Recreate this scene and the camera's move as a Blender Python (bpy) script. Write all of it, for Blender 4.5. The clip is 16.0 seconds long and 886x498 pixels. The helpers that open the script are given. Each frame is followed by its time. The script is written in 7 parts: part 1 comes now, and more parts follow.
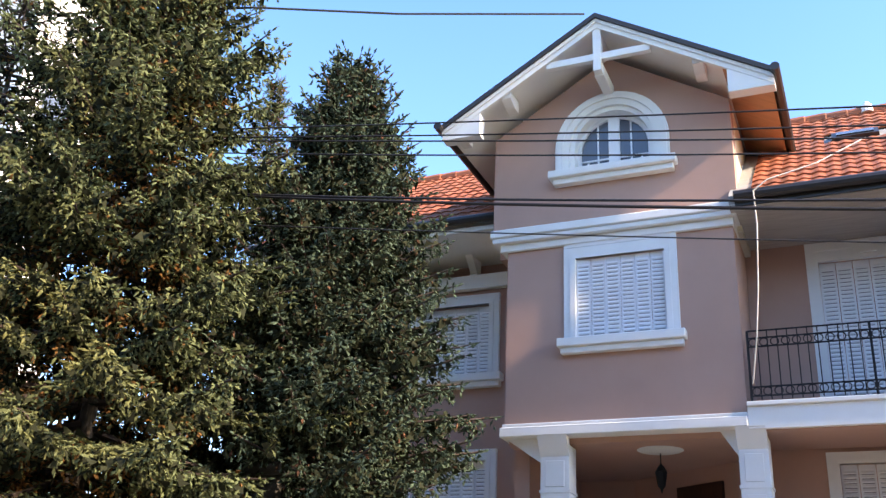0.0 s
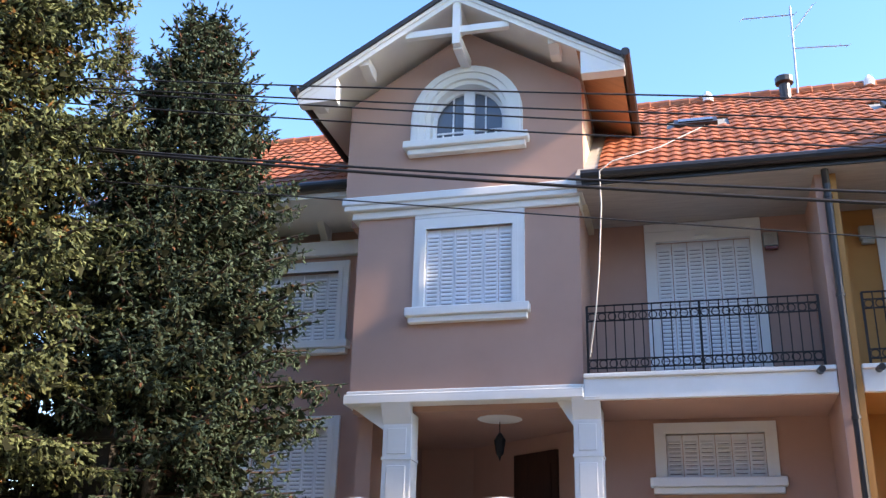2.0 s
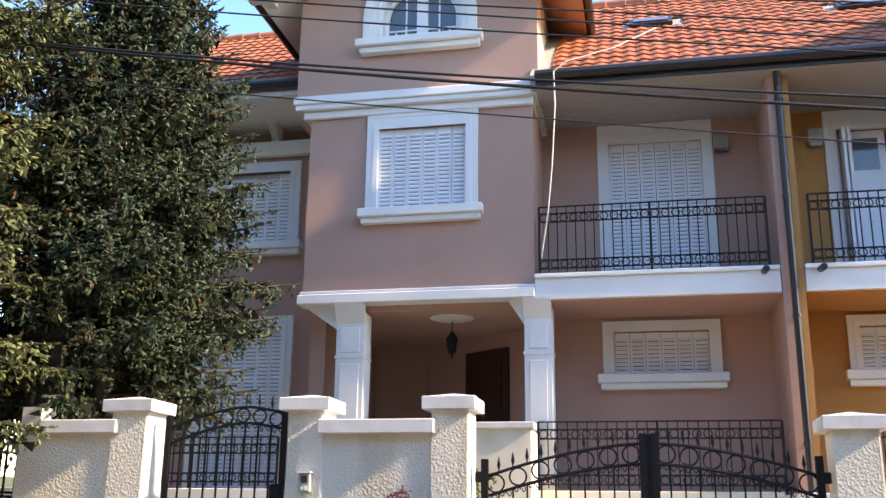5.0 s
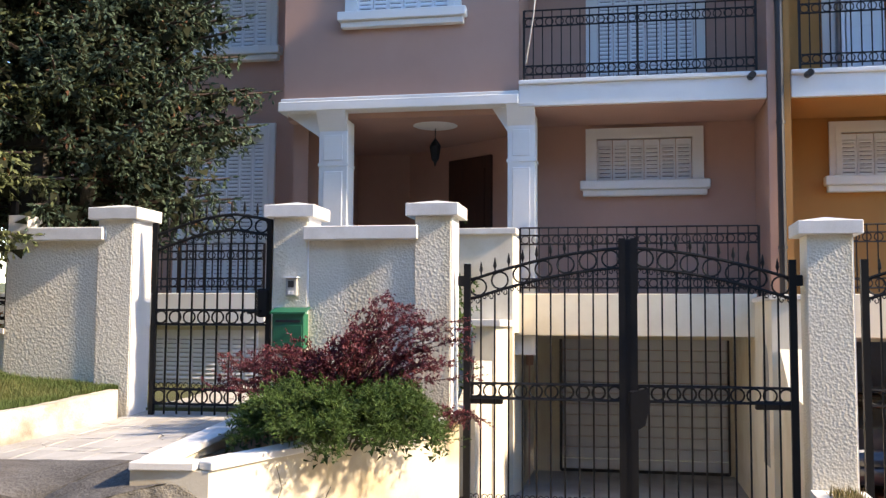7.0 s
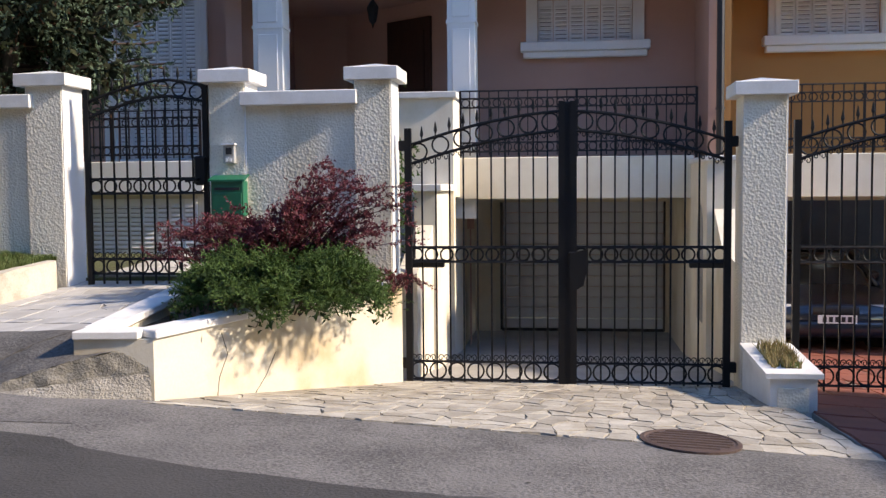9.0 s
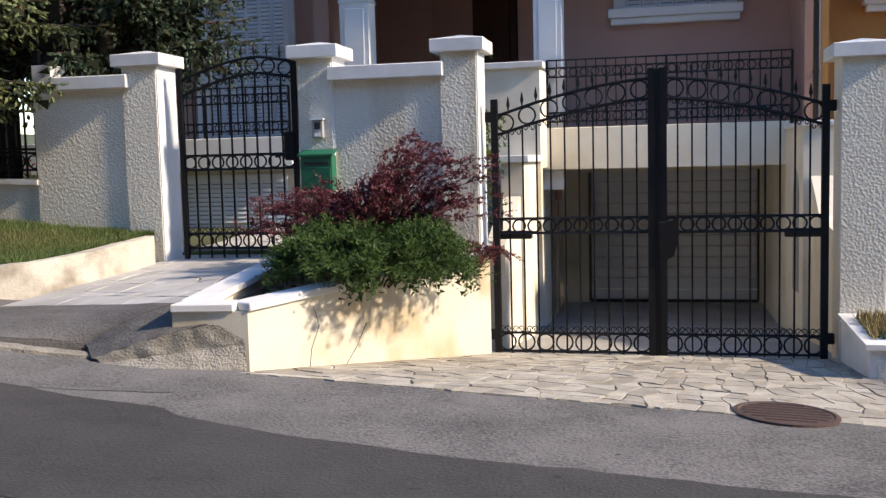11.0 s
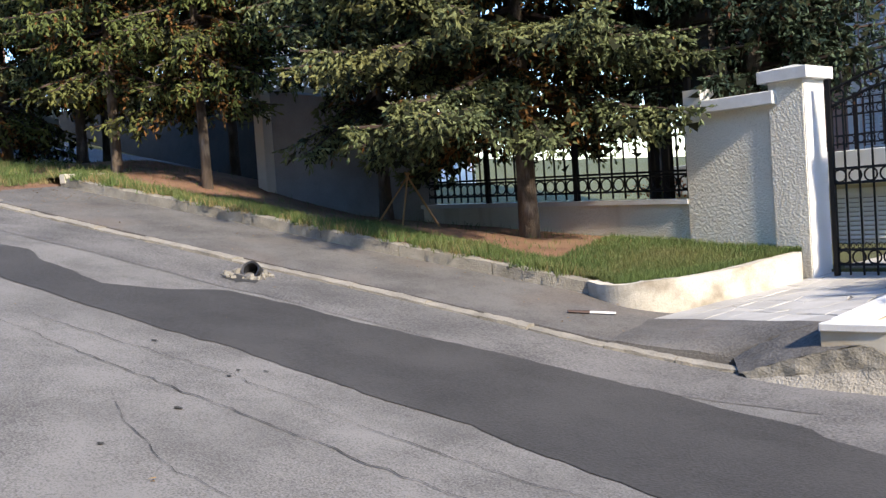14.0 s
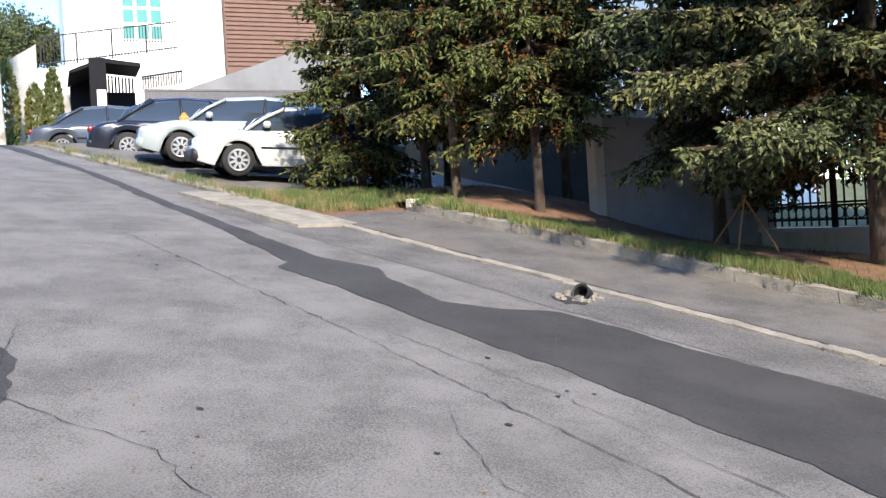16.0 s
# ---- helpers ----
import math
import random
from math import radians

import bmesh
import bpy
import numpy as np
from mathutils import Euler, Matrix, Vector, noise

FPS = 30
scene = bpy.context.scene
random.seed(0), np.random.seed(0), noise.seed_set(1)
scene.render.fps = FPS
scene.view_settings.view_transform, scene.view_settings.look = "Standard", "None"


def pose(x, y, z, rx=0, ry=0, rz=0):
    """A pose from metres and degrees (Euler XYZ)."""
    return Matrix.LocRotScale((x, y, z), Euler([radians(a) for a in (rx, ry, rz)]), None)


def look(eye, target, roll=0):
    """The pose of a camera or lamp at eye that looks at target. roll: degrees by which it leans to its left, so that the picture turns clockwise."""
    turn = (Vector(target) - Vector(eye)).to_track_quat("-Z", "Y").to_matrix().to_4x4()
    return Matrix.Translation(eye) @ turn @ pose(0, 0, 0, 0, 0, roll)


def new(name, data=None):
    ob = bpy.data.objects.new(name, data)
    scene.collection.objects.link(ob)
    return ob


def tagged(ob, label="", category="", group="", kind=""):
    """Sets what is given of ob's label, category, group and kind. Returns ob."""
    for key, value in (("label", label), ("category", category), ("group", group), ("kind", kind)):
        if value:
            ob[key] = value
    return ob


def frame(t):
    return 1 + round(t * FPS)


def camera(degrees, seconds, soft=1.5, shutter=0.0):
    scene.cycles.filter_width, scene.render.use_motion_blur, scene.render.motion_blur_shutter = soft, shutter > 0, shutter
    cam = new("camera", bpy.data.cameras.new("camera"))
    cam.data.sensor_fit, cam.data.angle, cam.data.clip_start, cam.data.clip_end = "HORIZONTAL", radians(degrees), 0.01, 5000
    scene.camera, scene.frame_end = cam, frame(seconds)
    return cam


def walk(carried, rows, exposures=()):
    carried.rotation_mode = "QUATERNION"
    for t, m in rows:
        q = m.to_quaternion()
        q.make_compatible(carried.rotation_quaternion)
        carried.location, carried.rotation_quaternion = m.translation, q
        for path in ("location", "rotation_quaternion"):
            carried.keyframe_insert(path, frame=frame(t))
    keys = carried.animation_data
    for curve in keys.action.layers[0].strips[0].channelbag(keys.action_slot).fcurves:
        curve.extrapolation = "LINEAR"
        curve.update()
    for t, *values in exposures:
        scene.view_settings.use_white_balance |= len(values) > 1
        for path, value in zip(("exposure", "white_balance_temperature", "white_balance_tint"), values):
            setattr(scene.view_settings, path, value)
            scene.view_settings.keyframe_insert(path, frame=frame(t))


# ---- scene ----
cam = camera(48.63, 16.0, soft=1.4)
EYE = 1.6
# seconds, tilt, lean and turn of a camera that is held still and turned
ROWS = [
    (0, 112.892, -2.495, 23.185),
    (0.5, 111.357, -2.177, 20.806),
    (1, 111.741, -2.100, 18.924),
    (1.5, 111.837, -1.911, 17.653),
    (2, 111.350, -1.441, 14.238),
    (2.5, 112.243, 0.251, 9.740),
    (3, 112.283, 0.289, 7.894),
    (5.5, 102.094, -0.493, 12.052),
    (6, 98.458, -0.384, 11.555),
    (6.5, 96.490, -0.612, 10.833),
    (7, 94.403, -0.382, 10.661),
    (7.5, 92.090, 0.125, 10.447),
    (8, 89.951, 0.069, 8.566),
    (8.5, 87.829, 0.374, 7.175),
    (11, 84.954, 1.429, 12.281),
    (11.5, 84.627, 1.744, 16.530),
    (12, 84.711, 2.288, 22.750),
    (12.5, 85.251, 2.938, 28.511),
    (13, 85.747, 3.624, 34.555),
    (13.5, 86.587, 3.833, 41.212),
    (14, 87.663, 3.907, 48.743),
    (14.5, 88.501, 4.032, 54.372),
    (15, 88.683, 3.889, 59.413),
    (15.5, 89.084, 3.588, 63.492),
    (16, 90.247, 3.441, 67.912),
]
walk(cam, [(t, pose(0, 0, EYE, a, b, c)) for t, a, b, c in ROWS],
     exposures=[(0, 2.42, 8500, 19), (3, 2.32, 8300, 19), (5.5, 2.55, 9100, 17), (7, 2.2, 8300, 16), (8.5, 1.8, 7500, 16), (11, 1.65, 7400, 15), (12.5, 1.62, 7300, 15), (14, 1.98, 7150, 12), (15, 2.3, 7100, 12), (16, 2.1, 7050, 12)])

# ---- light ----
world = bpy.data.worlds.new("world")
scene.world = world
world.use_nodes = True
wn, wl = world.node_tree.nodes, world.node_tree.links
sky = wn.new("ShaderNodeTexSky")
sky.sky_type = "NISHITA"
sky.sun_disc = False
SUN_TO = Vector((0.84, -0.075, 0.54)).normalized()
sky.sun_elevation = math.asin(SUN_TO.z)
sky.sun_rotation = math.atan2(SUN_TO.x, SUN_TO.y)
sky.air_density, sky.dust_density, sky.ozone_density = 1.0, 0.2, 2.2
deep = wn.new("ShaderNodeHueSaturation")
deep.inputs["Saturation"].default_value, deep.inputs["Hue"].default_value = 1.28, 0.507
wl.new(sky.outputs[0], deep.inputs["Color"])
wl.new(deep.outputs[0], wn["Background"].inputs[0])
wn["Background"].inputs[1].default_value = 0.135
sun = new("sun", bpy.data.lights.new("sun", "SUN"))
sun.data.energy, sun.data.angle, sun.data.color = 2.3, radians(3.0), (1.0, 0.92, 0.80)
sun.matrix_world = look(SUN_TO * 60, (0, 0, 0))


# ---- materials ----
def material(name, colour, rough=0.7, dark=None, scale=6.0, fine=60.0, bump=0.2, depth=0.01, metal=0.0, stain=None, stain_scale=1.0,
             stain_amount=0.5, stain_stretch=None, island=0.0, random_object=0.0, speck=0.35, gloss=0.5, stretch=(1, 1, 1), through_light=0.0, kind="noise"):
    m = bpy.data.materials.new(name)
    m.use_nodes = True
    n, l = m.node_tree.nodes, m.node_tree.links
    b = n["Principled BSDF"]
    b.inputs["Roughness"].default_value, b.inputs["Metallic"].default_value = rough, metal
    b.inputs["Specular IOR Level"].default_value = gloss
    geo = n.new("ShaderNodeNewGeometry")
    mp = n.new("ShaderNodeMapping")
    mp.inputs["Scale"].default_value = stretch
    l.new(geo.outputs["Position"], mp.inputs[0])
    big = n.new("ShaderNodeTexNoise")
    big.inputs["Scale"].default_value, big.inputs["Detail"].default_value, big.inputs["Roughness"].default_value = scale, 5, 0.65
    l.new(mp.outputs[0], big.inputs["Vector"])
    small = n.new("ShaderNodeTexVoronoi" if kind == "voronoi" else "ShaderNodeTexNoise")
    small.inputs["Scale"].default_value = fine
    if kind == "noise":
        small.inputs["Detail"].default_value = 4
    l.new(mp.outputs[0], small.inputs["Vector"])
    dark = dark or tuple(c * 0.72 for c in colour)
    ramp = n.new("ShaderNodeValToRGB")
    ramp.color_ramp.elements[0].position, ramp.color_ramp.elements[1].position = 0.32, 0.66
    ramp.color_ramp.elements[0].color, ramp.color_ramp.elements[1].color = (*dark, 1), (*colour, 1)
    mixv = n.new("ShaderNodeMath")
    mixv.operation = "MULTIPLY_ADD"
    mixv.inputs[1].default_value, mixv.inputs[2].default_value = speck, 0.175 - 0.5 * speck if kind == "noise" else 0.0
    l.new(small.outputs["Distance" if kind == "voronoi" else 0], mixv.inputs[0])
    add = n.new("ShaderNodeMath")
    add.operation = "MULTIPLY_ADD"
    add.inputs[1].default_value = 0.72
    l.new(big.outputs[0], add.inputs[0])
    l.new(mixv.outputs[0], add.inputs[2])
    l.new(add.outputs[0], ramp.inputs[0])
    out = ramp.outputs[0]
    if stain:
        st = n.new("ShaderNodeTexNoise")
        st.inputs["Scale"].default_value, st.inputs["Detail"].default_value = stain_scale, 6
        if stain_stretch:
            ms_ = n.new("ShaderNodeMapping")
            ms_.inputs["Scale"].default_value = stain_stretch
            l.new(geo.outputs["Position"], ms_.inputs[0])
            l.new(ms_.outputs[0], st.inputs["Vector"])
        else:
            l.new(mp.outputs[0], st.inputs["Vector"])
        sr = n.new("ShaderNodeMapRange")
        sr.inputs["From Min"].default_value, sr.inputs["From Max"].default_value = 0.5, 0.75
        sr.inputs["To Max"].default_value = stain_amount
        l.new(st.outputs[0], sr.inputs[0])
        mx = n.new("ShaderNodeMix")
        mx.data_type = "RGBA"
        l.new(sr.outputs[0], mx.inputs["Factor"])
        l.new(out, mx.inputs["A"])
        mx.inputs["B"].default_value = (*stain, 1)
        out = mx.outputs["Result"]
    if island or random_object:
        src = geo.outputs["Random Per Island"] if island else n.new("ShaderNodeObjectInfo").outputs["Random"]
        mr = n.new("ShaderNodeMapRange")
        k = island or random_object
        mr.inputs["To Min"].default_value, mr.inputs["To Max"].default_value = 1 - k, 1 + k
        l.new(src, mr.inputs[0])
        hsv = n.new("ShaderNodeHueSaturation")
        l.new(mr.outputs[0], hsv.inputs["Value"])
        l.new(out, hsv.inputs["Color"])
        out = hsv.outputs[0]
    l.new(out, b.inputs["Base Color"])
    if bump:
        bp = n.new("ShaderNodeBump")
        bp.inputs["Strength"].default_value, bp.inputs["Distance"].default_value = bump, depth
        l.new(small.outputs["Distance" if kind == "voronoi" else 0], bp.inputs["Height"])
        l.new(bp.outputs[0], b.inputs["Normal"])
    if through_light:
        tr = n.new("ShaderNodeBsdfTranslucent")
        l.new(out, tr.inputs[0])
        ms = n.new("ShaderNodeMixShader")
        ms.inputs[0].default_value = through_light
        l.new(b.outputs[0], ms.inputs[1])
        l.new(tr.outputs[0], ms.inputs[2])
        l.new(ms.outputs[0], n["Material Output"].inputs[0])
    return m


MAUVE = material("mauve plaster", (0.49, 0.295, 0.232), 0.9, (0.445, 0.268, 0.212), 1.2, 180, 0.12, 0.004, stain=(0.51, 0.32, 0.258), stain_scale=0.6, stain_amount=0.4)
OCHRE = material("ochre plaster", (0.46, 0.22, 0.07), 0.9, (0.42, 0.20, 0.065), 1.2, 180, 0.12, 0.004)
WHITE = material("white painted plaster", (0.80, 0.80, 0.78), 0.8, (0.74, 0.74, 0.72), 2.0, 140, 0.1, 0.003)
PVC = material("white shutter plastic", (0.80, 0.81, 0.83), 0.45, (0.77, 0.78, 0.80), 3.0, 40, 0.0)
STUCCO = material("rough cream stucco", (0.74, 0.685, 0.56), 0.95, (0.57, 0.515, 0.40), 1.3, 44, 0.5, 0.010, stain=(0.42, 0.34, 0.19), stain_scale=2.2, stain_amount=0.75, stain_stretch=(1, 1, 0.22), speck=0.8, kind="voronoi")
CREAM = material("smooth cream plaster", (0.74, 0.69, 0.57), 0.85, (0.63, 0.57, 0.45), 1.6, 90, 0.15, 0.004, stain=(0.52, 0.42, 0.25), stain_scale=1.3, stain_amount=0.7)
CAP = material("weathered white concrete", (0.74, 0.73, 0.70), 0.85, (0.58, 0.57, 0.54), 3.0, 120, 0.25, 0.004, stain=(0.45, 0.43, 0.38), stain_scale=2.5, stain_amount=0.5)
IRON = material("black painted iron", (0.009, 0.009, 0.010), 0.6, (0.006, 0.006, 0.007), 8, 200, 0.15, 0.002, gloss=0.25)
RUSTIRON = material("brown-black iron", (0.020, 0.014, 0.014), 0.6, (0.011, 0.009, 0.009), 8, 200, 0.15, 0.002, gloss=0.3)
DARKMETAL = material("dark brown sheet metal", (0.03, 0.026, 0.025), 0.4, None, 5, 90, 0.05, 0.002)
TILE = material("clay roof tile", (0.40, 0.115, 0.05), 0.8, (0.26, 0.075, 0.035), 3.0, 70, 0.3, 0.004, stain=(0.13, 0.07, 0.045), stain_scale=1.6, stain_amount=0.7, random_object=0.18)
TILES = material("clay roof tiles", (0.40, 0.115, 0.05), 0.8, (0.26, 0.075, 0.035), 3.0, 70, 0.3, 0.004, stain=(0.13, 0.07, 0.045), stain_scale=1.6, stain_amount=0.7, island=0.18)
ASPHALT = material("worn grey asphalt", (0.165, 0.157, 0.149), 0.92, (0.055, 0.053, 0.051), 1.3, 48, 0.8, 0.010, stain=(0.055, 0.053, 0.051), stain_scale=0.7, stain_amount=0.5, speck=0.95)
ASPHALT_OLD = material("coarse pale asphalt", (0.185, 0.178, 0.168), 0.95, (0.070, 0.067, 0.063), 1.6, 85, 0.8, 0.007, stain=(0.080, 0.077, 0.073), stain_scale=0.9, stain_amount=0.5, speck=1.0)
PATCH = material("fresh dark asphalt", (0.048, 0.046, 0.0445), 0.85, (0.022, 0.021, 0.020), 1.4, 55, 0.8, 0.008, stain=(0.055, 0.052, 0.049), stain_scale=0.7, stain_amount=0.5, speck=0.9)
PAVE = material("pavement asphalt", (0.135, 0.128, 0.12), 0.92, (0.05, 0.047, 0.044), 1.7, 50, 0.8, 0.010, stain=(0.15, 0.115, 0.09), stain_scale=0.9, stain_amount=0.6, speck=0.6)
KERB = material("old pale kerb concrete", (0.33, 0.305, 0.255), 0.95, (0.16, 0.148, 0.125), 3.5, 60, 0.9, 0.02, stain=(0.14, 0.13, 0.105), stain_scale=3.0, stain_amount=0.7)
WHITEKERB = material("worn whitewashed concrete", (0.56, 0.52, 0.44), 0.95, (0.36, 0.33, 0.265), 3.0, 60, 0.6, 0.007, stain=(0.16, 0.13, 0.09), stain_scale=3.2, stain_amount=0.9)
RUBBLE = material("broken concrete", (0.235, 0.218, 0.18), 0.98, (0.10, 0.092, 0.075), 9, 60, 0.9, 0.012, stain=(0.12, 0.11, 0.09), stain_scale=5, stain_amount=0.6)
FLAG = material("pale flagstone", (0.47, 0.46, 0.435), 0.8, (0.35, 0.34, 0.32), 2.5, 50, 0.4, 0.006, stain=(0.22, 0.20, 0.17), stain_scale=1.5, stain_amount=0.55, random_object=0.12)
RAGSTONE = material("rough ragstone", (0.42, 0.39, 0.33), 0.9, (0.25, 0.225, 0.18), 4, 40, 0.7, 0.012, stain=(0.20, 0.16, 0.11), stain_scale=2.5, stain_amount=0.6, random_object=0.22)
MORTAR = material("pale mortar bed", (0.30, 0.28, 0.245), 0.95, (0.19, 0.175, 0.15), 5, 60, 0.7, 0.01)
REDTILE = material("red clay paving", (0.21, 0.06, 0.038), 0.75, (0.13, 0.038, 0.026), 3, 60, 0.3, 0.004, random_object=0.15)
SOIL = material("brown needle-strewn soil", (0.23, 0.12, 0.07), 0.98, (0.11, 0.06, 0.038), 5, 90, 0.9, 0.02, stain=(0.30, 0.19, 0.11), stain_scale=1.2, stain_amount=0.6)
EARTH = material("grassy earth", (0.085, 0.10, 0.035), 0.98, (0.06, 0.055, 0.03), 3, 70, 0.8, 0.02)
PLANTER = material("stained cream planter plaster", (0.62, 0.575, 0.475), 0.9, (0.56, 0.505, 0.39), 1.1, 50, 0.25, 0.004, stain=(0.40, 0.27, 0.11), stain_scale=1.6, stain_amount=0.75)
BARK = material("flaky conifer bark", (0.11, 0.082, 0.060), 0.95, (0.045, 0.034, 0.026), 9, 38, 1.0, 0.02, stretch=(1, 1, 0.35), stain=(0.34, 0.29, 0.25), stain_scale=6, stain_amount=0.8)
WOOD = material("dark brown door wood", (0.055, 0.022, 0.014), 0.5, (0.03, 0.012, 0.009), 4, 60, 0.2, 0.002, stretch=(6, 6, 0.6))
SPRUCE = material("blue-green spruce needles", (0.185, 0.215, 0.100), 0.75, (0.110, 0.140, 0.068), 2.0, 8, 0, island=0.13, through_light=0.3, stain=(0.255, 0.215, 0.065), stain_scale=0.55, stain_amount=0.6, gloss=0.12)
SPRUCE_BROWN = material("dry brown needles", (0.23, 0.115, 0.04), 0.85, (0.12, 0.065, 0.025), 2.0, 8, 0, island=0.13, through_light=0.3, gloss=0.12)
FIR = material("olive green fir needles", (0.150, 0.180, 0.060), 0.75, (0.090, 0.120, 0.042), 1.6, 8, 0, island=0.13, through_light=0.3, stain=(0.25, 0.18, 0.055), stain_scale=0.5, stain_amount=0.5, gloss=0.12)
CYPRESS = material("dark cypress sprays", (0.105, 0.150, 0.098), 0.75, (0.050, 0.080, 0.054), 1.5, 8, 0, island=0.13, through_light=0.3, gloss=0.12)
CYPRESS_BROWN = material("rusty cypress tips", (0.12, 0.06, 0.035), 0.8, None, 3, 8, 0, island=0.13, gloss=0.12)
SHADE_FILL = material("painted shade inside boughs", (0.030, 0.034, 0.018), 0.9, (0.018, 0.020, 0.012), 3.0, 8, 0, island=0.3, gloss=0.1)
JUNIPER_SHADE = material("painted shade inside juniper", (0.035, 0.062, 0.018), 0.8, (0.02, 0.035, 0.012), 3, 8, 0, island=0.3, gloss=0.2)
JUNIPER = material("bright juniper sprays", (0.085, 0.150, 0.036), 0.7, (0.035, 0.072, 0.018), 3, 8, 0, island=0.35, through_light=0.2, gloss=0.3)
BARBERRY = material("purple barberry leaves", (0.165, 0.032, 0.042), 0.6, (0.075, 0.016, 0.024), 6, 8, 0, island=0.45, through_light=0.25)
TWIG = material("brown twigs", (0.055, 0.035, 0.026), 0.85, None, 8, 60, 0.3, 0.004)
GRASS = material("green grass blades", (0.105, 0.155, 0.042), 0.75, (0.06, 0.10, 0.026), 1.2, 8, 0, island=0.35, through_light=0.25, stain=(0.20, 0.17, 0.07), stain_scale=0.9, stain_amount=0.6)
DRYGRASS = material("dry straw grass", (0.30, 0.24, 0.11), 0.85, (0.16, 0.12, 0.05), 3, 8, 0, island=0.3, through_light=0.2)
LEAF = material("fallen yellow leaves", (0.24, 0.15, 0.055), 0.85, (0.14, 0.075, 0.03), 3, 8, 0, island=0.4)
GREENBOX = material("green painted steel", (0.006, 0.13, 0.065), 0.4, (0.005, 0.10, 0.05), 4, 80, 0.05, 0.002)
GREYPLASTIC = material("grey plastic", (0.42, 0.42, 0.40), 0.5, None, 5, 80, 0.05, 0.002)
DARKPLASTIC = material("black plastic", (0.02, 0.02, 0.022), 0.5, None, 5, 80, 0.05, 0.002)
CABLE = material("black cable", (0.012, 0.012, 0.014), 0.6, None, 5, 80, 0)
PALECABLE = material("grey cable", (0.55, 0.53, 0.50), 0.6, None, 5, 80, 0)
STEEL = material("galvanised steel", (0.42, 0.43, 0.45), 0.4, None, 6, 90, 0.05, 0.002, metal=0.8)
GARAGE = material("grey-white garage door", (0.60, 0.62, 0.66), 0.5, (0.55, 0.57, 0.61), 2, 60, 0.02, 0.002)
RUBBER = material("black rubber", (0.02, 0.02, 0.02), 0.85, None, 8, 90, 0.2, 0.003)
CONCRETE = material("grey concrete", (0.36, 0.35, 0.33), 0.9, (0.24, 0.235, 0.22), 1.8, 70, 0.4, 0.006, stain=(0.16, 0.155, 0.145), stain_scale=1.2, stain_amount=0.5)
GREYRENDER = material("weathered grey render", (0.20, 0.205, 0.21), 0.9, (0.15, 0.153, 0.157), 1.2, 60, 0.3, 0.005, stain=(0.11, 0.11, 0.112), stain_scale=1.0, stain_amount=0.5)
BLACKPAINT = material("matt black paint", (0.012, 0.012, 0.014), 0.8, None, 4, 60, 0.05, 0.002, gloss=0.15)
BRICKRED = material("red brown cladding", (0.165, 0.092, 0.07), 0.8, None, 3, 60, 0.2, 0.003)
FENCE_GLOOM = material("dark grey sheet fence and garage gloom", (0.09, 0.09, 0.095), 0.5, None, 4, 60, 0.05, 0.002)
PINE_FAR = material("far foliage", (0.10, 0.12, 0.045), 0.85, (0.05, 0.065, 0.025), 1.0, 8, 0, island=0.4, through_light=0.15)
ORANGE = material("orange glazed pottery", (0.55, 0.16, 0.04), 0.5, None, 4, 40, 0.1, 0.003)
GOLD = material("gilded ornament", (0.62, 0.33, 0.08), 0.4, None, 6, 40, 0.1, 0.003)
MANHOLE = material("rusty cast iron", (0.085, 0.052, 0.042), 0.7, (0.05, 0.032, 0.028), 8, 60, 0.6, 0.006)
STRAW = material("bare bamboo canes", (0.55, 0.30, 0.12), 0.8, None, 6, 60, 0.2, 0.003)


SKY_BLOCKER = material("dark brown sky blocker", (0.12, 0.10, 0.085), 0.9, (0.09, 0.075, 0.065), 1.0, 90, 0.3, 0.005)


def paint(name, colour):
    m = material(name, colour, 0.28, tuple(c * 0.95 for c in colour), 2, 60, 0.0, metal=0.15)
    m.node_tree.nodes["Principled BSDF"].inputs["Coat Weight"].default_value = 0.6
    return m


def glass(name, colour, rough=0.03, alpha=1.0):
    m = bpy.data.materials.new(name)
    m.use_nodes = True
    b = m.node_tree.nodes["Principled BSDF"]
    b.inputs["Base Color"].default_value, b.inputs["Roughness"].default_value = (*colour, 1), rough
    b.inputs["Specular IOR Level"].default_value = 0.8
    return m


GLASS = glass("dark window glass", (0.10, 0.12, 0.15))
CARGLASS = glass("tinted car glass", (0.03, 0.04, 0.05))
HEADLIGHT = glass("clear lamp cover", (0.55, 0.57, 0.6), 0.1)
TAILLIGHT = glass("red lamp cover", (0.16, 0.006, 0.006), 0.2)


# ---- building blocks ----
def mesh_of(name, bm, mat, smooth=False):
    me = bpy.data.meshes.new(name)
    bmesh.ops.recalc_face_normals(bm, faces=bm.faces)
    bm.to_mesh(me)
    bm.free()
    me.materials.append(mat)
    if smooth:
        me.shade_smooth()
    return me


def under(ob, parent):
    if parent is not None:
        ob.parent = parent
        top = parent
        m = Matrix()
        while top is not None:
            m = top.matrix_basis @ m if top.parent is None else top.matrix_parent_inverse @ top.matrix_basis @ m
            top = top.parent
        ob.matrix_parent_inverse = m.inverted()
    return ob


def part(name, bm, mat, parent=None, label="", smooth=False):
    ob = new(name, mesh_of(name, bm, mat, smooth))
    if label:
        tagged(ob, label)
    return under(ob, parent)


def shared(name, me, m, parent):
    ob = new(name, me)
    ob.matrix_basis = m
    return under(ob, parent)


def thing(name, label, category, at=(0, 0, 0), group="", kind=""):
    ob = new(name)
    ob.empty_display_size = 0.1
    ob.location = at
    return tagged(ob, label, category, group, kind)


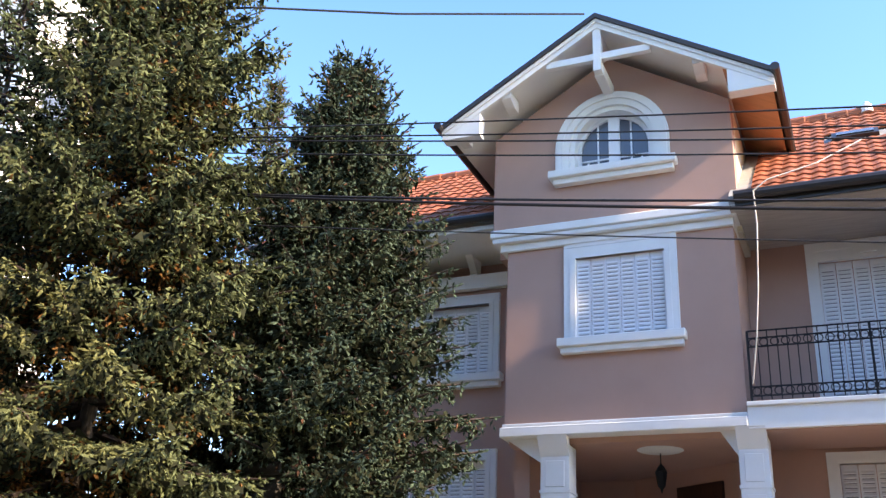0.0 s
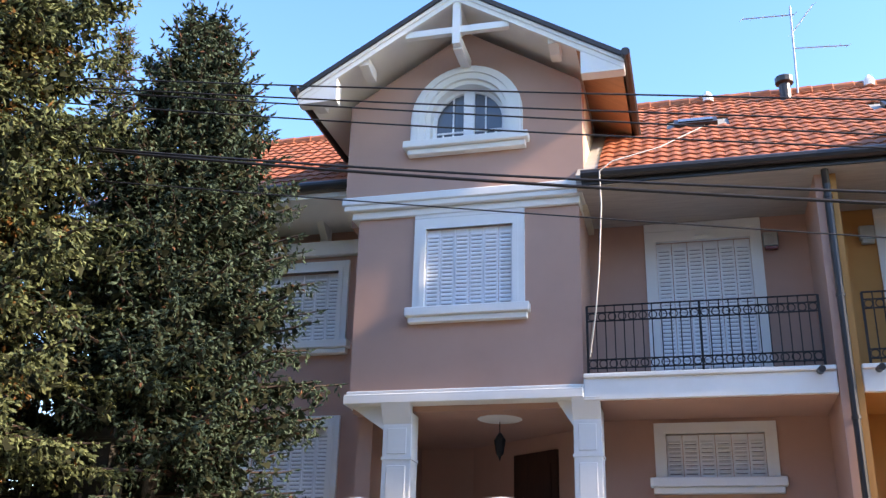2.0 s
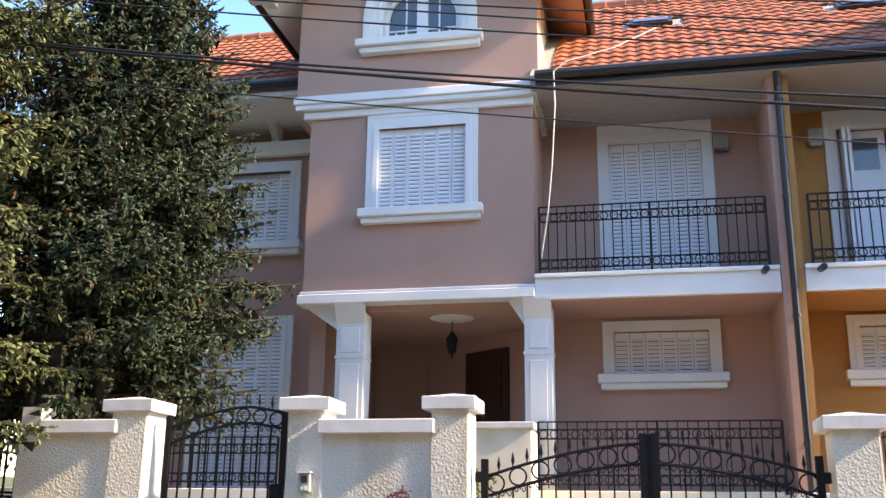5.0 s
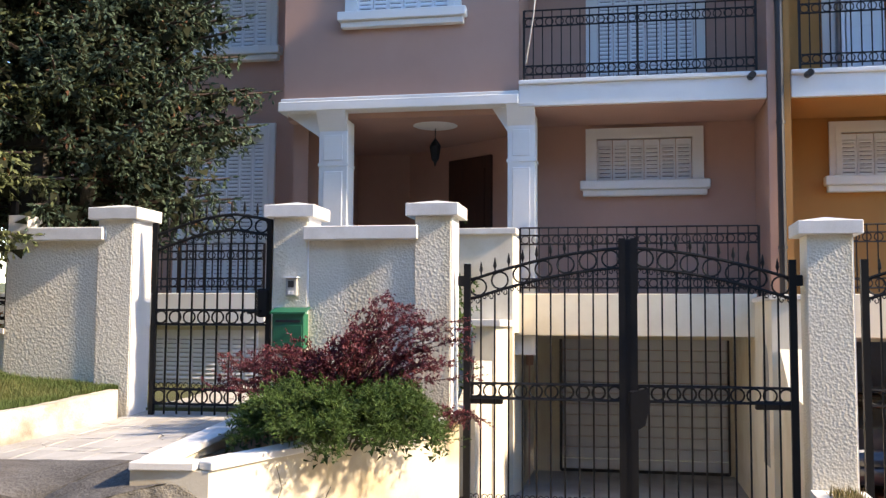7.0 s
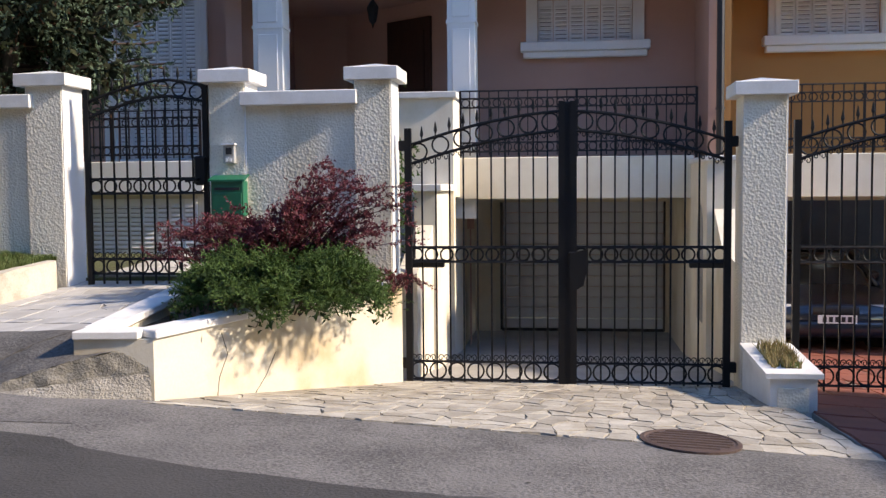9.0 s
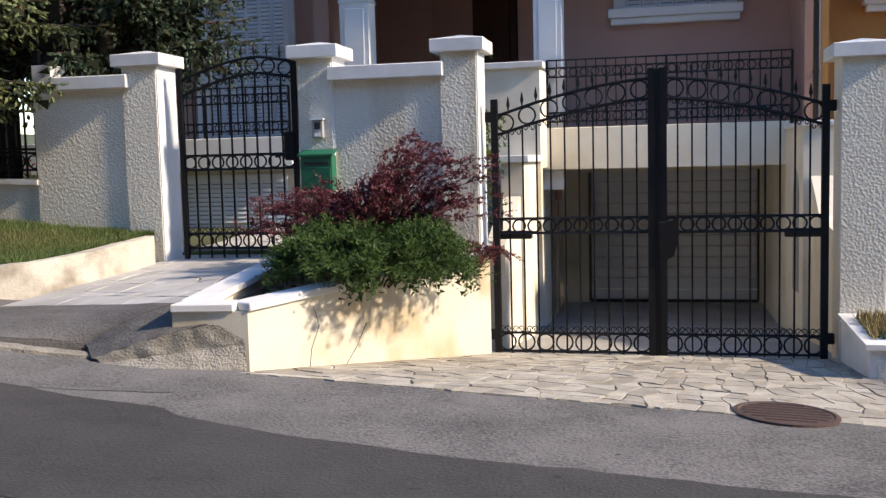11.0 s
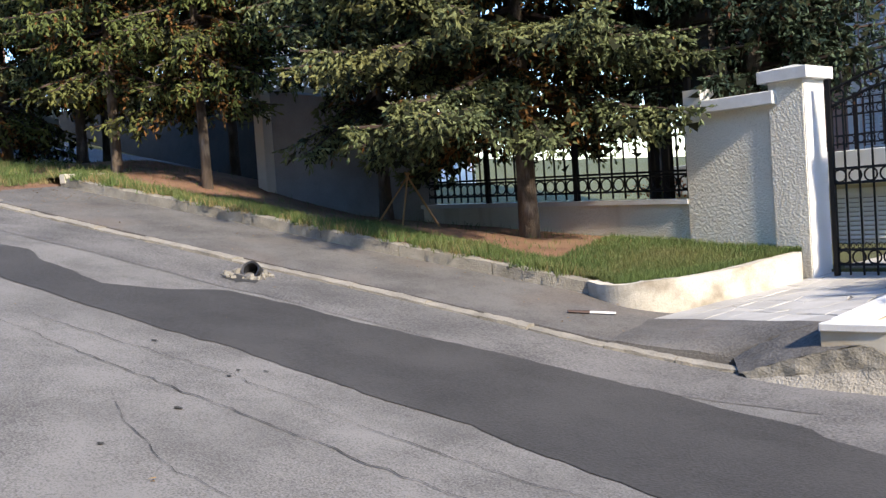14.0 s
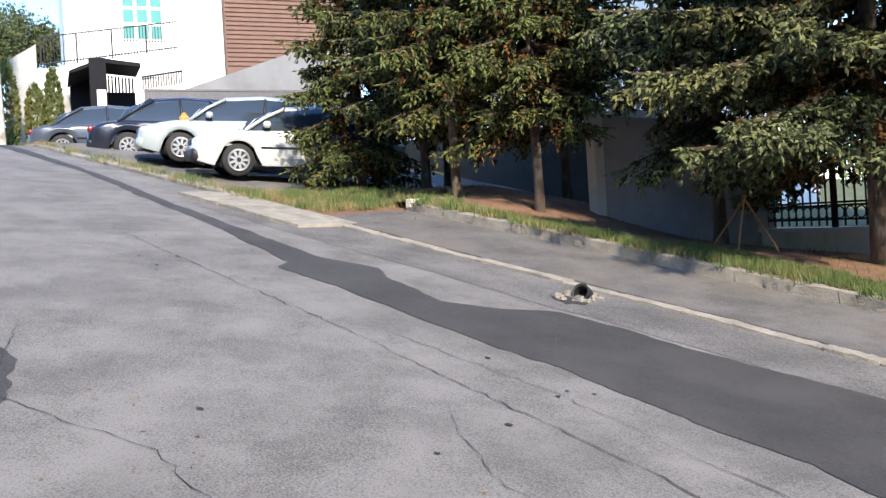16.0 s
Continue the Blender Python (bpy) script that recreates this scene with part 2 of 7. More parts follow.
def structure(name, bm, mat, label="", category=""):
    ob = part(name, bm, mat)
    return tagged(ob, label, category, "", "structure")


def box(bm, x0, x1, y0, y1, z0, z1, bevel=0.0):
    r = bmesh.ops.create_cube(bm, size=1)
    bmesh.ops.transform(bm, matrix=Matrix.Translation(((x0 + x1) / 2, (y0 + y1) / 2, (z0 + z1) / 2)) @ Matrix.Diagonal((abs(x1 - x0), abs(y1 - y0), abs(z1 - z0), 1)), verts=r["verts"])
    if bevel:
        es = {e for v in r["verts"] for e in v.link_edges}
        bmesh.ops.bevel(bm, geom=list(es), offset=bevel, segments=1, affect="EDGES")
    return bm


def a_box(*a, bevel=0.0):
    return box(bmesh.new(), *a, bevel=bevel)


def prism(points, depth, bm=None):
    """An outline in 3D, thickened by the vector depth."""
    bm = bm or bmesh.new()
    a = [bm.verts.new(p) for p in points]
    b = [bm.verts.new(Vector(p) + Vector(depth)) for p in points]
    n = len(a)
    bm.faces.new(a)
    bm.faces.new(b[::-1])
    for i in range(n):
        bm.faces.new((a[i], b[i], b[(i + 1) % n], a[(i + 1) % n]))
    return bm


def tube(points, radius, bm=None, sides=6, closed=False):
    bm = bm or bmesh.new()
    pts = [Vector(p) for p in points]
    radii = radius if isinstance(radius, (list, tuple)) else [radius] * len(pts)
    rings = []
    n = len(pts)
    for i, p in enumerate(pts):
        if closed:
            d = pts[(i + 1) % n] - pts[i - 1]
        else:
            d = pts[min(i + 1, n - 1)] - pts[max(i - 1, 0)]
        d.normalize()
        u = d.cross(Vector((0.13, 0.91, 0.37))).normalized()
        v = d.cross(u)
        rings.append([bm.verts.new(p + (u * math.cos(k * math.tau / sides) + v * math.sin(k * math.tau / sides)) * radii[i]) for k in range(sides)])
    for i in range(n if closed else n - 1):
        a, b = rings[i], rings[(i + 1) % n]
        for k in range(sides):
            bm.faces.new((a[k], a[(k + 1) % sides], b[(k + 1) % sides], b[k]))
    if not closed:
        bm.faces.new(rings[0][::-1])
        bm.faces.new(rings[-1])
    return bm


def lathe(profile, bm=None, sides=16, at=(0, 0, 0)):
    bm = bm or bmesh.new()
    rings = []
    for r, z in profile:
        rings.append([bm.verts.new((at[0] + r * math.cos(k * math.tau / sides), at[1] + r * math.sin(k * math.tau / sides), at[2] + z)) for k in range(sides)])
    for a, b in zip(rings, rings[1:]):
        for k in range(sides):
            bm.faces.new((a[k], a[(k + 1) % sides], b[(k + 1) % sides], b[k]))
    bm.faces.new(rings[0][::-1])
    bm.faces.new(rings[-1])
    return bm


def sheet(f, nu, nv, thick=0.0, bm=None):
    """A surface f(u, v), u and v from 0 to 1, with a skirt down to the given thickness."""
    bm = bm or bmesh.new()
    g = [[bm.verts.new(f(i / nu, j / nv)) for j in range(nv + 1)] for i in range(nu + 1)]
    for i in range(nu):
        for j in range(nv):
            bm.faces.new((g[i][j], g[i + 1][j], g[i + 1][j + 1], g[i][j + 1]))
    if thick:
        rim = [g[i][0] for i in range(nu + 1)] + [g[nu][j] for j in range(1, nv + 1)] + [g[i][nv] for i in range(nu - 1, -1, -1)] + [g[0][j] for j in range(nv - 1, 0, -1)]
        low = [bm.verts.new(v.co - Vector((0, 0, thick))) for v in rim]
        for k in range(len(rim)):
            bm.faces.new((rim[k], low[k], low[(k + 1) % len(rim)], rim[(k + 1) % len(rim)]))
    return bm


def wall_with_holes(x0, x1, z0, z1, y0, y1, holes, bm=None):
    """A wall along x with rectangular openings (xa, xb, za, zb) that go through it."""
    bm = bm or bmesh.new()
    xs = sorted({x0, x1, *[h[0] for h in holes], *[h[1] for h in holes]})
    for a, b in zip(xs, xs[1:]):
        mid = (a + b) / 2
        cuts = sorted((h[2], h[3]) for h in holes if h[0] < mid < h[1])
        z = z0
        for lo, hi in cuts:
            if lo > z:
                box(bm, a, b, y0, y1, z, lo)
            z = hi
        if z < z1:
            box(bm, a, b, y0, y1, z, z1)
    return bm


# ---- the street's shape ----
KX, KY = -4.16, 6.40
DX, DY = -0.9497, -0.3134


def street(x, y):
    return (x - KX) * DX + (y - KY) * DY, (x - KX) * DY - (y - KY) * DX


def at_street(s, w):
    return KX + s * DX + w * DY, KY + s * DY - w * DX


def rise(s):
    soft = math.log1p(math.exp(min(s / 0.35, 60))) * 0.35
    flat = math.log1p(math.exp(min((s - 36) / 2.0, 60))) * 2.0
    return 0.19 + 0.06 * s + 0.15 * soft - 0.13 * flat


def road_z(x, y):
    s, w = street(x, y)
    return rise(s) - 0.012 * w + 0.012 * noise.noise((x * 0.5, y * 0.5, 0))


def street_point(s, w, up=0.0):
    x, y = at_street(s, w)
    return Vector((x, y, road_z(x, y) + up))


SOFFIT = material("grey-beige soffit boards", (0.46, 0.42, 0.38), 0.8, None, 2, 60, 0.1, 0.003, stretch=(1, 8, 1))
SOFFIT_BOUNCE = material("ochre soffit boards with roof bounce", (0.50, 0.26, 0.14), 0.8, None, 2, 60, 0.1, 0.003, stretch=(1, 8, 1))
GREENGLASS = glass("green tinted glass", (0.06, 0.22, 0.17))
SHADOWED_STONE = material("stone with shade in its colour", (0.065, 0.058, 0.048), 0.95, (0.03, 0.028, 0.024), 2.5, 40, 0.6, 0.01)


# ---- ground, road and pavement ----
def ground_z(x, y):
    z = road_z(x, y) - 0.14
    lot = min(max((y - 6.0) / 1.0, 0), 1) * min(max((x + 3.4) / 0.8, 0), 1)
    if lot:
        z = min(z, z * (1 - lot) + (min(z, -0.3) - 1.1) * lot)
    return z


def spread(u, near, far):
    t = 2 * u - 1
    return near * t + (far - near) * t ** 5


tagged(part("ground", sheet(lambda u, v: (spread(u, 34, 1500), spread(v, 34, 1500), ground_z(max(min(spread(u, 34, 1500), 40), -40), max(min(spread(v, 34, 1500), 40), -40))), 150, 150), EARTH),
       "grassy earth under the street and gardens", "ground", "", "structure")
ROAD_S = (-30.0, 46.0)


def lane(w0, w1, up0, up1, s0=ROAD_S[0], s1=ROAD_S[1], ns=150, nw=12, wob=0.0, seed=0.0, bend=0.0, cut=False):
    def f(u, v):
        s = s0 + (s1 - s0) * u
        far_edge = min(w1, 0.33 * s + 0.02) if cut and s < -1.2 else w1
        w = w0 + (far_edge - w0) * v
        if wob:
            w += 0.5 * (s + 0.2 - math.sqrt((s + 0.2) ** 2 + 0.15)) / 2 * bend
            w += wob * (noise.noise((s * 1.3, seed, 0)) * 0.6 + noise.noise((s * 5.0, seed, 3)) * 0.25)
        return street_point(s, w, up0 + (up1 - up0) * v)
    return sheet(f, ns, nw)


structure("road", lane(-13.5, 0.02, 0, 0, nw=24, ns=400, cut=True), ASPHALT_OLD, "worn pale grey asphalt road on a slope", "road")
structure("asphalt_strip", lane(-1.02, 0.02, 0.004, 0.004, -1.2, 11.0, 90, 3, 0.10, 2.0), ASPHALT, "smooth grey asphalt strip beside the kerb", "road")
PATCH_NEAR = [(-9, -6.6), (-4, -4.5), (-0.92, -3.28), (0.0, -2.92), (0.7, -2.70), (2.6, -2.52), (4.2, -2.50), (5.4, -2.40), (6.35, -2.45), (6.6, -2.18), (9.0, -1.72), (10.5, -1.56), (15.3, -0.95), (18.1, -0.86), (38, -0.8)]
PATCH_FAR = [(-9, -4.9), (-6, -3.75), (-3.1, -2.65), (-2.45, -2.43), (-1.6, -2.02), (-0.95, -1.61), (-0.83, -1.42), (-0.4, -1.24), (0.16, -1.0), (1.2, -0.95), (2.3, -1.09), (3.95, -1.12), (4.15, -1.52), (4.6, -1.88), (5.64, -1.63), (6.02, -1.48), (6.8, -1.68), (7.9, -1.57), (11, -1.28), (14.8, -0.79), (19.2, -0.5), (38, -0.35)]


def patch_point(u, v):
    s = -9 + 47 * (0.45 * u + 0.55 * u * u)
    a, b = (np.interp(s, [p[0] for p in e], [p[1] for p in e]) for e in (PATCH_NEAR, PATCH_FAR))
    ragged = 0.035 * noise.noise((s * 6.0, 5.0 + 9 * round(v), 0)) + 0.05 * noise.noise((s * 1.7, 2.0 + 7 * round(v), 0))
    return street_point(s, a + (b - a) * v + ragged, 0.006)


structure("asphalt_patch", sheet(patch_point, 420, 4), PATCH, "dark fresh asphalt trench patch along the road", "road")
structure("asphalt_patch_side", sheet(lambda u, v: street_point(2.9 + 1.5 * u, -6.9 + (0.82 + 0.50 * min(u * 1.25, 1) + 0.06 * noise.noise((u * 9, 3, 0))) * v, 0.005), 30, 4), PATCH, "old dark asphalt patch", "road")
structure("asphalt_apron", sheet(lambda u, v: (lambda x, y: (x, y, road_z(x, y) + 0.0045))(-3.05 + 9 * u, (6.42 - 0.02 * u) - (2.0 + 1.6 * u) * v + 0.05 * noise.noise((u * 30, v * 3, 1))), 60, 8),
          ASPHALT, "smooth grey asphalt before the drive", "road")


def crack(name, pts, width=0.012, seed=1):
    """A thin dark crack in the asphalt along points (s, w)."""
    rnd = random.Random(seed)
    bm = bmesh.new()
    line = []
    for (s0, w0), (s1, w1) in zip(pts, pts[1:]):
        n = max(2, int(math.hypot(s1 - s0, w1 - w0) / 0.09))
        line += [(s0 + (s1 - s0) * i / n + rnd.uniform(-.02, .02), w0 + (w1 - w0) * i / n + rnd.uniform(-.022, .022)) for i in range(n)]
    prev = None
    for i, (s, w) in enumerate(line):
        h = width * rnd.uniform(0.05, 0.36)
        a, b = bm.verts.new(street_point(s, w - h, 0.009)), bm.verts.new(street_point(s, w + h, 0.009))
        if prev:
            bm.faces.new((prev[0], a, b, prev[1]))
        prev = (a, b)
    return structure(name, bm, CRACK, "thin dark crack in the asphalt", "crack")


CRACK = material("dark crack", (0.03, 0.029, 0.027), 0.95, None, 4, 60, 0)
crack("crack_1", [(9, -3.0), (4.0, -3.27), (2.6, -3.42), (1.2, -3.55), (-0.5, -3.75), (-3, -4.1)], 0.016, 1)
crack("crack_2", [(4.0, -3.0), (2.2, -3.0), (0.8, -3.2), (-0.2, -3.3), (-1.6, -3.2)], 0.012, 2)
crack("crack_3", [(6.0, -6.8), (6.05, -5.0), (6.17, -3.6), (6.2, -2.9)], 0.018, 3)
crack("crack_4", [(2.5, -6.2), (3.4, -6.5), (4.8, -6.7), (6, -7.4)], 0.02, 4)
crack("crack_5", [(1.0, -5.6), (2.4, -5.5), (3.6, -5.9), (5.0, -5.3)], 0.012, 5)
crack("crack_6", [(-0.1, -0.1), (-0.12, -0.5), (-0.2, -1.0)], 0.014, 6)
crack("crack_7", [(-1.8, -1.0), (-2.6, -1.15), (-3.4, -1.9), (-4.4, -2.0)], 0.008, 7)
crack("crack_8", [(2.2, -3.9), (1.4, -4.3), (0.2, -4.5), (-1, -4.2)], 0.01, 8)


def spot(name, s, w, r, mat, up, label, seed):
    rnd = random.Random(seed)
    bm = bmesh.new()
    bm.faces.new([bm.verts.new(street_point(s + r * rnd.uniform(0.45, 1.1) * math.cos(k * 0.45), w + r * rnd.uniform(0.35, 0.8) * math.sin(k * 0.45), up)) for k in range(14)])
    return structure(name, bm, mat, label, "stain")


for i in range(34):
    rnd = random.Random(100 + i)
    s, w = rnd.uniform(-4, 8), rnd.choice([rnd.uniform(-2.5, -1.2), rnd.uniform(-7, -2.7), rnd.uniform(-3.6, -2.7)])
    spot("oil_stain", s, w, rnd.uniform(0.010, 0.032), CRACK, 0.0085, "small dark oil stain on asphalt", i)

# kerb of single pale stones along the road
kerb = thing("kerb", "row of worn pale concrete kerb stones", "kerb", street_point(0, 0), kind="structure")
rnd = random.Random(3)
s = -0.12
while s < 8.7:
    n = rnd.uniform(0.45, 0.8)
    a, b = s, s + n - 0.012
    h = 0.035 + rnd.uniform(-0.01, 0.015)
    def f(u, v, a=a, b=b, h=h):
        edge = 0.02 * noise.noise(((a + (b - a) * u) * 7, v * 3, 2))
        return street_point(a + (b - a) * u, -0.02 + edge + 0.17 * v, h * (0.75 + 0.25 * math.sin(math.pi * v)) + 0.012 * noise.noise((u * 9 + a, v * 5, 1)))
    part("kerb_stone", sheet(f, 7, 3, 0.14), KERB, kerb)
    s += n
# pavement
PAVE_W = 1.62


def pave_up(s, w):
    lift = 0.27 * max(0.0, 1 - max(s + 0.75, 0) / 1.7) ** 1.5
    return 0.03 + 0.09 * min(w / PAVE_W, 1.2) + lift * min(1, 0.35 + w)


def pave_point(s, w, up=0.0):
    return street_point(s, w, pave_up(s, w) + up)


structure("pavement", sheet(lambda u, v: pave_point(-0.02 + 9.45 * u, 0.145 + (PAVE_W - 0.145) * v), 110, 10, 0.12), PAVE, "narrow worn asphalt pavement with earth stains", "pavement")
A1 = Vector((-3.56, 6.56, 0.578))
PC = Vector((-5.50, 7.22, 0.475))


def blend(p, q, r, t, u, v):
    return (Vector(p) * (1 - u) + Vector(q) * u) * (1 - v) + (Vector(t) * (1 - u) + Vector(r) * u) * v


# ramp of the pavement up to the garden path, broken off at its end
ramp_bm = sheet(lambda u, v: blend(pave_point(0.0, 0.15), pave_point(1.0, 0.15), PC, A1 + Vector((-0.05, 0.25, 0.0)), u, v) + Vector((0, 0, 0.03 * math.sin(math.pi * v) * (1 - u) + 0.003 + 0.012 * noise.noise((u * 5, v * 5, 4)))), 16, 16, 0.3)
structure("pavement_ramp", ramp_bm, PAVE, "cracked asphalt ramp at the garden path", "pavement")
def rough(p, k):
    return p + Vector((noise.noise(p * 9), noise.noise(p * 9 + Vector((5, 1, 2))), noise.noise(p * 11 + Vector((1, 7, 3))))) * k


B0, B1, B2, B3 = street_point(-0.10, -0.10, 0.02), street_point(-0.16, -0.14, 0.0), Vector((-2.95, 6.60, 0.31)), Vector((-3.02, 6.65, 0.49))
structure("pavement_edge", sheet(lambda u, v: rough(blend(B0, B1, B2, B3, v, u) + Vector((0, 0, 0.03 * math.sin(math.pi * u) * (1 - v))), 0.022 if 0 < v < 1 else 0.012), 40, 12), RUBBLE, "broken crumbling concrete end of the pavement", "kerb")
structure("pavement_footing", sheet(lambda u, v: rough(blend(B1, street_point(-0.50, -0.30, -0.01), Vector((-2.90, 6.52, 0.07)), B2, v, u), 0.012), 20, 6), KERB,
          "low concrete footing under the broken pavement", "kerb")
fill = sheet(lambda u, v: blend(pave_point(0.0, 0.15, -0.005), B0, B3 + Vector((0, 0, 0.004)), A1 + Vector((-0.05, 0.25, -0.004)), v, u) + Vector((0, 0, 0.03 * math.sin(math.pi * u) + 0.012 * noise.noise((u * 6, v * 4, 2)))), 20, 10, 0.0)
structure("pavement_corner", fill, PAVE, "cracked asphalt corner of the pavement", "pavement")


# ---- verge with grass and its kerb ----
WALL_Y = 9.28


def wall_foot(x):
    return 0.90 + 0.0875 * (-4.93 - x)


def verge_point(s, v, up=0.0):
    """v from 0 at the kerb to 1 at the garden wall."""
    a = pave_point(s, PAVE_W + 0.10, 0.13)
    k2 = min(max((s - 11.0) / 2.4, 0), 1)
    if s > 9.4:
        k1 = min((s - 9.4) / 2.6, 1)
        a = street_point(s, PAVE_W + 0.10, pave_up(9.4, 1.72) * (1 - k1) + 0.13 * max(0, 1 - (s - 9.4) / 0.7) + 0.02 - 0.14 * k2)
    w_end = (WALL_Y - KY - s * DY) / -DX
    x = KX + s * DX + w_end * DY
    b = Vector((x, WALL_Y, wall_foot(x)))
    if s > 6.5:
        k = min((s - 6.5) / 2.0, 1)
        c = pave_point(s, 4.6, 0.22 - 0.45 * k2)
        b = b * (1 - k) + c * k
    p = a * (1 - v) + b * v
    return p + Vector((0, 0, up + 0.03 * math.sin(math.pi * v) + 0.015 * noise.noise((p.x * 2, p.y * 2, 0))))


def verge_s(u, v):
    a = 1.75 - 1.78 * v ** 0.75
    return a + (13.6 - a) * u


structure("verge", sheet(lambda u, v: verge_point(verge_s(u, v), v), 90, 24), SOIL, "planted verge of soil and needles", "verge")
verge_kerb = thing("verge_kerb", "raised rough kerb of old pale concrete", "kerb", PC, kind="structure")
s = 1.75
while s < 9.3:
    n = rnd.uniform(0.7, 1.2)
    def f(u, v, a=s, b=min(s + n - 0.01, 9.4)):
        return pave_point(a + (b - a) * u, PAVE_W - 0.01 + 0.13 * v, 0.135 + 0.018 * noise.noise(((a + u * (b - a)) * 4, v * 4, 2)) - 0.01 * (1 - v))
    part("kerb_stone", sheet(f, 8, 2, 0.24), KERB, verge_kerb)
    s += n
# whitewashed edging beside the path, round the corner
EC = Vector((-5.50, 7.27, 0.47))
path_end = Vector((-5.02, 9.12, 0.655))


def edge_line(u):
    a, b, c, d = pave_point(1.75, PAVE_W - 0.02), EC + Vector((-0.28, -0.12, -0.02)), EC + Vector((0.22, 0.15, 0.02)), path_end
    k = 1 - u
    return a * k ** 3 + b * 3 * k * k * u + c * 3 * k * u * u + d * u ** 3


def edging(u, v):
    p, t = edge_line(u), edge_line(min(u + 0.02, 1.0)) - edge_line(max(u - 0.02, 0.0))
    side = Vector((-t.y, t.x, 0)).normalized()
    h = 0.14 + 0.15 * min(u * 2.2, 1) - 0.015 * u
    return p + side * (0.13 * v) + Vector((0, 0, h + 0.015 * noise.noise((u * 14, v * 3, 8))))


def corner_point(u, v):
    return (edging(u, 1.0) - Vector((0, 0, 0.025))).lerp(verge_point(verge_s(0, u), u), v) + Vector((0, 0, 0.02 * math.sin(math.pi * v)))


structure("verge_corner", sheet(corner_point, 30, 8), SOIL, "grassy corner of the verge at the path", "verge")
structure("path_edging", sheet(edging, 30, 3, 0.4), WHITEKERB, "low whitewashed concrete edging with stains", "kerb")


def head_point(s, w, up=0.0):
    k = min(max((s - 9.4) / 2.6, 0), 1)
    return street_point(s, w, pave_up(9.4, w) * (1 - k) + 0.0 * k + up + 0.012 * noise.noise((s * 3, w * 3, 5)))


structure("verge_head", sheet(lambda u, v: head_point(9.36 + 3.2 * u, 0.12 + 1.75 * v, -0.006), 24, 12, 0.2), SOIL, "bare soil with grass between pavement and parking bays", "verge")
# bricks that end the verge
bricks = thing("brick_border", "short row of loose orange bricks edging the soil", "bricks", pave_point(9.3, 1.7))
for k in range(9):
    m = Matrix.Translation(pave_point(9.35 + 0.03 * k, 1.72 + 0.26 * k, 0.10)) @ pose(0, 0, 0, 0, 0, 102 + rnd.uniform(-5, 5))
    bm = a_box(-0.12, 0.12, -0.06, 0.06, -0.06, 0.07, bevel=0.008)
    ob = part("brick", bm, WHITEKERB if k < 1 else RAGSTONE)
    ob.matrix_basis = m
    under(ob, bricks)
# stick with a red end on the pavement
stick = thing("stick", "short white stick with a dark red end on the pavement", "stick", pave_point(1.5, 1.15))
pa, pb = pave_point(1.60, 0.72, 0.02), pave_point(1.26, 1.02, 0.02)
part("shaft", tube([pa.lerp(pb, 0.45), pb], 0.012), CAP, stick)
part("grip", tube([pa, pa.lerp(pb, 0.45)], [0.012, 0.015]), WOOD, stick)
# drain mouth in the kerb
drain = thing("drain_mouth", "broken black drain opening in the kerb with debris", "drain", street_point(4.15, -0.1))
part("pipe", lathe([(0.010, -0.26), (0.080, -0.26), (0.082, 0.0), (0.105, 0.006), (0.108, -0.05), (0.112, -0.27)], sides=20), DARKPLASTIC, None)
hole = bpy.data.objects["pipe"]
hole.matrix_basis = Matrix.Translation(street_point(4.30, -0.40, 0.055)) @ pose(0, 0, 0, 62, 0, 40) @ Matrix.Scale(0.85, 4)
under(hole, drain)
spot("drain_stain", 4.22, -0.66, 0.26, CRACK, 0.0082, "dark wet silt below the drain mouth", 5)
rubble_me = []
for k in range(5):
    bm = bmesh.new()
    bmesh.ops.create_icosphere(bm, subdivisions=1, radius=0.03)
    for v in bm.verts:
        v.co += Vector((rnd.uniform(-.012, .012), rnd.uniform(-.012, .012), rnd.uniform(-.012, .012)))
    rubble_me.append(mesh_of("rubble", bm, KERB if k % 2 else RUBBLE))
for k in range(30):
    a = rnd.uniform(0, math.tau)
    p = street_point(4.30 + 0.20 * math.cos(a) * rnd.uniform(0.6, 1.2), -0.44 + 0.22 * math.sin(a) * rnd.uniform(0.6, 1.2), 0.012)
    shared("rubble", rubble_me[k % 5], Matrix.Translation(p) @ pose(0, 0, 0, rnd.uniform(0, 360), rnd.uniform(0, 360), 0) @ Matrix.Scale(rnd.uniform(0.5, 1.5), 4), drain)


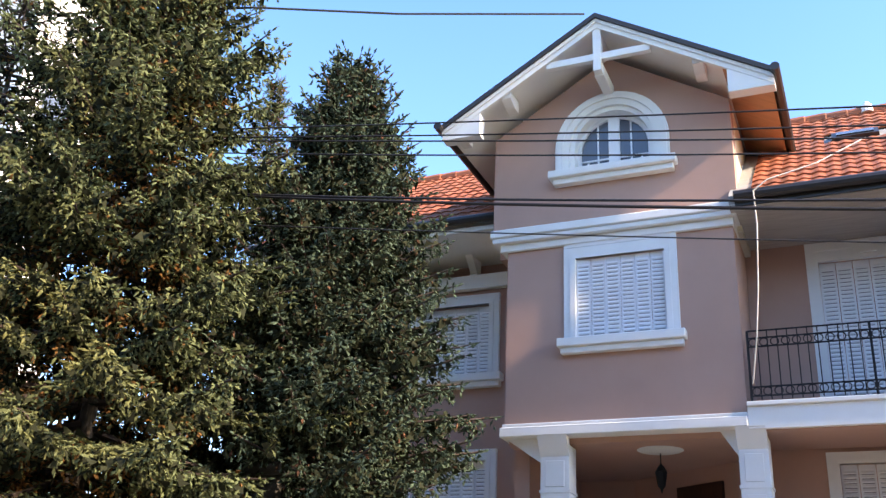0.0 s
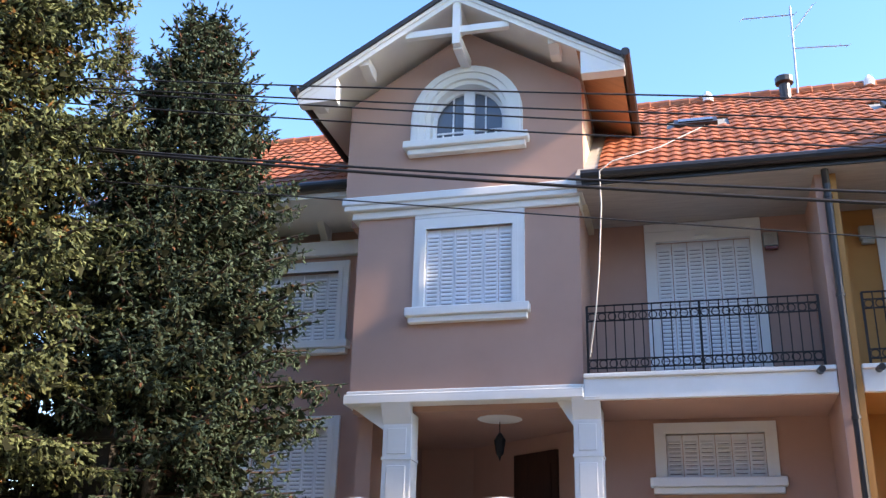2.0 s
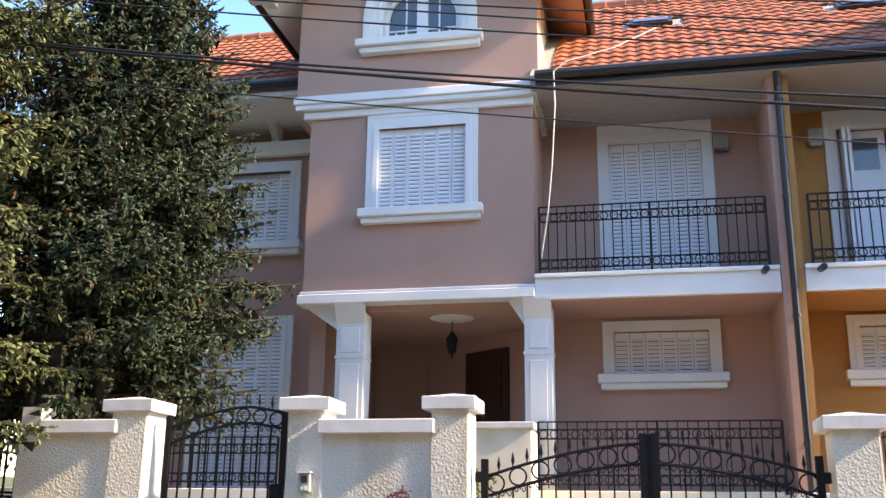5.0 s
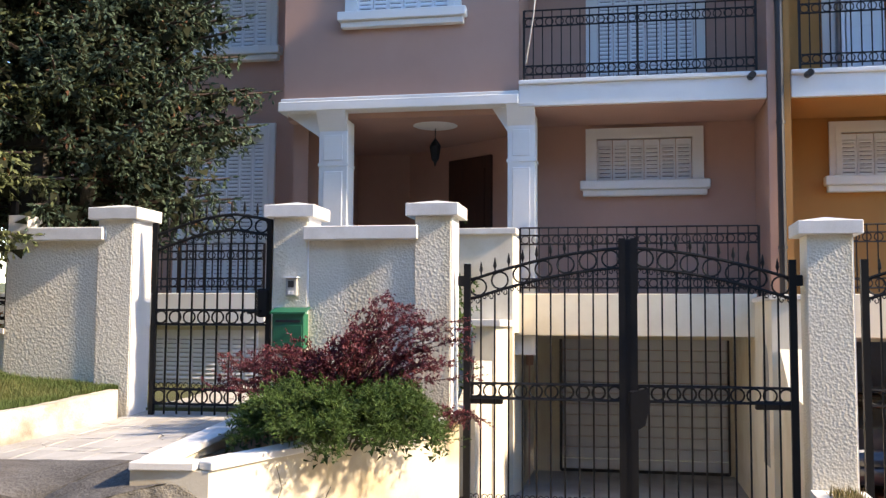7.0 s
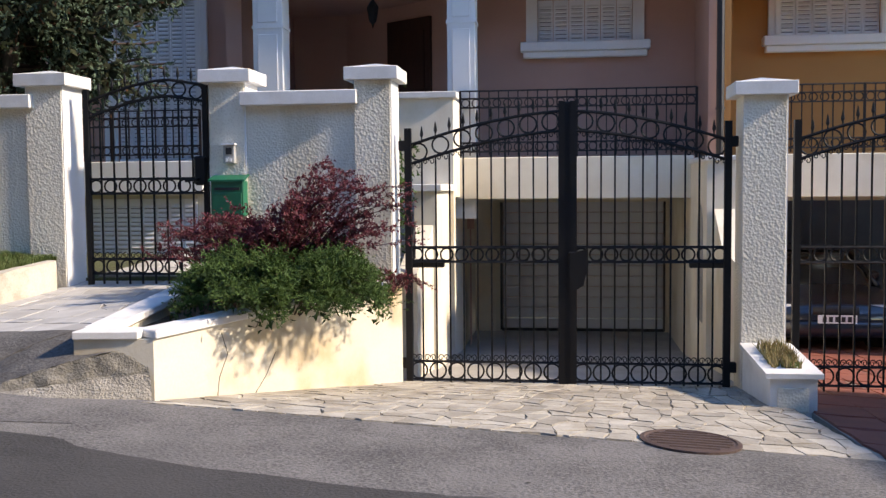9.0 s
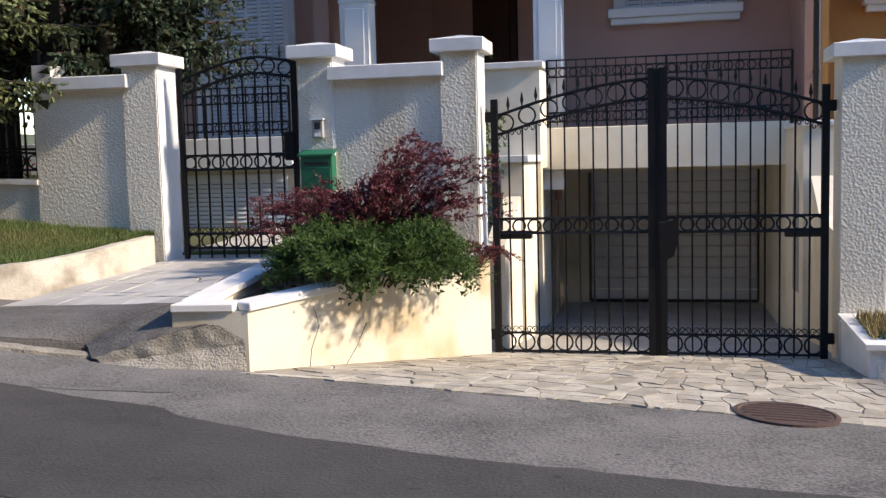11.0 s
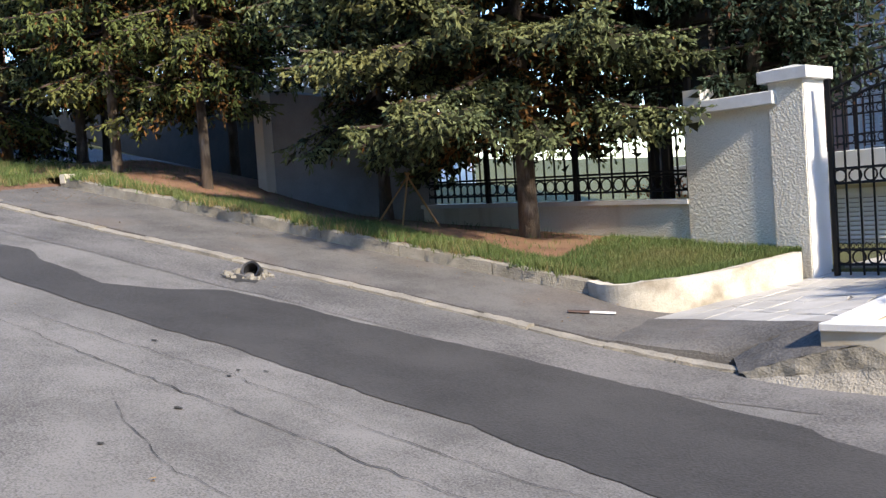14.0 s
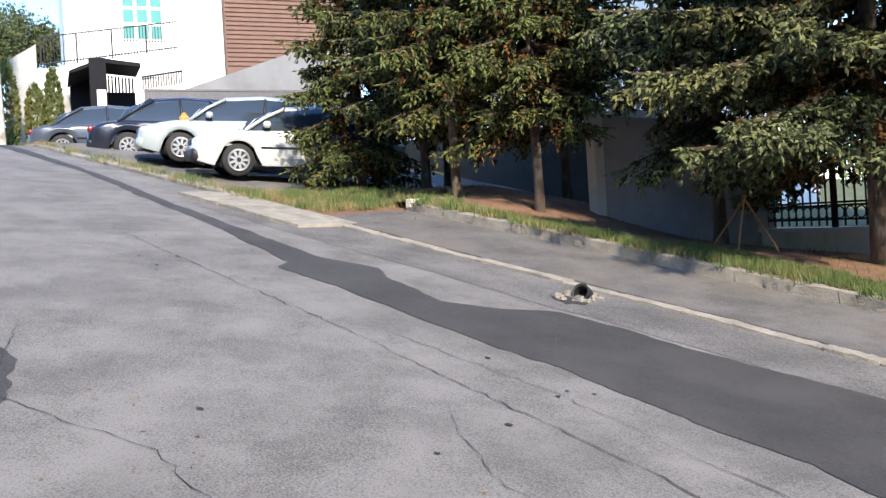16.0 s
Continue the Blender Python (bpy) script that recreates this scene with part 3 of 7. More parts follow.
# ---- paved path, planter, drive ----
def paved(name, f, nu, nv, mat, label, thick=0.05, gap=0.012, jit=0.32, seed=1, lift=0.012, category="paving", skip=None):
    """Irregular flat stones on the surface f(u, v), each of its own, over a mortar bed."""
    r = random.Random(seed)
    base = part(name, sheet(lambda u, v: f(u, v) - Vector((0, 0, 0.008)), 24, 24, 0.12), MORTAR)
    tagged(base, label, category, "", "structure")
    node = {}
    for i in range(nu + 1):
        for j in range(nv + 1):
            a = i + (r.uniform(-jit, jit) if 0 < i < nu else 0)
            b = j + (r.uniform(-jit, jit) if 0 < j < nv else 0)
            node[i, j] = (a / nu, b / nv)
    for i in range(nu):
        for j in range(nv):
            if skip and skip((i + .5) / nu, (j + .5) / nv):
                continue
            q = [node[i, j], node[i + 1, j], node[i + 1, j + 1], node[i, j + 1]]
            pts = []
            for k in range(4):
                pts.append(q[k])
                n = q[(k + 1) % 4]
                pts.append(((q[k][0] + n[0]) / 2 + r.uniform(-.1, .1) / nu, (q[k][1] + n[1]) / 2 + r.uniform(-.1, .1) / nv))
            c = Vector((sum(p[0] for p in pts) / 8, sum(p[1] for p in pts) / 8))
            cen = f(c.x, c.y)
            up = lift * r.uniform(0.3, 1.0)
            outer, inner = [], []
            for p in pts:
                w = f(min(max(p[0], 0), 1), min(max(p[1], 0), 1))
                d = (cen - w)
                d.z = 0
                d = d.normalized() * gap * r.uniform(0.5, 1.8)
                outer.append(w + d + Vector((0, 0, -0.01)))
                inner.append(w + d * 1.9 + Vector((0, 0, up)))
            bm = bmesh.new()
            o = [bm.verts.new(p) for p in outer]
            n_ = [bm.verts.new(p) for p in inner]
            bm.faces.new(n_)
            for k in range(8):
                bm.faces.new((o[k], o[(k + 1) % 8], n_[(k + 1) % 8], n_[k]))
            part("stone", bm, mat, base)
    return base


PG = 9.40           # line of the gates
path_a, path_b = Vector((-4.95, 9.75, 0.69)), Vector((-3.5, 9.75, 0.69))
paved("garden_path", lambda u, v: blend(A1 + Vector((-0.02, 0.25, 0.0)), PC + Vector((0.04, 0.02, 0.0)), path_a, path_b, u, v), 7, 9, FLAG,
      "pale irregular flagstone path to the small gate", gap=0.003, lift=0.003, seed=4)

# planter: a low wall with a level coping, filled with soil
PT = 0.60
pl_out = [Vector(p) for p in ((-3.50, 6.56, 0), (-2.93, 6.62, 0), (-1.56, 9.15, 0), (-1.62, 9.28, 0), (-3.50, 9.22, 0))]
planter = thing("planter", "low stained cream planter wall with smooth coping", "planter", (-2.6, 7.8, -0.3))


def planter_wall(a, b, inward, z_low, thick=0.14, top=PT, top_b=None):
    top_b = top if top_b is None else top_b
    bm = bmesh.new()
    d = Vector(inward) * thick
    lo = [a, b, b + d, a + d]
    vs = [bm.verts.new((p.x, p.y, z_low)) for p in lo] + [bm.verts.new((p.x, p.y, t)) for p, t in zip(lo, (top, top_b, top_b, top))]
    for q in ((0, 1, 2, 3), (4, 5, 6, 7), (0, 1, 5, 4), (1, 2, 6, 5), (2, 3, 7, 6), (3, 0, 4, 7)):
        bm.faces.new([vs[k] for k in q])
    return bm


fn = Vector((-0.88, 0.476, 0))
part("front_wall", planter_wall(pl_out[1], pl_out[2], fn, -0.55, 0.16, PT - 0.05, PT + 0.10), PLANTER, planter, "sunlit cream plaster with stains")
part("end_wall", planter_wall(pl_out[0], pl_out[1], Vector((0, 1, 0)), -0.2, 0.16, PT - 0.05), PLANTER, planter)
part("side_wall", planter_wall(pl_out[4], pl_out[0] + Vector((0, 0.16, 0)), Vector((1, 0, 0)), 0.1, 0.16, PT + 0.16, PT - 0.05), CREAM, planter)


def coping(a, b, inward, width, za, zb, over=0.03, h=0.06):
    bm = bmesh.new()
    o = Vector(inward)
    lo = [a - o * over, b - o * over, b + o * width, a + o * width]
    zs = (za, zb, zb, za)
    vs = [bm.verts.new((p.x, p.y, z)) for p, z in zip(lo, zs)] + [bm.verts.new((p.x, p.y, z + h)) for p, z in zip(lo, zs)]
    for q in ((0, 1, 2, 3), (4, 5, 6, 7), (0, 1, 5, 4), (1, 2, 6, 5), (2, 3, 7, 6), (3, 0, 4, 7)):
        bm.faces.new([vs[k] for k in q])
    bmesh.ops.bevel(bm, geom=list(bm.edges), offset=0.008, segments=1, affect="EDGES")
    return bm


part("front_coping", coping(pl_out[1], pl_out[2], fn, 0.20, PT - 0.048, PT + 0.102), CAP, planter)
part("end_coping", coping(pl_out[0], pl_out[1] - Vector((0.1, 0, 0)), Vector((0, 1, 0)), 0.20, PT - 0.049, PT - 0.049), CAP, planter)
part("side_coping", coping(pl_out[4], pl_out[0] + Vector((0, 0.2, 0)), Vector((1, 0, 0)), 0.2, PT + 0.162, PT - 0.047), CAP, planter)
for pts in ([(0.22, 0.52), (0.24, 0.35), (0.21, 0.18), (0.20, 0.0)], [(0.42, 0.30), (0.38, 0.12), (0.30, -0.12)]):
    line = [pl_out[1].lerp(pl_out[2], a) - fn * 0.002 + Vector((0, 0, z)) for a, z in pts]
    part("crack", tube(line, 0.0025, sides=4), CRACK, planter)
soil = bmesh.new()
soil.faces.new([soil.verts.new((p.x + a, p.y + b, z)) for p, (a, b, z) in zip(pl_out, ((.1, .1, .5), (0, .1, .5), (-.1, -.05, .6), (0, -.02, .62), (.1, -.02, .62)))])
part("soil", soil, SOIL, planter)

GATE_Z = -0.29
paved("drive_apron", lambda u, v: blend(Vector((-2.95, 6.42, road_z(-2.95, 6.42) + 0.004)), Vector((2.0, 6.36, road_z(2.0, 6.36) + 0.004)), Vector((1.75, 9.5, GATE_Z)), Vector((-1.5, 9.5, GATE_Z)), u, v),
      28, 15, RAGSTONE, "rough pale ragstone paving before the drive gate", gap=0.0035, lift=0.009, jit=0.44, seed=8)
structure("drive", sheet(lambda u, v: Vector((-1.75 + 3.7 * u, 9.45 + 7.2 * v, GATE_Z - 0.01 - 0.42 * min(v * 1.6, 1))), 10, 20, 0.1), CONCRETE, "grey concrete drive sloping to the garage", "drive")
# red tiled drive of the neighbour
paved("neighbour_drive", lambda u, v: blend(Vector((2.0, 6.36, road_z(2.0, 6.36))), Vector((6.5, 6.0, road_z(6.5, 6.0))), Vector((5.5, 16.0, -0.75)), Vector((1.98, 16.0, -0.72)), u, v),
      9, 16, REDTILE, "red clay tiled drive", gap=0.01, jit=0.05, lift=0.008, seed=12)
manhole = thing("manhole_cover", "round rusty cast iron manhole cover", "manhole", (0.80, 6.5, road_z(0.8, 6.5)))
bm = lathe([(0.33, -0.02), (0.33, 0.008), (0.30, 0.012), (0.29, 0.006), (0.02, 0.008)], sides=28)
for v in bm.verts:
    v.co += Vector((0.80, 6.5, 0)) 
    v.co.z += road_z(v.co.x, v.co.y) + 0.012
part("lid", bm, MANHOLE, manhole)
for k in range(7):
    y = 6.28 + 0.075 * k
    h = math.sqrt(max(0.27 ** 2 - (y - 6.5) ** 2, 0.001))
    part("rib", tube([(0.8 - h, y, road_z(0.8 - h, y) + 0.02), (0.8 + h, y, road_z(0.8 + h, y) + 0.02)], 0.009, sides=4), MANHOLE, manhole)


# ---- garden wall, pillars ----
def pillar(label, x0, x1, z0, z1, cap_z, y0=9.25, y1=9.65, over=0.072, cap_h=0.155):
    p = thing("gate_pillar", label, "pillar", ((x0 + x1) / 2, (y0 + y1) / 2, z0), "pillars of the garden wall")
    part("shaft", a_box(x0 + 0.012, x1 - 0.012, y0, y1 - 0.012, z0, cap_z, bevel=0.004), STUCCO, p)
    part("edge_band", a_box(x1 - 0.02, x1, y0 + 0.006, y1, z0, cap_z - 0.001), WHITE, p, "smooth white plaster side")
    bm = a_box(x0 - over, x1 + over, y0 - over, y1 + over, cap_z, cap_z + cap_h * 0.8, bevel=0.006)
    part("cap", bm, CAP, p, "weathered white concrete cap")
    cx, cy, t = (x0 + x1) / 2, (y0 + y1) / 2, cap_z + cap_h * 0.8
    a, b = (x1 - x0) / 2 + over - 0.01, (y1 - y0) / 2 + over - 0.01
    bm = bmesh.new()
    vs = [bm.verts.new((cx + i * a, cy + j * b, t - 0.003)) for i, j in ((-1, -1), (1, -1), (1, 1), (-1, 1))]
    top = bm.verts.new((cx, cy, t + 0.055))
    for k in range(4):
        bm.faces.new((vs[k], vs[(k + 1) % 4], top))
    bm.faces.new(vs[::-1])
    part("cap_top", bm, CAP, p)
    return p


pillar("rough cream stucco gate pillar with white cap", -5.38, -4.975, 0.55, 0, 2.655)
pillar("rough cream stucco gate pillar beside the letter box", -3.475, -3.10, 0.5, 0, 2.65)
pillar("rough cream stucco pillar at the drive gate", -2.035, -1.66, -0.45, 0, 2.645)
pillar("tall cream stucco pillar between two drives", 1.575, 1.985, -0.45, 0, 2.43)
tall = thing("tall_pier", "tall grey stone pier with a flat cap", "pillar", (-6.2, 10, 1))
# the pier's shade is put into its stone colour
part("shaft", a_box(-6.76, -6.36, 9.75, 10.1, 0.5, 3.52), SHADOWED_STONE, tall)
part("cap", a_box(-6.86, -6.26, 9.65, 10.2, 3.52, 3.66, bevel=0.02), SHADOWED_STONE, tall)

gw = thing("garden_wall", "rough cream stucco garden wall with stains", "wall", (-2.5, 9.4, 0.5), kind="structure")
part("panel", a_box(-3.11, -2.02, 9.275, 9.55, 0.3, 2.42), STUCCO, gw)
part("coping", a_box(-3.135, -1.985, 9.17, 9.66, 2.42, 2.555, bevel=0.008), CAP, gw, "weathered white concrete coping")
part("panel", a_box(-6.42, -5.37, 9.275, 9.55, 0.55, 2.44), STUCCO, gw)
part("coping", a_box(-6.13, -5.28, 9.17, 9.66, 2.44, 2.575, bevel=0.008), CAP, gw, "weathered white concrete coping")
part("block", a_box(-6.42, -6.2, 9.275, 9.55, 2.45, 2.72), CAP, gw)
bm = bmesh.new()
prism([(-6.42, 9.30, 0.6), (-6.42, 9.30, 1.47), (-11.05, 9.30, 1.62), (-11.05, 9.30, 0.6)], (0, 0.22, 0), bm)
part("low_panel", bm, STUCCO, gw)
part("low_coping", prism([(-6.425, 9.26, 1.472), (-6.425, 9.26, 1.525), (-11.05, 9.26, 1.675), (-11.05, 9.26, 1.622)], (0, 0.30, 0)), CAP, gw)
# plastered wall that comes forward up the street
nb = thing("neighbour_wall", "plain white plastered garden wall greyed for shade", "wall", (-12, 8.6, 1.4), kind="structure")
# grey concrete colour stands in for shade on the white plaster
part("panel", prism([(-11.05, 9.25, 0.9), (-13.2, 7.85, 1.5), (-13.2, 7.85, 3.62), (-11.05, 9.25, 3.14)], (0.1, 0.25, 0)), CONCRETE, nb)
part("return_panel", prism([(-13.2, 7.85, 1.5), (-13.25, 10.15, 1.3), (-13.25, 10.15, 3.7), (-13.2, 7.85, 3.62)], (0.25, 0, 0)), CREAM, nb)


# ---- ironwork ----
def ring_mesh(radius, thick, mat):
    return mesh_of("ring", tube([(radius * math.cos(a * math.tau / 14), 0, radius * math.sin(a * math.tau / 14)) for a in range(14)], thick, sides=5, closed=True), mat)


def scroll_mesh(size, thick, mat):
    pts = []
    for k in range(15):
        a = k / 14 * math.tau * 1.15
        r = size * (0.5 - 0.36 * k / 14)
        pts.append((size * 0.5 - r * math.cos(a), 0, r * math.sin(a)))
    return mesh_of("scroll", tube(pts, thick, sides=4), mat)


def finial_mesh(h, mat):
    return mesh_of("finial", lathe([(0.006, 0), (0.008, h * .25), (0.017, h * .38), (0.017, h * .48), (0.004, h)], sides=6), mat)


def bar(name, a, b, r, parent, mat=None):
    a, b = Vector(a), Vector(b)
    d = (b - a)
    if abs(d.z) > 0.9 * d.length:
        return part(name, a_box(a.x - r, a.x + r, a.y - r, a.y + r, min(a.z, b.z), max(a.z, b.z)), mat or IRON, parent)
    return part(name, tube([a, b], r, sides=4), mat or IRON, parent)


def leaf_gate(parent, x0, x1, y, z0, side_top, crest, rows, n, crest_at=1.0, rise_l=None, post=0.03, ring_top=0.17, arch=None):
    """One gate leaf from x0 to x1. rows: pairs of rails with rings between them. arch(x): height of the upper rail."""
    w = x1 - x0
    bar("stile", (x0, y, z0), (x0, y, side_top[0]), post, parent)
    bar("stile", (x1, y, z0), (x1, y, side_top[1]), post, parent)
    for lo, hi in rows:
        bar("rail", (x0, y, lo), (x1, y, lo), 0.014, parent)
        bar("rail", (x0, y, hi), (x1, y, hi), 0.014, parent)
        r = (hi - lo) / 2 - 0.01
        k = max(2, round(w / (2 * r + 0.028)))
        me = ring_mesh(r, 0.0095, IRON)
        for i in range(k):
            shared("ring", me, Matrix.Translation((x0 + w * (i + 0.5) / k, y, (lo + hi) / 2)), parent)
    seg = 14
    gap = ring_top
    part("arch_rail", tube([(x0 + w * i / seg, y, arch(x0 + w * i / seg)) for i in range(seg + 1)], 0.015, sides=5), IRON, parent)
    part("arch_rail", tube([(x0 + w * i / seg, y, arch(x0 + w * i / seg) - gap) for i in range(seg + 1)], 0.015, sides=5), IRON, parent)
    me = ring_mesh(gap / 2 - 0.012, 0.0095, IRON)
    k = max(2, round(w / (gap + 0.012)))
    for i in range(k):
        x = x0 + w * (i + 0.5) / k
        shared("ring", me, Matrix.Translation((x, y, arch(x) - gap / 2)), parent)
    fm, sm = finial_mesh(0.14, IRON), scroll_mesh(0.075, 0.006, IRON)
    for i in range(1, n):
        x = x0 + w * i / n
        top = arch(x) - gap
        part("bar", a_box(x - 0.008, x + 0.008, y - 0.008, y + 0.008, z0 + 0.02, top), IRON, parent)
        shared("finial", fm, Matrix.Translation((x, y, arch(x) + 0.005)), parent)
    for i in range(n):
        x = x0 + w * (i + 0.5) / n
        for sgn in (1, -1):
            shared("scroll", sm, Matrix.Translation((x, y, arch(x) - gap - 0.03)) @ Matrix.Diagonal((sgn * 0.8, 1, 1, 1)), parent)
            shared("scroll", sm, Matrix.Translation((x, y, rows[-1][1] + 0.035)) @ Matrix.Diagonal((sgn * 0.8, 1, 1, 1)), parent)


def zg(q):
    return EYE + q * PG


gate = thing("drive_gate", "black wrought iron double drive gate, closed", "gate", (0, PG, GATE_Z))
GX0, GX1 = -1.53, 1.48
rows = [(zg(-0.0745), zg(-0.0595)), (zg(-0.197), zg(-0.178))]


def gate_arch(x):
    t = min(abs(x) / 1.5, 1)
    return 2.33 - 0.30 * t ** 1.7


leaf_gate(gate, GX0, -0.055, PG, zg(-0.205), (zg(0.0626), zg(0.0875)), 0, rows, 11, post=0.032, ring_top=0.185, arch=gate_arch)
leaf_gate(gate, 0.055, GX1, PG, zg(-0.205), (zg(0.0875), zg(0.0652)), 0, rows, 11, post=0.032, ring_top=0.185, arch=gate_arch)
part("meeting_plate", a_box(-0.06, 0.06, PG - 0.025, PG + 0.02, zg(-0.208), zg(0.087), bevel=0.01), IRON, gate)
part("lock_box", a_box(0.0, 0.16, PG - 0.05, PG + 0.05, 0.75, 1.0, bevel=0.015), IRON, gate)
part("lock_guard", prism([(0.02, PG - 0.06, 0.6), (0.15, PG - 0.06, 0.68), (0.2, PG - 0.06, 0.9), (0.17, PG - 0.06, 1.02), (0.02, PG - 0.06, 0.98)], (0, 0.05, 0)), IRON, gate)
for x, d in ((GX0, 1), (GX1, -1)):
    part("opener_arm", a_box(min(x, x + d * 0.34), max(x, x + d * 0.34), PG + 0.03, PG + 0.10, 0.84, 0.92, bevel=0.01), DARKPLASTIC, gate)
    for z in (zg(0.045), zg(-0.18)):
        part("hinge", a_box(x - d * 0.09, x, PG - 0.03, PG + 0.03, z - 0.05, z + 0.05, bevel=0.008), IRON, gate)

small_gate = thing("garden_gate", "black wrought iron garden gate with arched top", "gate", (-4.18, PG, 0.66))
HX0, HX1 = -4.80, -3.56


def small_arch(x):
    t = (x - HX0) / (HX1 - HX0)
    return 2.50 + 0.21 * math.sin(min(t * 1.35, 1) * math.pi / 2) - 0.06 * max(t - 0.7, 0) / 0.3


leaf_gate(small_gate, HX0, HX1, PG, zg(-0.101), (2.63, 2.70), 0, [(1.585, 1.73), (0.775, 0.925)], 9, post=0.024, ring_top=0.16, arch=small_arch)
part("lock_box", a_box(HX1 - 0.11, HX1 + 0.02, PG - 0.06, PG + 0.04, 1.66, 1.95, bevel=0.02), IRON, small_gate)
part("handle", tube([(HX1 - 0.06, PG - 0.06, 1.72), (HX1 - 0.06, PG - 0.13, 1.72), (HX1 - 0.17, PG - 0.13, 1.70)], 0.014), IRON, small_gate)
# gate of the neighbour, cut by the picture's edge
ngate = thing("neighbour_gate", "black wrought iron drive gate of the neighbouring house", "gate", (3.5, PG, GATE_Z))
leaf_gate(ngate, 2.10, 3.55, PG, zg(-0.205), (zg(0.0652), zg(0.0875)), 0, rows, 11, post=0.032, ring_top=0.185, arch=lambda x: gate_arch(x - 3.6))
leaf_gate(ngate, 3.65, 5.10, PG, zg(-0.205), (zg(0.0875), zg(0.0652)), 0, rows, 11, post=0.032, ring_top=0.185, arch=lambda x: gate_arch(x - 3.6))


def railing(name, label, x0, x1, y, z0, z1, n, mat=RUSTIRON, back=0.0, top_gap=0.05, ring=0.12):
    """A balcony railing with a row of rings above and below."""
    p = thing(name, label, "railing", ((x0 + x1) / 2, y, z0), "house railings")
    h = z1 - z0
    levels = [z0 + 0.06, z0 + 0.06 + ring, z1 - top_gap - ring - 0.05, z1 - top_gap - 0.05, z1]
    for z in levels:
        bar("rail", (x0, y, z), (x1, y, z), 0.011, p, mat)
    me = ring_mesh(ring / 2 - 0.008, 0.008, mat)
    k = round((x1 - x0) / (ring + 0.02))
    for z in (levels[0] + ring / 2, levels[2] + ring / 2):
        for i in range(k):
            shared("ring", me, Matrix.Translation((x0 + (x1 - x0) * (i + .5) / k, y, z)), p)
    for i in range(n + 1):
        x = x0 + (x1 - x0) * i / n
        big = i in (0, n // 2, n)
        part("post" if big else "bar", a_box(x - (0.016 if big else 0.007), x + (0.016 if big else 0.007), y - 0.01, y + 0.01, z0 - (0.05 if big else -0.01), z1), mat, p)
    return p


# fence on the low wall
fence = thing("fence", "black wrought iron fence on a low wall", "fence", (-8.7, 9.4, 1.55))


def fence_z(x):
    return 1.525 + 0.0325 * (-6.42 - x)


FX = [-6.44, -8.15, -9.75, -11.0]
me_f = ring_mesh(0.075, 0.010, IRON)
for a, b in zip(FX, FX[1:]):
    for up in (0.10, 0.28, 0.32, 1.30):
        bar("rail", (a, 9.4, fence_z(a) + up), (b, 9.4, fence_z(b) + up), 0.014, fence)
    k = 9
    for i in range(k):
        x = a + (b - a) * (i + .5) / k
        shared("ring", me_f, Matrix.Translation((x, 9.4, fence_z(x) + 0.19)), fence)
    for i in range(k + 1):
        x = a + (b - a) * i / k
        t = 0.030 if i == 0 else 0.009
        part("post" if i == 0 else "bar", a_box(x - t, x + t, 9.4 - t, 9.4 + t, fence_z(x) + (0.02 if i else -0.02), fence_z(x) + 1.36), IRON, fence)
for x in (-7.05, -7.25):
    part("post", a_box(x - 0.05, x + 0.05, 9.75, 9.85, 0.7, fence_z(x) + 1.3), IRON, fence)

# ---- the house ----
YF, YR = 13.05, 14.35
BX0, BX1 = -4.78, -1.43
CX = (BX0 + BX1) / 2 - 0.04
FL = EYE + 0.2533 * 13.0          # balcony floor, 4.89
TER = EYE + 0.032 * 13.0          # terrace top, 2.02
SOF = EYE + 0.2305 * 13.0         # underside of the bay
PX = 1.93                         # line between the two houses


def zh(q, y=13.0):
    return EYE + q * y


def roller(parent_label, x0, x1, z0, z1, y, columns=6, group="shutters"):
    """A folding shutter of narrow louvred panels."""
    p = thing("shutter", parent_label, "shutter", ((x0 + x1) / 2, y, z0), group)
    w = (x1 - x0) / columns
    bm = bmesh.new()
    box(bm, 0.004, w - 0.004, 0, 0.03, 0, z1 - z0)
    me_panel = mesh_of("panel", bm, PVC)
    bm = bmesh.new()
    n = max(4, int((z1 - z0 - 0.12) / 0.062))
    for k in range(n):
        z = 0.07 + (z1 - z0 - 0.14) * k / n
        vs = [bm.verts.new(c) for c in ((w * .14, -0.001, z), (w * .86, -0.001, z), (w * .86, -0.016, z + 0.020), (w * .14, -0.016, z + 0.020), (w * .14, 0.0, z + 0.05), (w * .86, 0.0, z + 0.05))]
        bm.faces.new((vs[0], vs[1], vs[2], vs[3]))
        bm.faces.new((vs[3], vs[2], vs[5], vs[4]))
    me_l = mesh_of("louvre_grille", bm, PVC)
    # flat grey strips paint the shade in the slots between louvres
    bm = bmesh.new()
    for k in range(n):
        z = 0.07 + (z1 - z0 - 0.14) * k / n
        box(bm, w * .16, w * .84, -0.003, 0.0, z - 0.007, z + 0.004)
    me_s = mesh_of("slot_shade", bm, SLOT_SHADE)
    for i in range(columns):
        m = Matrix.Translation((x0 + w * i, y + 0.006 * (i % 2), z0))
        pa = shared("panel", me_panel, m, p)
        shared("louvre_grille", me_l, m, pa)
        shared("slot_shade", me_s, m, pa)
    return p


SLOT_SHADE = material("painted slot shade", (0.20, 0.20, 0.21), 0.9, None, 4, 60, 0)


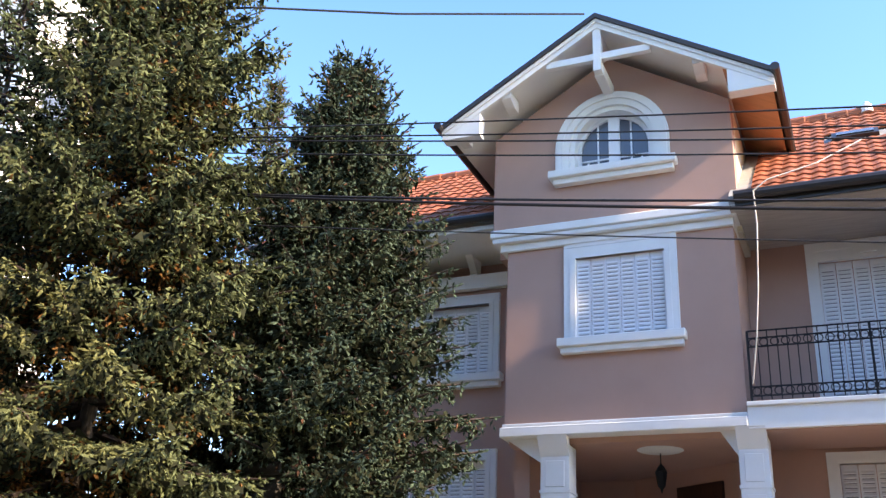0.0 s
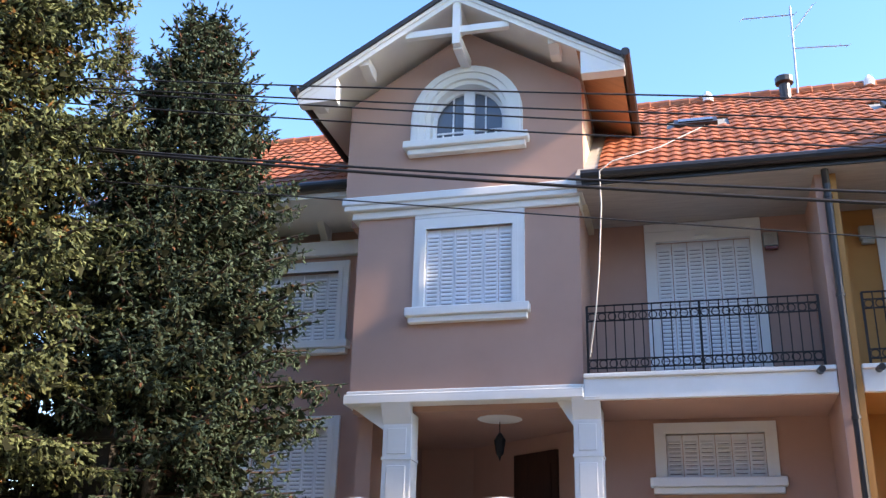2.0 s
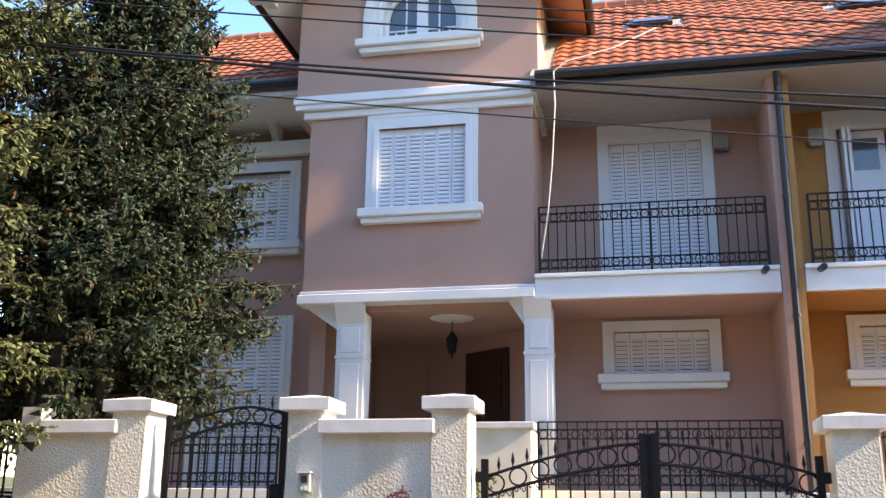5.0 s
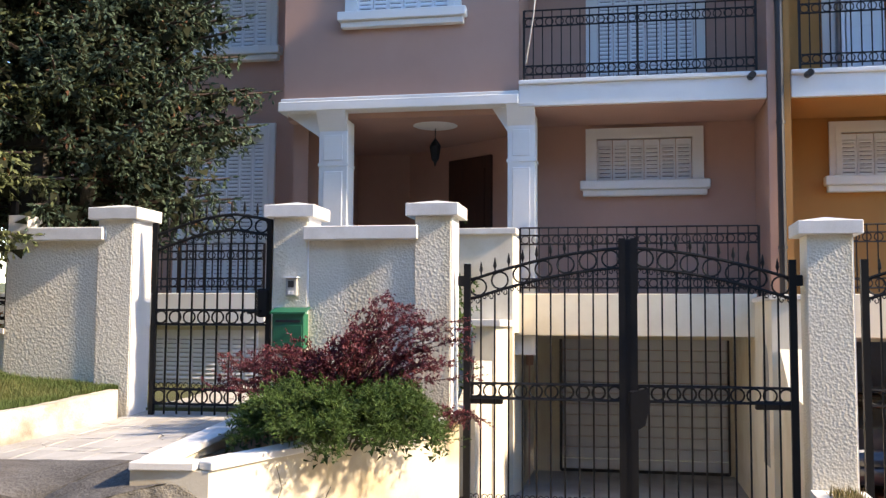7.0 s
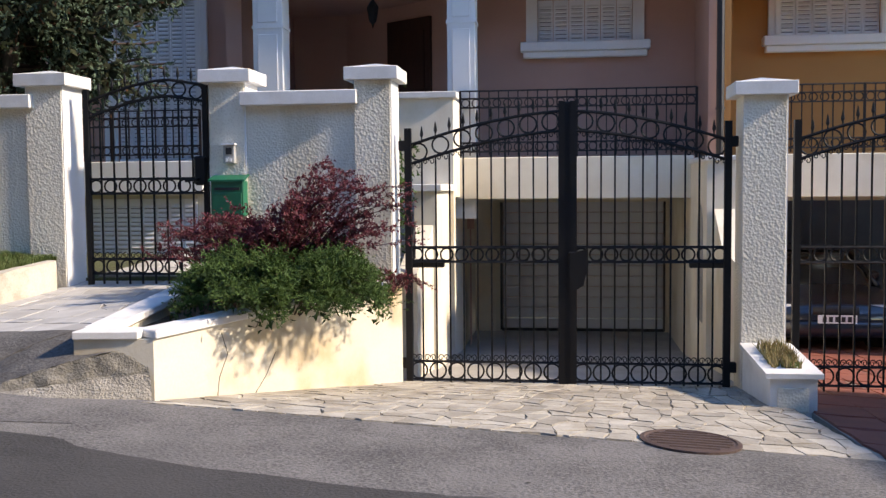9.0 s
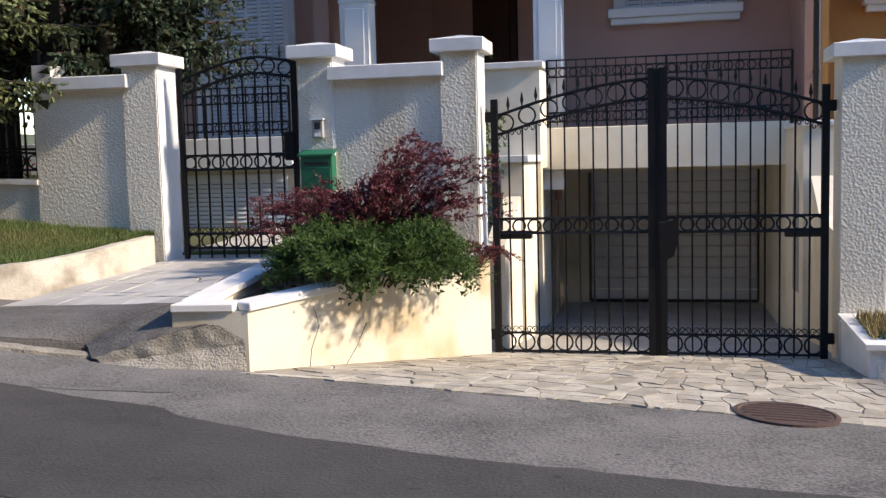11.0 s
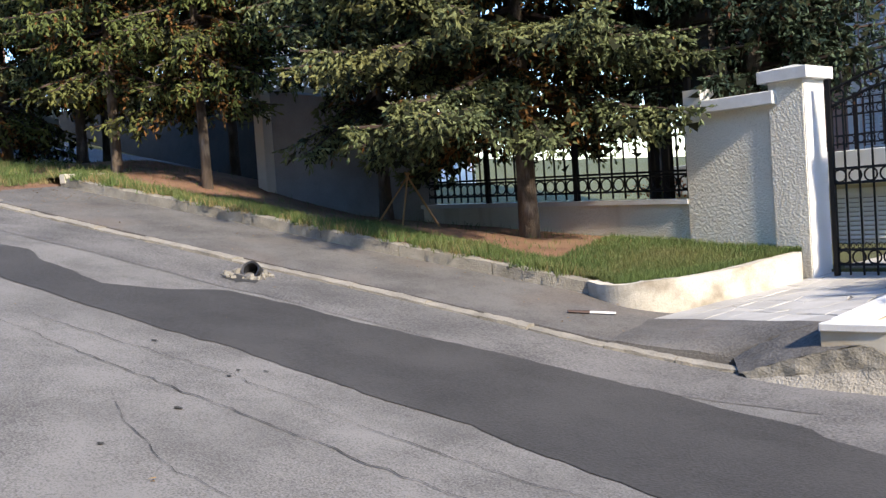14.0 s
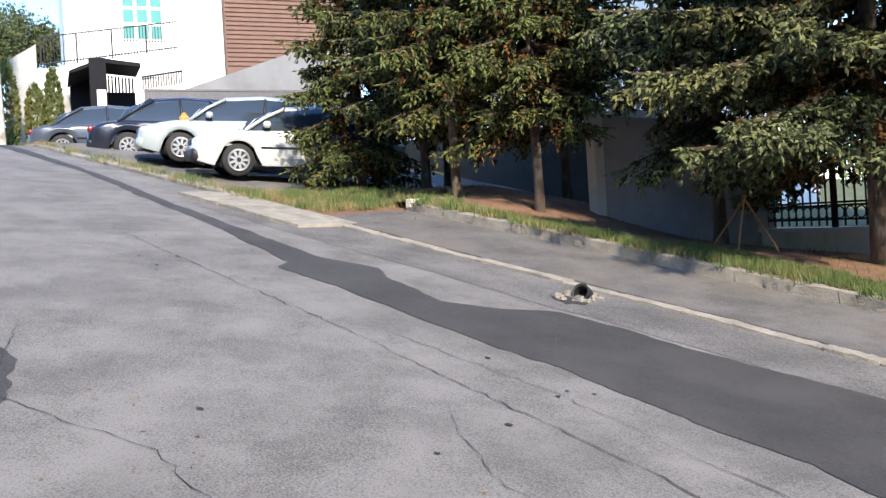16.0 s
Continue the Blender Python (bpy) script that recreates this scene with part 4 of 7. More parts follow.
def surround(name, label, x0, x1, z0, z1, y, width=0.19, proud=0.035, sill=True, group="window surrounds", mat=None, sill_over=0.08, crown=0.0):
    """A moulded white frame round an opening x0..x1, z0..z1, with its sill."""
    mat = mat or WHITE
    p = thing(name, label, "window", ((x0 + x1) / 2, y, z0), group, "structure")
    for k, (wd, pr) in enumerate(((width, proud), (width * 0.45, proud + 0.015))):
        part("jamb", a_box(x0 - wd, x0 + 0.001 * k, y - pr, y + 0.02, z0, z1 + wd - 0.002 * k), mat, p)
        part("jamb", a_box(x1 - 0.001 * k, x1 + wd, y - pr, y + 0.02, z0, z1 + wd - 0.002 * k), mat, p)
        part("head", a_box(x0, x1, y - pr - 0.001, y + 0.02, z1, z1 + wd - 0.002 * k), mat, p)
    if crown:
        part("crown", a_box(x0 - width - 0.001, x1 + width + 0.001, y - proud - 0.004, y + 0.02, z1 + width, z1 + width + crown, bevel=0.008), mat, p)
    if sill:
        part("sill", a_box(x0 - width - sill_over, x1 + width + sill_over, y - proud - 0.12, y + 0.02, z0 - 0.13, z0, bevel=0.012), mat, p)
        part("sill_moulding", a_box(x0 - width - sill_over * 0.5, x1 + width + sill_over * 0.5, y - proud - 0.07, y + 0.02, z0 - 0.22, z0 - 0.131, bevel=0.01), mat, p)
    return p


def half_house(wall_mat, sign, first):
    """The balcony, terrace and garage side of one house; sign -1 mirrors it about the line between the houses."""
    def X(x):
        return x if sign > 0 else 2 * PX - x

    def xs(a, b):
        return (min(X(a), X(b)), max(X(a), X(b)))

    kind = "mauve" if first else "ochre"
    d0, d1 = xs(-0.415, 0.97)
    door_z = zh(0.3935, YR)
    l0, l1 = xs(-0.43, 0.92)
    wlo, whi = zh(0.1455, YR), zh(0.1885, YR)
    a, b = xs(BX1, PX - 0.14)
    structure("wall_upper", wall_with_holes(a, b, FL - 0.3, zh(0.4786, 12.8) + 0.5, YR, YR + 0.25, [(d0, d1, FL, door_z)]), wall_mat, kind + " plaster wall behind the balcony", "wall")
    structure("wall_lower", wall_with_holes(a, b, -1.2, FL - 0.3, YR, YR + 0.25, [(l0, l1, wlo, whi)] + [(*xs(BX1 + 0.001, 1.62), -1.2, TER - 0.25)]), wall_mat, kind + " plaster wall behind the terrace", "wall")
    surround("window_surround", "white moulded surround of the balcony door", d0, d1, FL, door_z, YR, 0.165, 0.04, False, crown=0.14)
    part("keystone", prism([((d0 + d1) / 2 - 0.11, YR - 0.11, door_z + 0.06), ((d0 + d1) / 2 + 0.11, YR - 0.11, door_z + 0.06), ((d0 + d1) / 2 + 0.07, YR - 0.11, door_z + 0.165), ((d0 + d1) / 2 - 0.07, YR - 0.11, door_z + 0.165)], (0, 0.1, 0)), WHITE,
         bpy.data.objects["window_surround"] if first else None) if first else None
    surround("window_surround", "white moulded surround of the low window", l0, l1, wlo, whi, YR, 0.16, 0.05, True)
    if first:
        roller("closed white folding shutters of the balcony door", d0, d1, FL, door_z, YR + 0.05)
    roller("closed white folding shutters of the low window", l0, l1, wlo, whi, YR + 0.05)
    # balcony slab, soffit
    sl = thing("balcony", "white painted balcony slab", "balcony", (X(0.2), 13.6, FL - 0.3))
    part("slab", a_box(*xs(BX1 + 0.002, PX - 0.15), 13.0, YR - 0.002, zh(0.2259), FL - 0.06, bevel=0.008), WHITE, sl)
    part("lip", a_box(*xs(BX1 + 0.004, PX - 0.152), 12.96, YR - 0.004, FL - 0.06, FL, bevel=0.01), WHITE, sl)
    part("underside", a_box(*xs(BX1 + 0.006, PX - 0.154), 13.06, YR - 0.006, zh(0.2259) - 0.012, zh(0.2259) - 0.001), wall_mat, sl, kind + " plaster underside")
    # grey floor, hidden from below, added to cut bounce in the recess
    part("dimming_floor", a_box(*xs(BX1 + 0.01, PX - 0.16), 13.1, YR - 0.06, FL + 0.001, FL + 0.012), CONCRETE, sl, "unseen grey floor added to dim the balcony recess")
    sp = X(1.58)
    part("spout", tube([(sp, 12.75, FL - 0.10), (sp, 13.1, FL - 0.06)], 0.045, sides=10), DARKPLASTIC, sl, "short black drain spout")
    railing("balcony_railing", "brown-black wrought iron balcony railing", *xs(-1.36, 1.66), 13.03, FL + 0.02, zh(0.3275), 24)
    # terrace over the garage
    te = thing("terrace", "cream plastered terrace over the garage", "terrace", (X(0.2), 13.6, 1.0))
    part("lintel", a_box(*xs(-1.52, 1.62), 13.0, 13.3, zh(-0.0105), TER, bevel=0.01), CREAM, te)
    part("deck", a_box(*xs(-1.52, 1.6), 13.302, YR - 0.003, TER - 0.3, TER - 0.05), CREAM, te)
    railing("terrace_railing", "brown-black wrought iron terrace railing", *xs(-1.42, 1.66), 13.1, TER + 0.02, zh(0.1), 24)
    # garage
    ga = thing("garage", "recessed garage with a light sectional door", "garage", (X(0.2), 15.0, -0.7))
    part("side_wall", a_box(*xs(-1.66, -1.50), 13.004, 16.3, -1.0, zh(-0.0105) - 0.002), CREAM, ga)
    part("side_wall", a_box(*xs(1.60, 1.74), 13.004, 16.3, -1.0, zh(-0.0105) - 0.002), CREAM, ga)
    part("inner_wall", a_box(*xs(-1.50, -1.07), 15.95, 16.15, -1.0, 1.6), CREAM, ga)
    part("inner_wall", a_box(*xs(1.54, 1.60), 15.95, 16.15, -1.0, 1.6), CREAM, ga)
    part("inner_head", a_box(*xs(-1.07, 1.54), 15.95, 16.15, 1.38, 1.6), CREAM, ga)
    part("ceiling", a_box(*xs(-1.5, 1.6), 13.31, 16.2, 1.6, 1.66), CREAM, ga)
    # a dark sheet stands in for the gloom of the open garage
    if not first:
        part("back", a_box(*xs(-1.5, 1.6), 17.4, 17.5, -1.0, 1.6), FENCE_GLOOM, ga)
    for k in range(12 if first else 0):
        z = -0.68 + 0.172 * k
        part("door_panel", a_box(*xs(-1.05, 1.52), 16.0, 16.05, z + 0.004, z + 0.168, bevel=0.012), GARAGE, ga)
    part("door_seal", a_box(*xs(-1.07, 1.54), 15.985, 16.04, -0.72, -0.675), RUBBER, ga)
    part("door_rail", a_box(*xs(-1.09, -1.05), 15.94, 16.0, -0.70, 1.38), DARKMETAL, ga)
    part("door_rail", a_box(*xs(1.52, 1.55), 15.94, 16.0, -0.70, 1.38), DARKMETAL, ga)
    # wall lamp by the balcony door
    xl = X(1.26)
    la = thing("alarm_box", "small grey box with a red lamp on the wall" if first else "small grey lamp box on the wall", "wall box", (xl, YR - 0.06, 7.1))
    part("housing", a_box(xl - 0.11, xl + 0.11, YR - 0.09, YR, 7.06, 7.28, bevel=0.015), GREYPLASTIC, la)
    part("lens", a_box(xl - 0.09, xl + 0.09, YR - 0.10, YR - 0.02, 7.0, 7.058, bevel=0.01), TAILLIGHT if first else GREYPLASTIC, la)


half_house(MAUVE, 1, True)
half_house(OCHRE, -1, False)

# open shutter and glazed balcony door of the neighbour
nd0, nd1 = 2 * PX - 0.94, 2 * PX + 0.42
ndoor = thing("balcony_door", "white glazed balcony door of the ochre house", "door", (nd0 + 0.4, YR + 0.1, FL))
ndz = zh(0.3935, YR)
part("leaf", a_box(nd0, nd0 + 0.66, YR + 0.08, YR + 0.13, FL, ndz), PVC, ndoor)
part("pane", a_box(nd0 + 0.1, nd0 + 0.56, YR + 0.07, YR + 0.078, FL + 1.75, ndz - 0.12), GLASS, ndoor)
part("panel", a_box(nd0 + 0.1, nd0 + 0.56, YR + 0.065, YR + 0.078, FL + 0.95, FL + 1.65), PVC, ndoor)
for k in range(2):
    x = nd0 + 0.02 + 0.07 * k
    part("folded_shutter", a_box(x, x + 0.05, YR - 0.22, YR + 0.06, FL + 0.02, ndz - 0.03, bevel=0.006), PVC, ndoor)
roller("half-closed white folding shutters of the ochre house", nd0 + 0.70, nd1, FL, ndz, YR + 0.05, 3)

# bay
wx0, wx1, wz0, wz1 = -3.71, -2.40, zh(0.3345), zh(0.4300)
structure("bay_wall", wall_with_holes(BX0, BX1, SOF + 0.1, zh(0.4512), YF, YF + 0.3, [(wx0, wx1, wz0, wz1)]), MAUVE, "mauve plaster front of the projecting bay", "wall")
structure("bay_side", a_box(BX1 - 0.3, BX1, YF + 0.302, YR + 0.2, SOF + 0.1, zh(0.4512)), MAUVE, "mauve plaster side of the bay", "wall")
structure("bay_side_left", a_box(BX0, BX0 + 0.3, YF + 0.302, YR + 0.6, SOF + 0.1, zh(0.4512)), MAUVE, "mauve plaster side of the bay", "wall")
surround("window_surround", "white moulded surround of the bay window", wx0, wx1, wz0, wz1, YF, 0.175, 0.035, True, crown=0.09)
roller("closed white folding shutters of the bay window", wx0, wx1, wz0, wz1, YF + 0.02, 6)
base = thing("bay_band", "white moulded band round the foot of the bay", "moulding", (CX, YF, SOF), kind="structure")
part("band", a_box(BX0 - 0.06, BX1, YF - 0.07, YF + 0.31, SOF - 0.02, SOF + 0.12, bevel=0.012), WHITE, base)
part("fillet", a_box(BX0 - 0.03, BX1, YF - 0.04, YF + 0.31, SOF + 0.121, SOF + 0.17, bevel=0.01), WHITE, base)
part("return_band", a_box(BX0 - 0.06, BX0, YF + 0.31, YR + 0.5, SOF - 0.02, SOF + 0.12), WHITE, base)
structure("bay_soffit", a_box(BX0, BX1, YF + 0.2, YR + 1.9, SOF - 0.10, SOF + 0.1), MAUVE, "mauve plaster underside of the bay", "ceiling")
corn = thing("cornice", "white moulded cornice under the gable", "moulding", (CX, YF, zh(0.45)), kind="structure")
part("upper", a_box(BX0 - 0.24, BX1 + 0.10, YF - 0.17, YF + 0.5, zh(0.4635), zh(0.4737), bevel=0.015), WHITE, corn)
part("middle", a_box(BX0 - 0.21, BX1 + 0.07, YF - 0.14, YF + 0.5, zh(0.4572), zh(0.4634), bevel=0.012), WHITE, corn)
part("lower", a_box(BX0 - 0.10, BX1 + 0.02, YF - 0.06, YF + 0.5, zh(0.4480), zh(0.4571), bevel=0.012), WHITE, corn)

# porch under the bay
for x0, x1 in ((-4.28, -3.86), (-1.60, -1.22)):
    post = thing("porch_post", "square white porch post with a flared head", "post", ((x0 + x1) / 2, 13.4, TER), "porch posts")
    part("shaft", a_box(x0, x1, 13.16, 13.5, 1.2, SOF - 0.12, bevel=0.01), WHITE, post)
    part("neck", a_box(x0 - 0.012, x1 + 0.012, 13.145, 13.515, SOF - 0.78, SOF - 0.74), WHITE, post)
    for za, zb in ((SOF - 2.0, SOF - 0.86), (SOF - 0.70, SOF - 0.34)):
        part("field", a_box(x0 + 0.07, x1 - 0.07, 13.145, 13.16, za, zb, bevel=0.006), WHITE, post)
    left = x0 < -3
    xa, xb = (x0 - 0.5, x0) if left else (x0 - 0.22, x0)
    part("bracket", prism([(x0, 13.17, SOF - 0.36), (xa, 13.17, SOF - 0.02), (x0, 13.17, SOF - 0.02)], (0, 0.3, 0)), WHITE, post)
    part("bracket", prism([(x0, 13.17, SOF - 0.30), (x0, 12.99, SOF - 0.02), (x0, 13.17, SOF - 0.02)], (x1 - x0, 0, 0)), WHITE, post)
structure("porch_wall", a_box(-4.9, -0.9, 16.2, 16.4, 1.0, SOF), MAUVE, "mauve plaster back wall of the porch", "wall")
structure("porch_side", prism([(-3.65, 16.2, 1.0), (-1.52, 14.66, 1.0), (-1.52, 14.66, SOF), (-3.65, 16.2, SOF)], (0.117, 0.162, 0)), MAUVE, "mauve plaster slanting wall of the porch", "wall")
structure("porch_left", a_box(-4.78, -4.55, 13.5, 16.2, 1.0, SOF), MAUVE, "mauve plaster wall of the porch", "wall")
structure("porch_floor", a_box(-4.7, -1.5, 13.1, 16.2, 1.55, 1.72), CREAM, "cream porch floor", "floor")
door = thing("front_door", "dark brown wooden front door", "door", (-2.44, 15.3, 1.75))
part("leaf", prism([(-2.82, 15.60, 1.72), (-2.06, 15.05, 1.72), (-2.06, 15.05, 4.25), (-2.82, 15.60, 4.25)], (-0.029, -0.041, 0)), WOOD, door)
for za, zb in ((1.95, 2.75), (2.9, 4.05)):
    part("panel", prism([(-2.73, 15.535, za), (-2.15, 15.115, za), (-2.15, 15.115, zb), (-2.73, 15.535, zb)], (-0.044, -0.06, 0)), WOOD, door)
part("handle", tube([(-2.76, 15.47, 2.75), (-2.80, 15.42, 2.75), (-2.72, 15.36, 2.75)], 0.012), STEEL, door)
lamp = thing("porch_lantern", "black hanging lantern under a white ceiling rose", "lantern", (-2.75, 13.9, SOF - 0.5))
part("rose", lathe([(0.03, -0.14), (0.30, -0.11), (0.33, -0.10)], at=(-2.75, 13.9, SOF)), WHITE, lamp)
part("rod", tube([(-2.75, 13.9, SOF - 0.13), (-2.75, 13.9, SOF - 0.32)], 0.008), IRON, lamp)
part("cage", lathe([(0.01, 0.05), (0.05, 0.0), (0.085, -0.06), (0.085, -0.07), (0.055, -0.26), (0.02, -0.30), (0.005, -0.36)], at=(-2.75, 13.9, SOF - 0.34), sides=6), IRON, lamp)
part("panes", lathe([(0.07, -0.08), (0.072, -0.10), (0.05, -0.24)], at=(-2.75, 13.905, SOF - 0.345), sides=6), GLASS, lamp)

# wing left of the bay
LX = -9.5
lw0, lw1 = -6.93, -5.62
structure("wing_wall", wall_with_holes(LX, BX0 + 0.1, 0.4, zh(0.4264, YR), YR + 0.2, YR + 0.45,
          [(lw0, lw1, zh(0.305, YR), zh(0.390, YR)), (lw0, lw1, 2.0, zh(0.207, YR))]), MAUVE, "mauve plaster wall of the wing", "wall")
for za, zb, hi in ((zh(0.305, YR), zh(0.390, YR), 1), (2.0, zh(0.207, YR), 0)):
    surround("window_surround", "white moulded surround of a wing window", lw0, lw1, za, zb, YR + 0.2, 0.18, 0.06, True)
    roller("closed white folding shutters of a wing window", lw0, lw1, za, zb, YR + 0.25)
band = thing("wing_band", "white band on the wing wall", "moulding", (-6.5, YR, zh(0.41, YR)), kind="structure")
part("band", a_box(LX, BX0 - 0.001, YR + 0.08, YR + 0.46, zh(0.409, YR), zh(0.4264, YR) + 0.002, bevel=0.01), WHITE, band)
structure("wing_attic", a_box(LX, BX0 + 0.1, YR + 0.5, YR + 0.7, zh(0.4264, YR), zh(0.485, YR)), MAUVE, "mauve plaster panel under the eaves", "wall")
for x in (-5.1, -5.95, -7.2):
    br = thing("eaves_bracket", "white curved bracket under the eaves", "bracket", (x, YR, zh(0.43, YR)), "eaves brackets")
    part("post", a_box(x - 0.07, x + 0.07, YR + 0.2, YR + 0.36, zh(0.427, YR), zh(0.475, YR)), WHITE, br)
    part("brace", prism([(x - 0.06, YR + 0.2, zh(0.432, YR)), (x - 0.06, YR + 0.2, zh(0.475, YR)), (x - 0.06, YR - 0.55, zh(0.475, YR)), (x - 0.06, YR - 0.1, zh(0.452, YR))], (0.12, 0, 0)), WHITE, br)

# gable room
AX0, AX1 = -5.02, -1.345
AC = -3.13
YO = 12.30
zc = zh(0.4737)
G_PK, G_EV = EYE + 0.7515 * YO, EYE + 0.6285 * YO       # roof heights at the peak and at the eave end
G_HALF = 2.485
GS = (G_PK - G_EV) / G_HALF


def gable_z(x, drop=0.0):
    return G_PK - GS * abs(x - AC) - drop


ar_c, ar_r, ar_z0 = -3.12, 0.655, zh(0.5400)
ar_spring = ar_z0 + 0.42
bm = bmesh.new()
arc = [(ar_c + ar_r * math.cos(a), ar_spring + ar_r * math.sin(a)) for a in [math.pi * k / 16 for k in range(17)]]


def quad_col(x0, x1, f0, f1):
    """A piece of wall between heights f0(x) and f1(x)."""
    a, b, c, d = (x0, YF - 0.02, f0(x0)), (x1, YF - 0.02, f0(x1)), (x1, YF - 0.02, f1(x1)), (x0, YF - 0.02, f1(x0))
    prism([a, b, c, d], (0, 0.32, 0), bm)


topf = lambda x: gable_z(x, 0.28)
quad_col(AX0, ar_c - ar_r, lambda x: zc, topf)
quad_col(ar_c + ar_r, AX1, lambda x: zc, topf)
quad_col(ar_c - ar_r, ar_c + ar_r, lambda x: zc, lambda x: ar_z0)
arcf = lambda x: ar_spring + math.sqrt(max(ar_r ** 2 - (x - ar_c) ** 2, 0))
for (xa, _), (xb, _) in zip(arc[::-1], arc[::-1][1:]):
    if xa < AC < xb:
        quad_col(xa, AC, arcf, topf)
        quad_col(AC, xb, arcf, topf)
    else:
        quad_col(xa, xb, arcf, topf)
structure("gable_wall", bm, MAUVE, "mauve plaster gable wall with an arched opening", "wall")
structure("gable_side", a_box(AX1 - 0.25, AX1, YF + 0.302, 17.0, zc - 0.3, gable_z(AX1, 0.28)), CREAM, "cream plaster side of the gable room", "wall")
structure("gable_side_left", a_box(AX0, AX0 + 0.25, YF + 0.302, 17.0, zc - 0.3, gable_z(AX0, 0.28)), MAUVE, "mauve plaster side of the gable room", "wall")
aw = thing("arched_window", "white arched window with white glazing bars", "window", (ar_c, YF, ar_z0), kind="structure")


def arch_band(r0, r1, y0, y1, mat, name, parent):
    pts = [(ar_c - r1, ar_z0)] + [(ar_c + r1 * math.cos(math.pi * (1 - k / 20)), ar_spring + r1 * math.sin(math.pi * k / 20)) for k in range(21)] + [(ar_c + r1, ar_z0)]
    inn = [(ar_c - r0, ar_z0)] + [(ar_c + r0 * math.cos(math.pi * (1 - k / 20)), ar_spring + r0 * math.sin(math.pi * k / 20)) for k in range(21)] + [(ar_c + r0, ar_z0)]
    b = bmesh.new()
    for k in range(len(pts) - 1):
        prism([(pts[k][0], y0, pts[k][1]), (pts[k + 1][0], y0, pts[k + 1][1]), (inn[k + 1][0], y0, inn[k + 1][1]), (inn[k][0], y0, inn[k][1])], (0, y1 - y0, 0), b)
    bmesh.ops.remove_doubles(b, verts=b.verts, dist=1e-4)
    return part(name, b, mat, parent)


arch_band(ar_r - 0.001, 0.88, YF - 0.08, YF + 0.0, WHITE, "surround", aw)
arch_band(ar_r + 0.10, 0.845, YF - 0.11, YF - 0.079, WHITE, "surround_moulding", aw)
arch_band(ar_r - 0.075, ar_r, YF - 0.02, YF + 0.30, WHITE, "reveal", aw)
arch_band(ar_r - 0.13, ar_r - 0.07, YF + 0.14, YF + 0.22, PVC, "frame", aw)
part("mullion", a_box(ar_c - 0.085, ar_c + 0.085, YF + 0.13, YF + 0.22, ar_z0, ar_spring + ar_r - 0.1), PVC, aw)
part("bottom_rail", a_box(ar_c - ar_r + 0.07, ar_c + ar_r - 0.07, YF + 0.135, YF + 0.22, ar_z0, ar_z0 + 0.06), PVC, aw)
gl = bmesh.new()
gl.faces.new([gl.verts.new((x, YF + 0.19, z)) for x, z in [(ar_c - 0.6, ar_z0)] + [(ar_c + 0.6 * math.cos(math.pi * (1 - k / 20)), ar_spring + 0.6 * math.sin(math.pi * k / 20)) for k in range(21)] + [(ar_c + 0.6, ar_z0)]])
part("pane", gl, GLASS, aw)
for sgn in (-1, 1):
    for dx in (0.26, 0.42):
        x = ar_c + sgn * dx
        part("glazing_bar", a_box(x - 0.012, x + 0.012, YF + 0.165, YF + 0.188, ar_z0 + 0.06, ar_z0 + 0.26 if dx > 0.3 else arcf(x) - 0.1), PVC, aw)
    part("glazing_bar", a_box(*sorted((ar_c + sgn * 0.085, ar_c + sgn * 0.55)), YF + 0.164, YF + 0.187, ar_z0 + 0.25, ar_z0 + 0.275), PVC, aw)
part("sill", a_box(-4.08, -2.14, YF - 0.22, YF + 0.1, ar_z0 - 0.12, ar_z0, bevel=0.012), WHITE, aw)
part("sill_moulding", a_box(-4.02, -2.19, YF - 0.15, YF + 0.05, ar_z0 - 0.215, ar_z0 - 0.121, bevel=0.01), WHITE, aw)

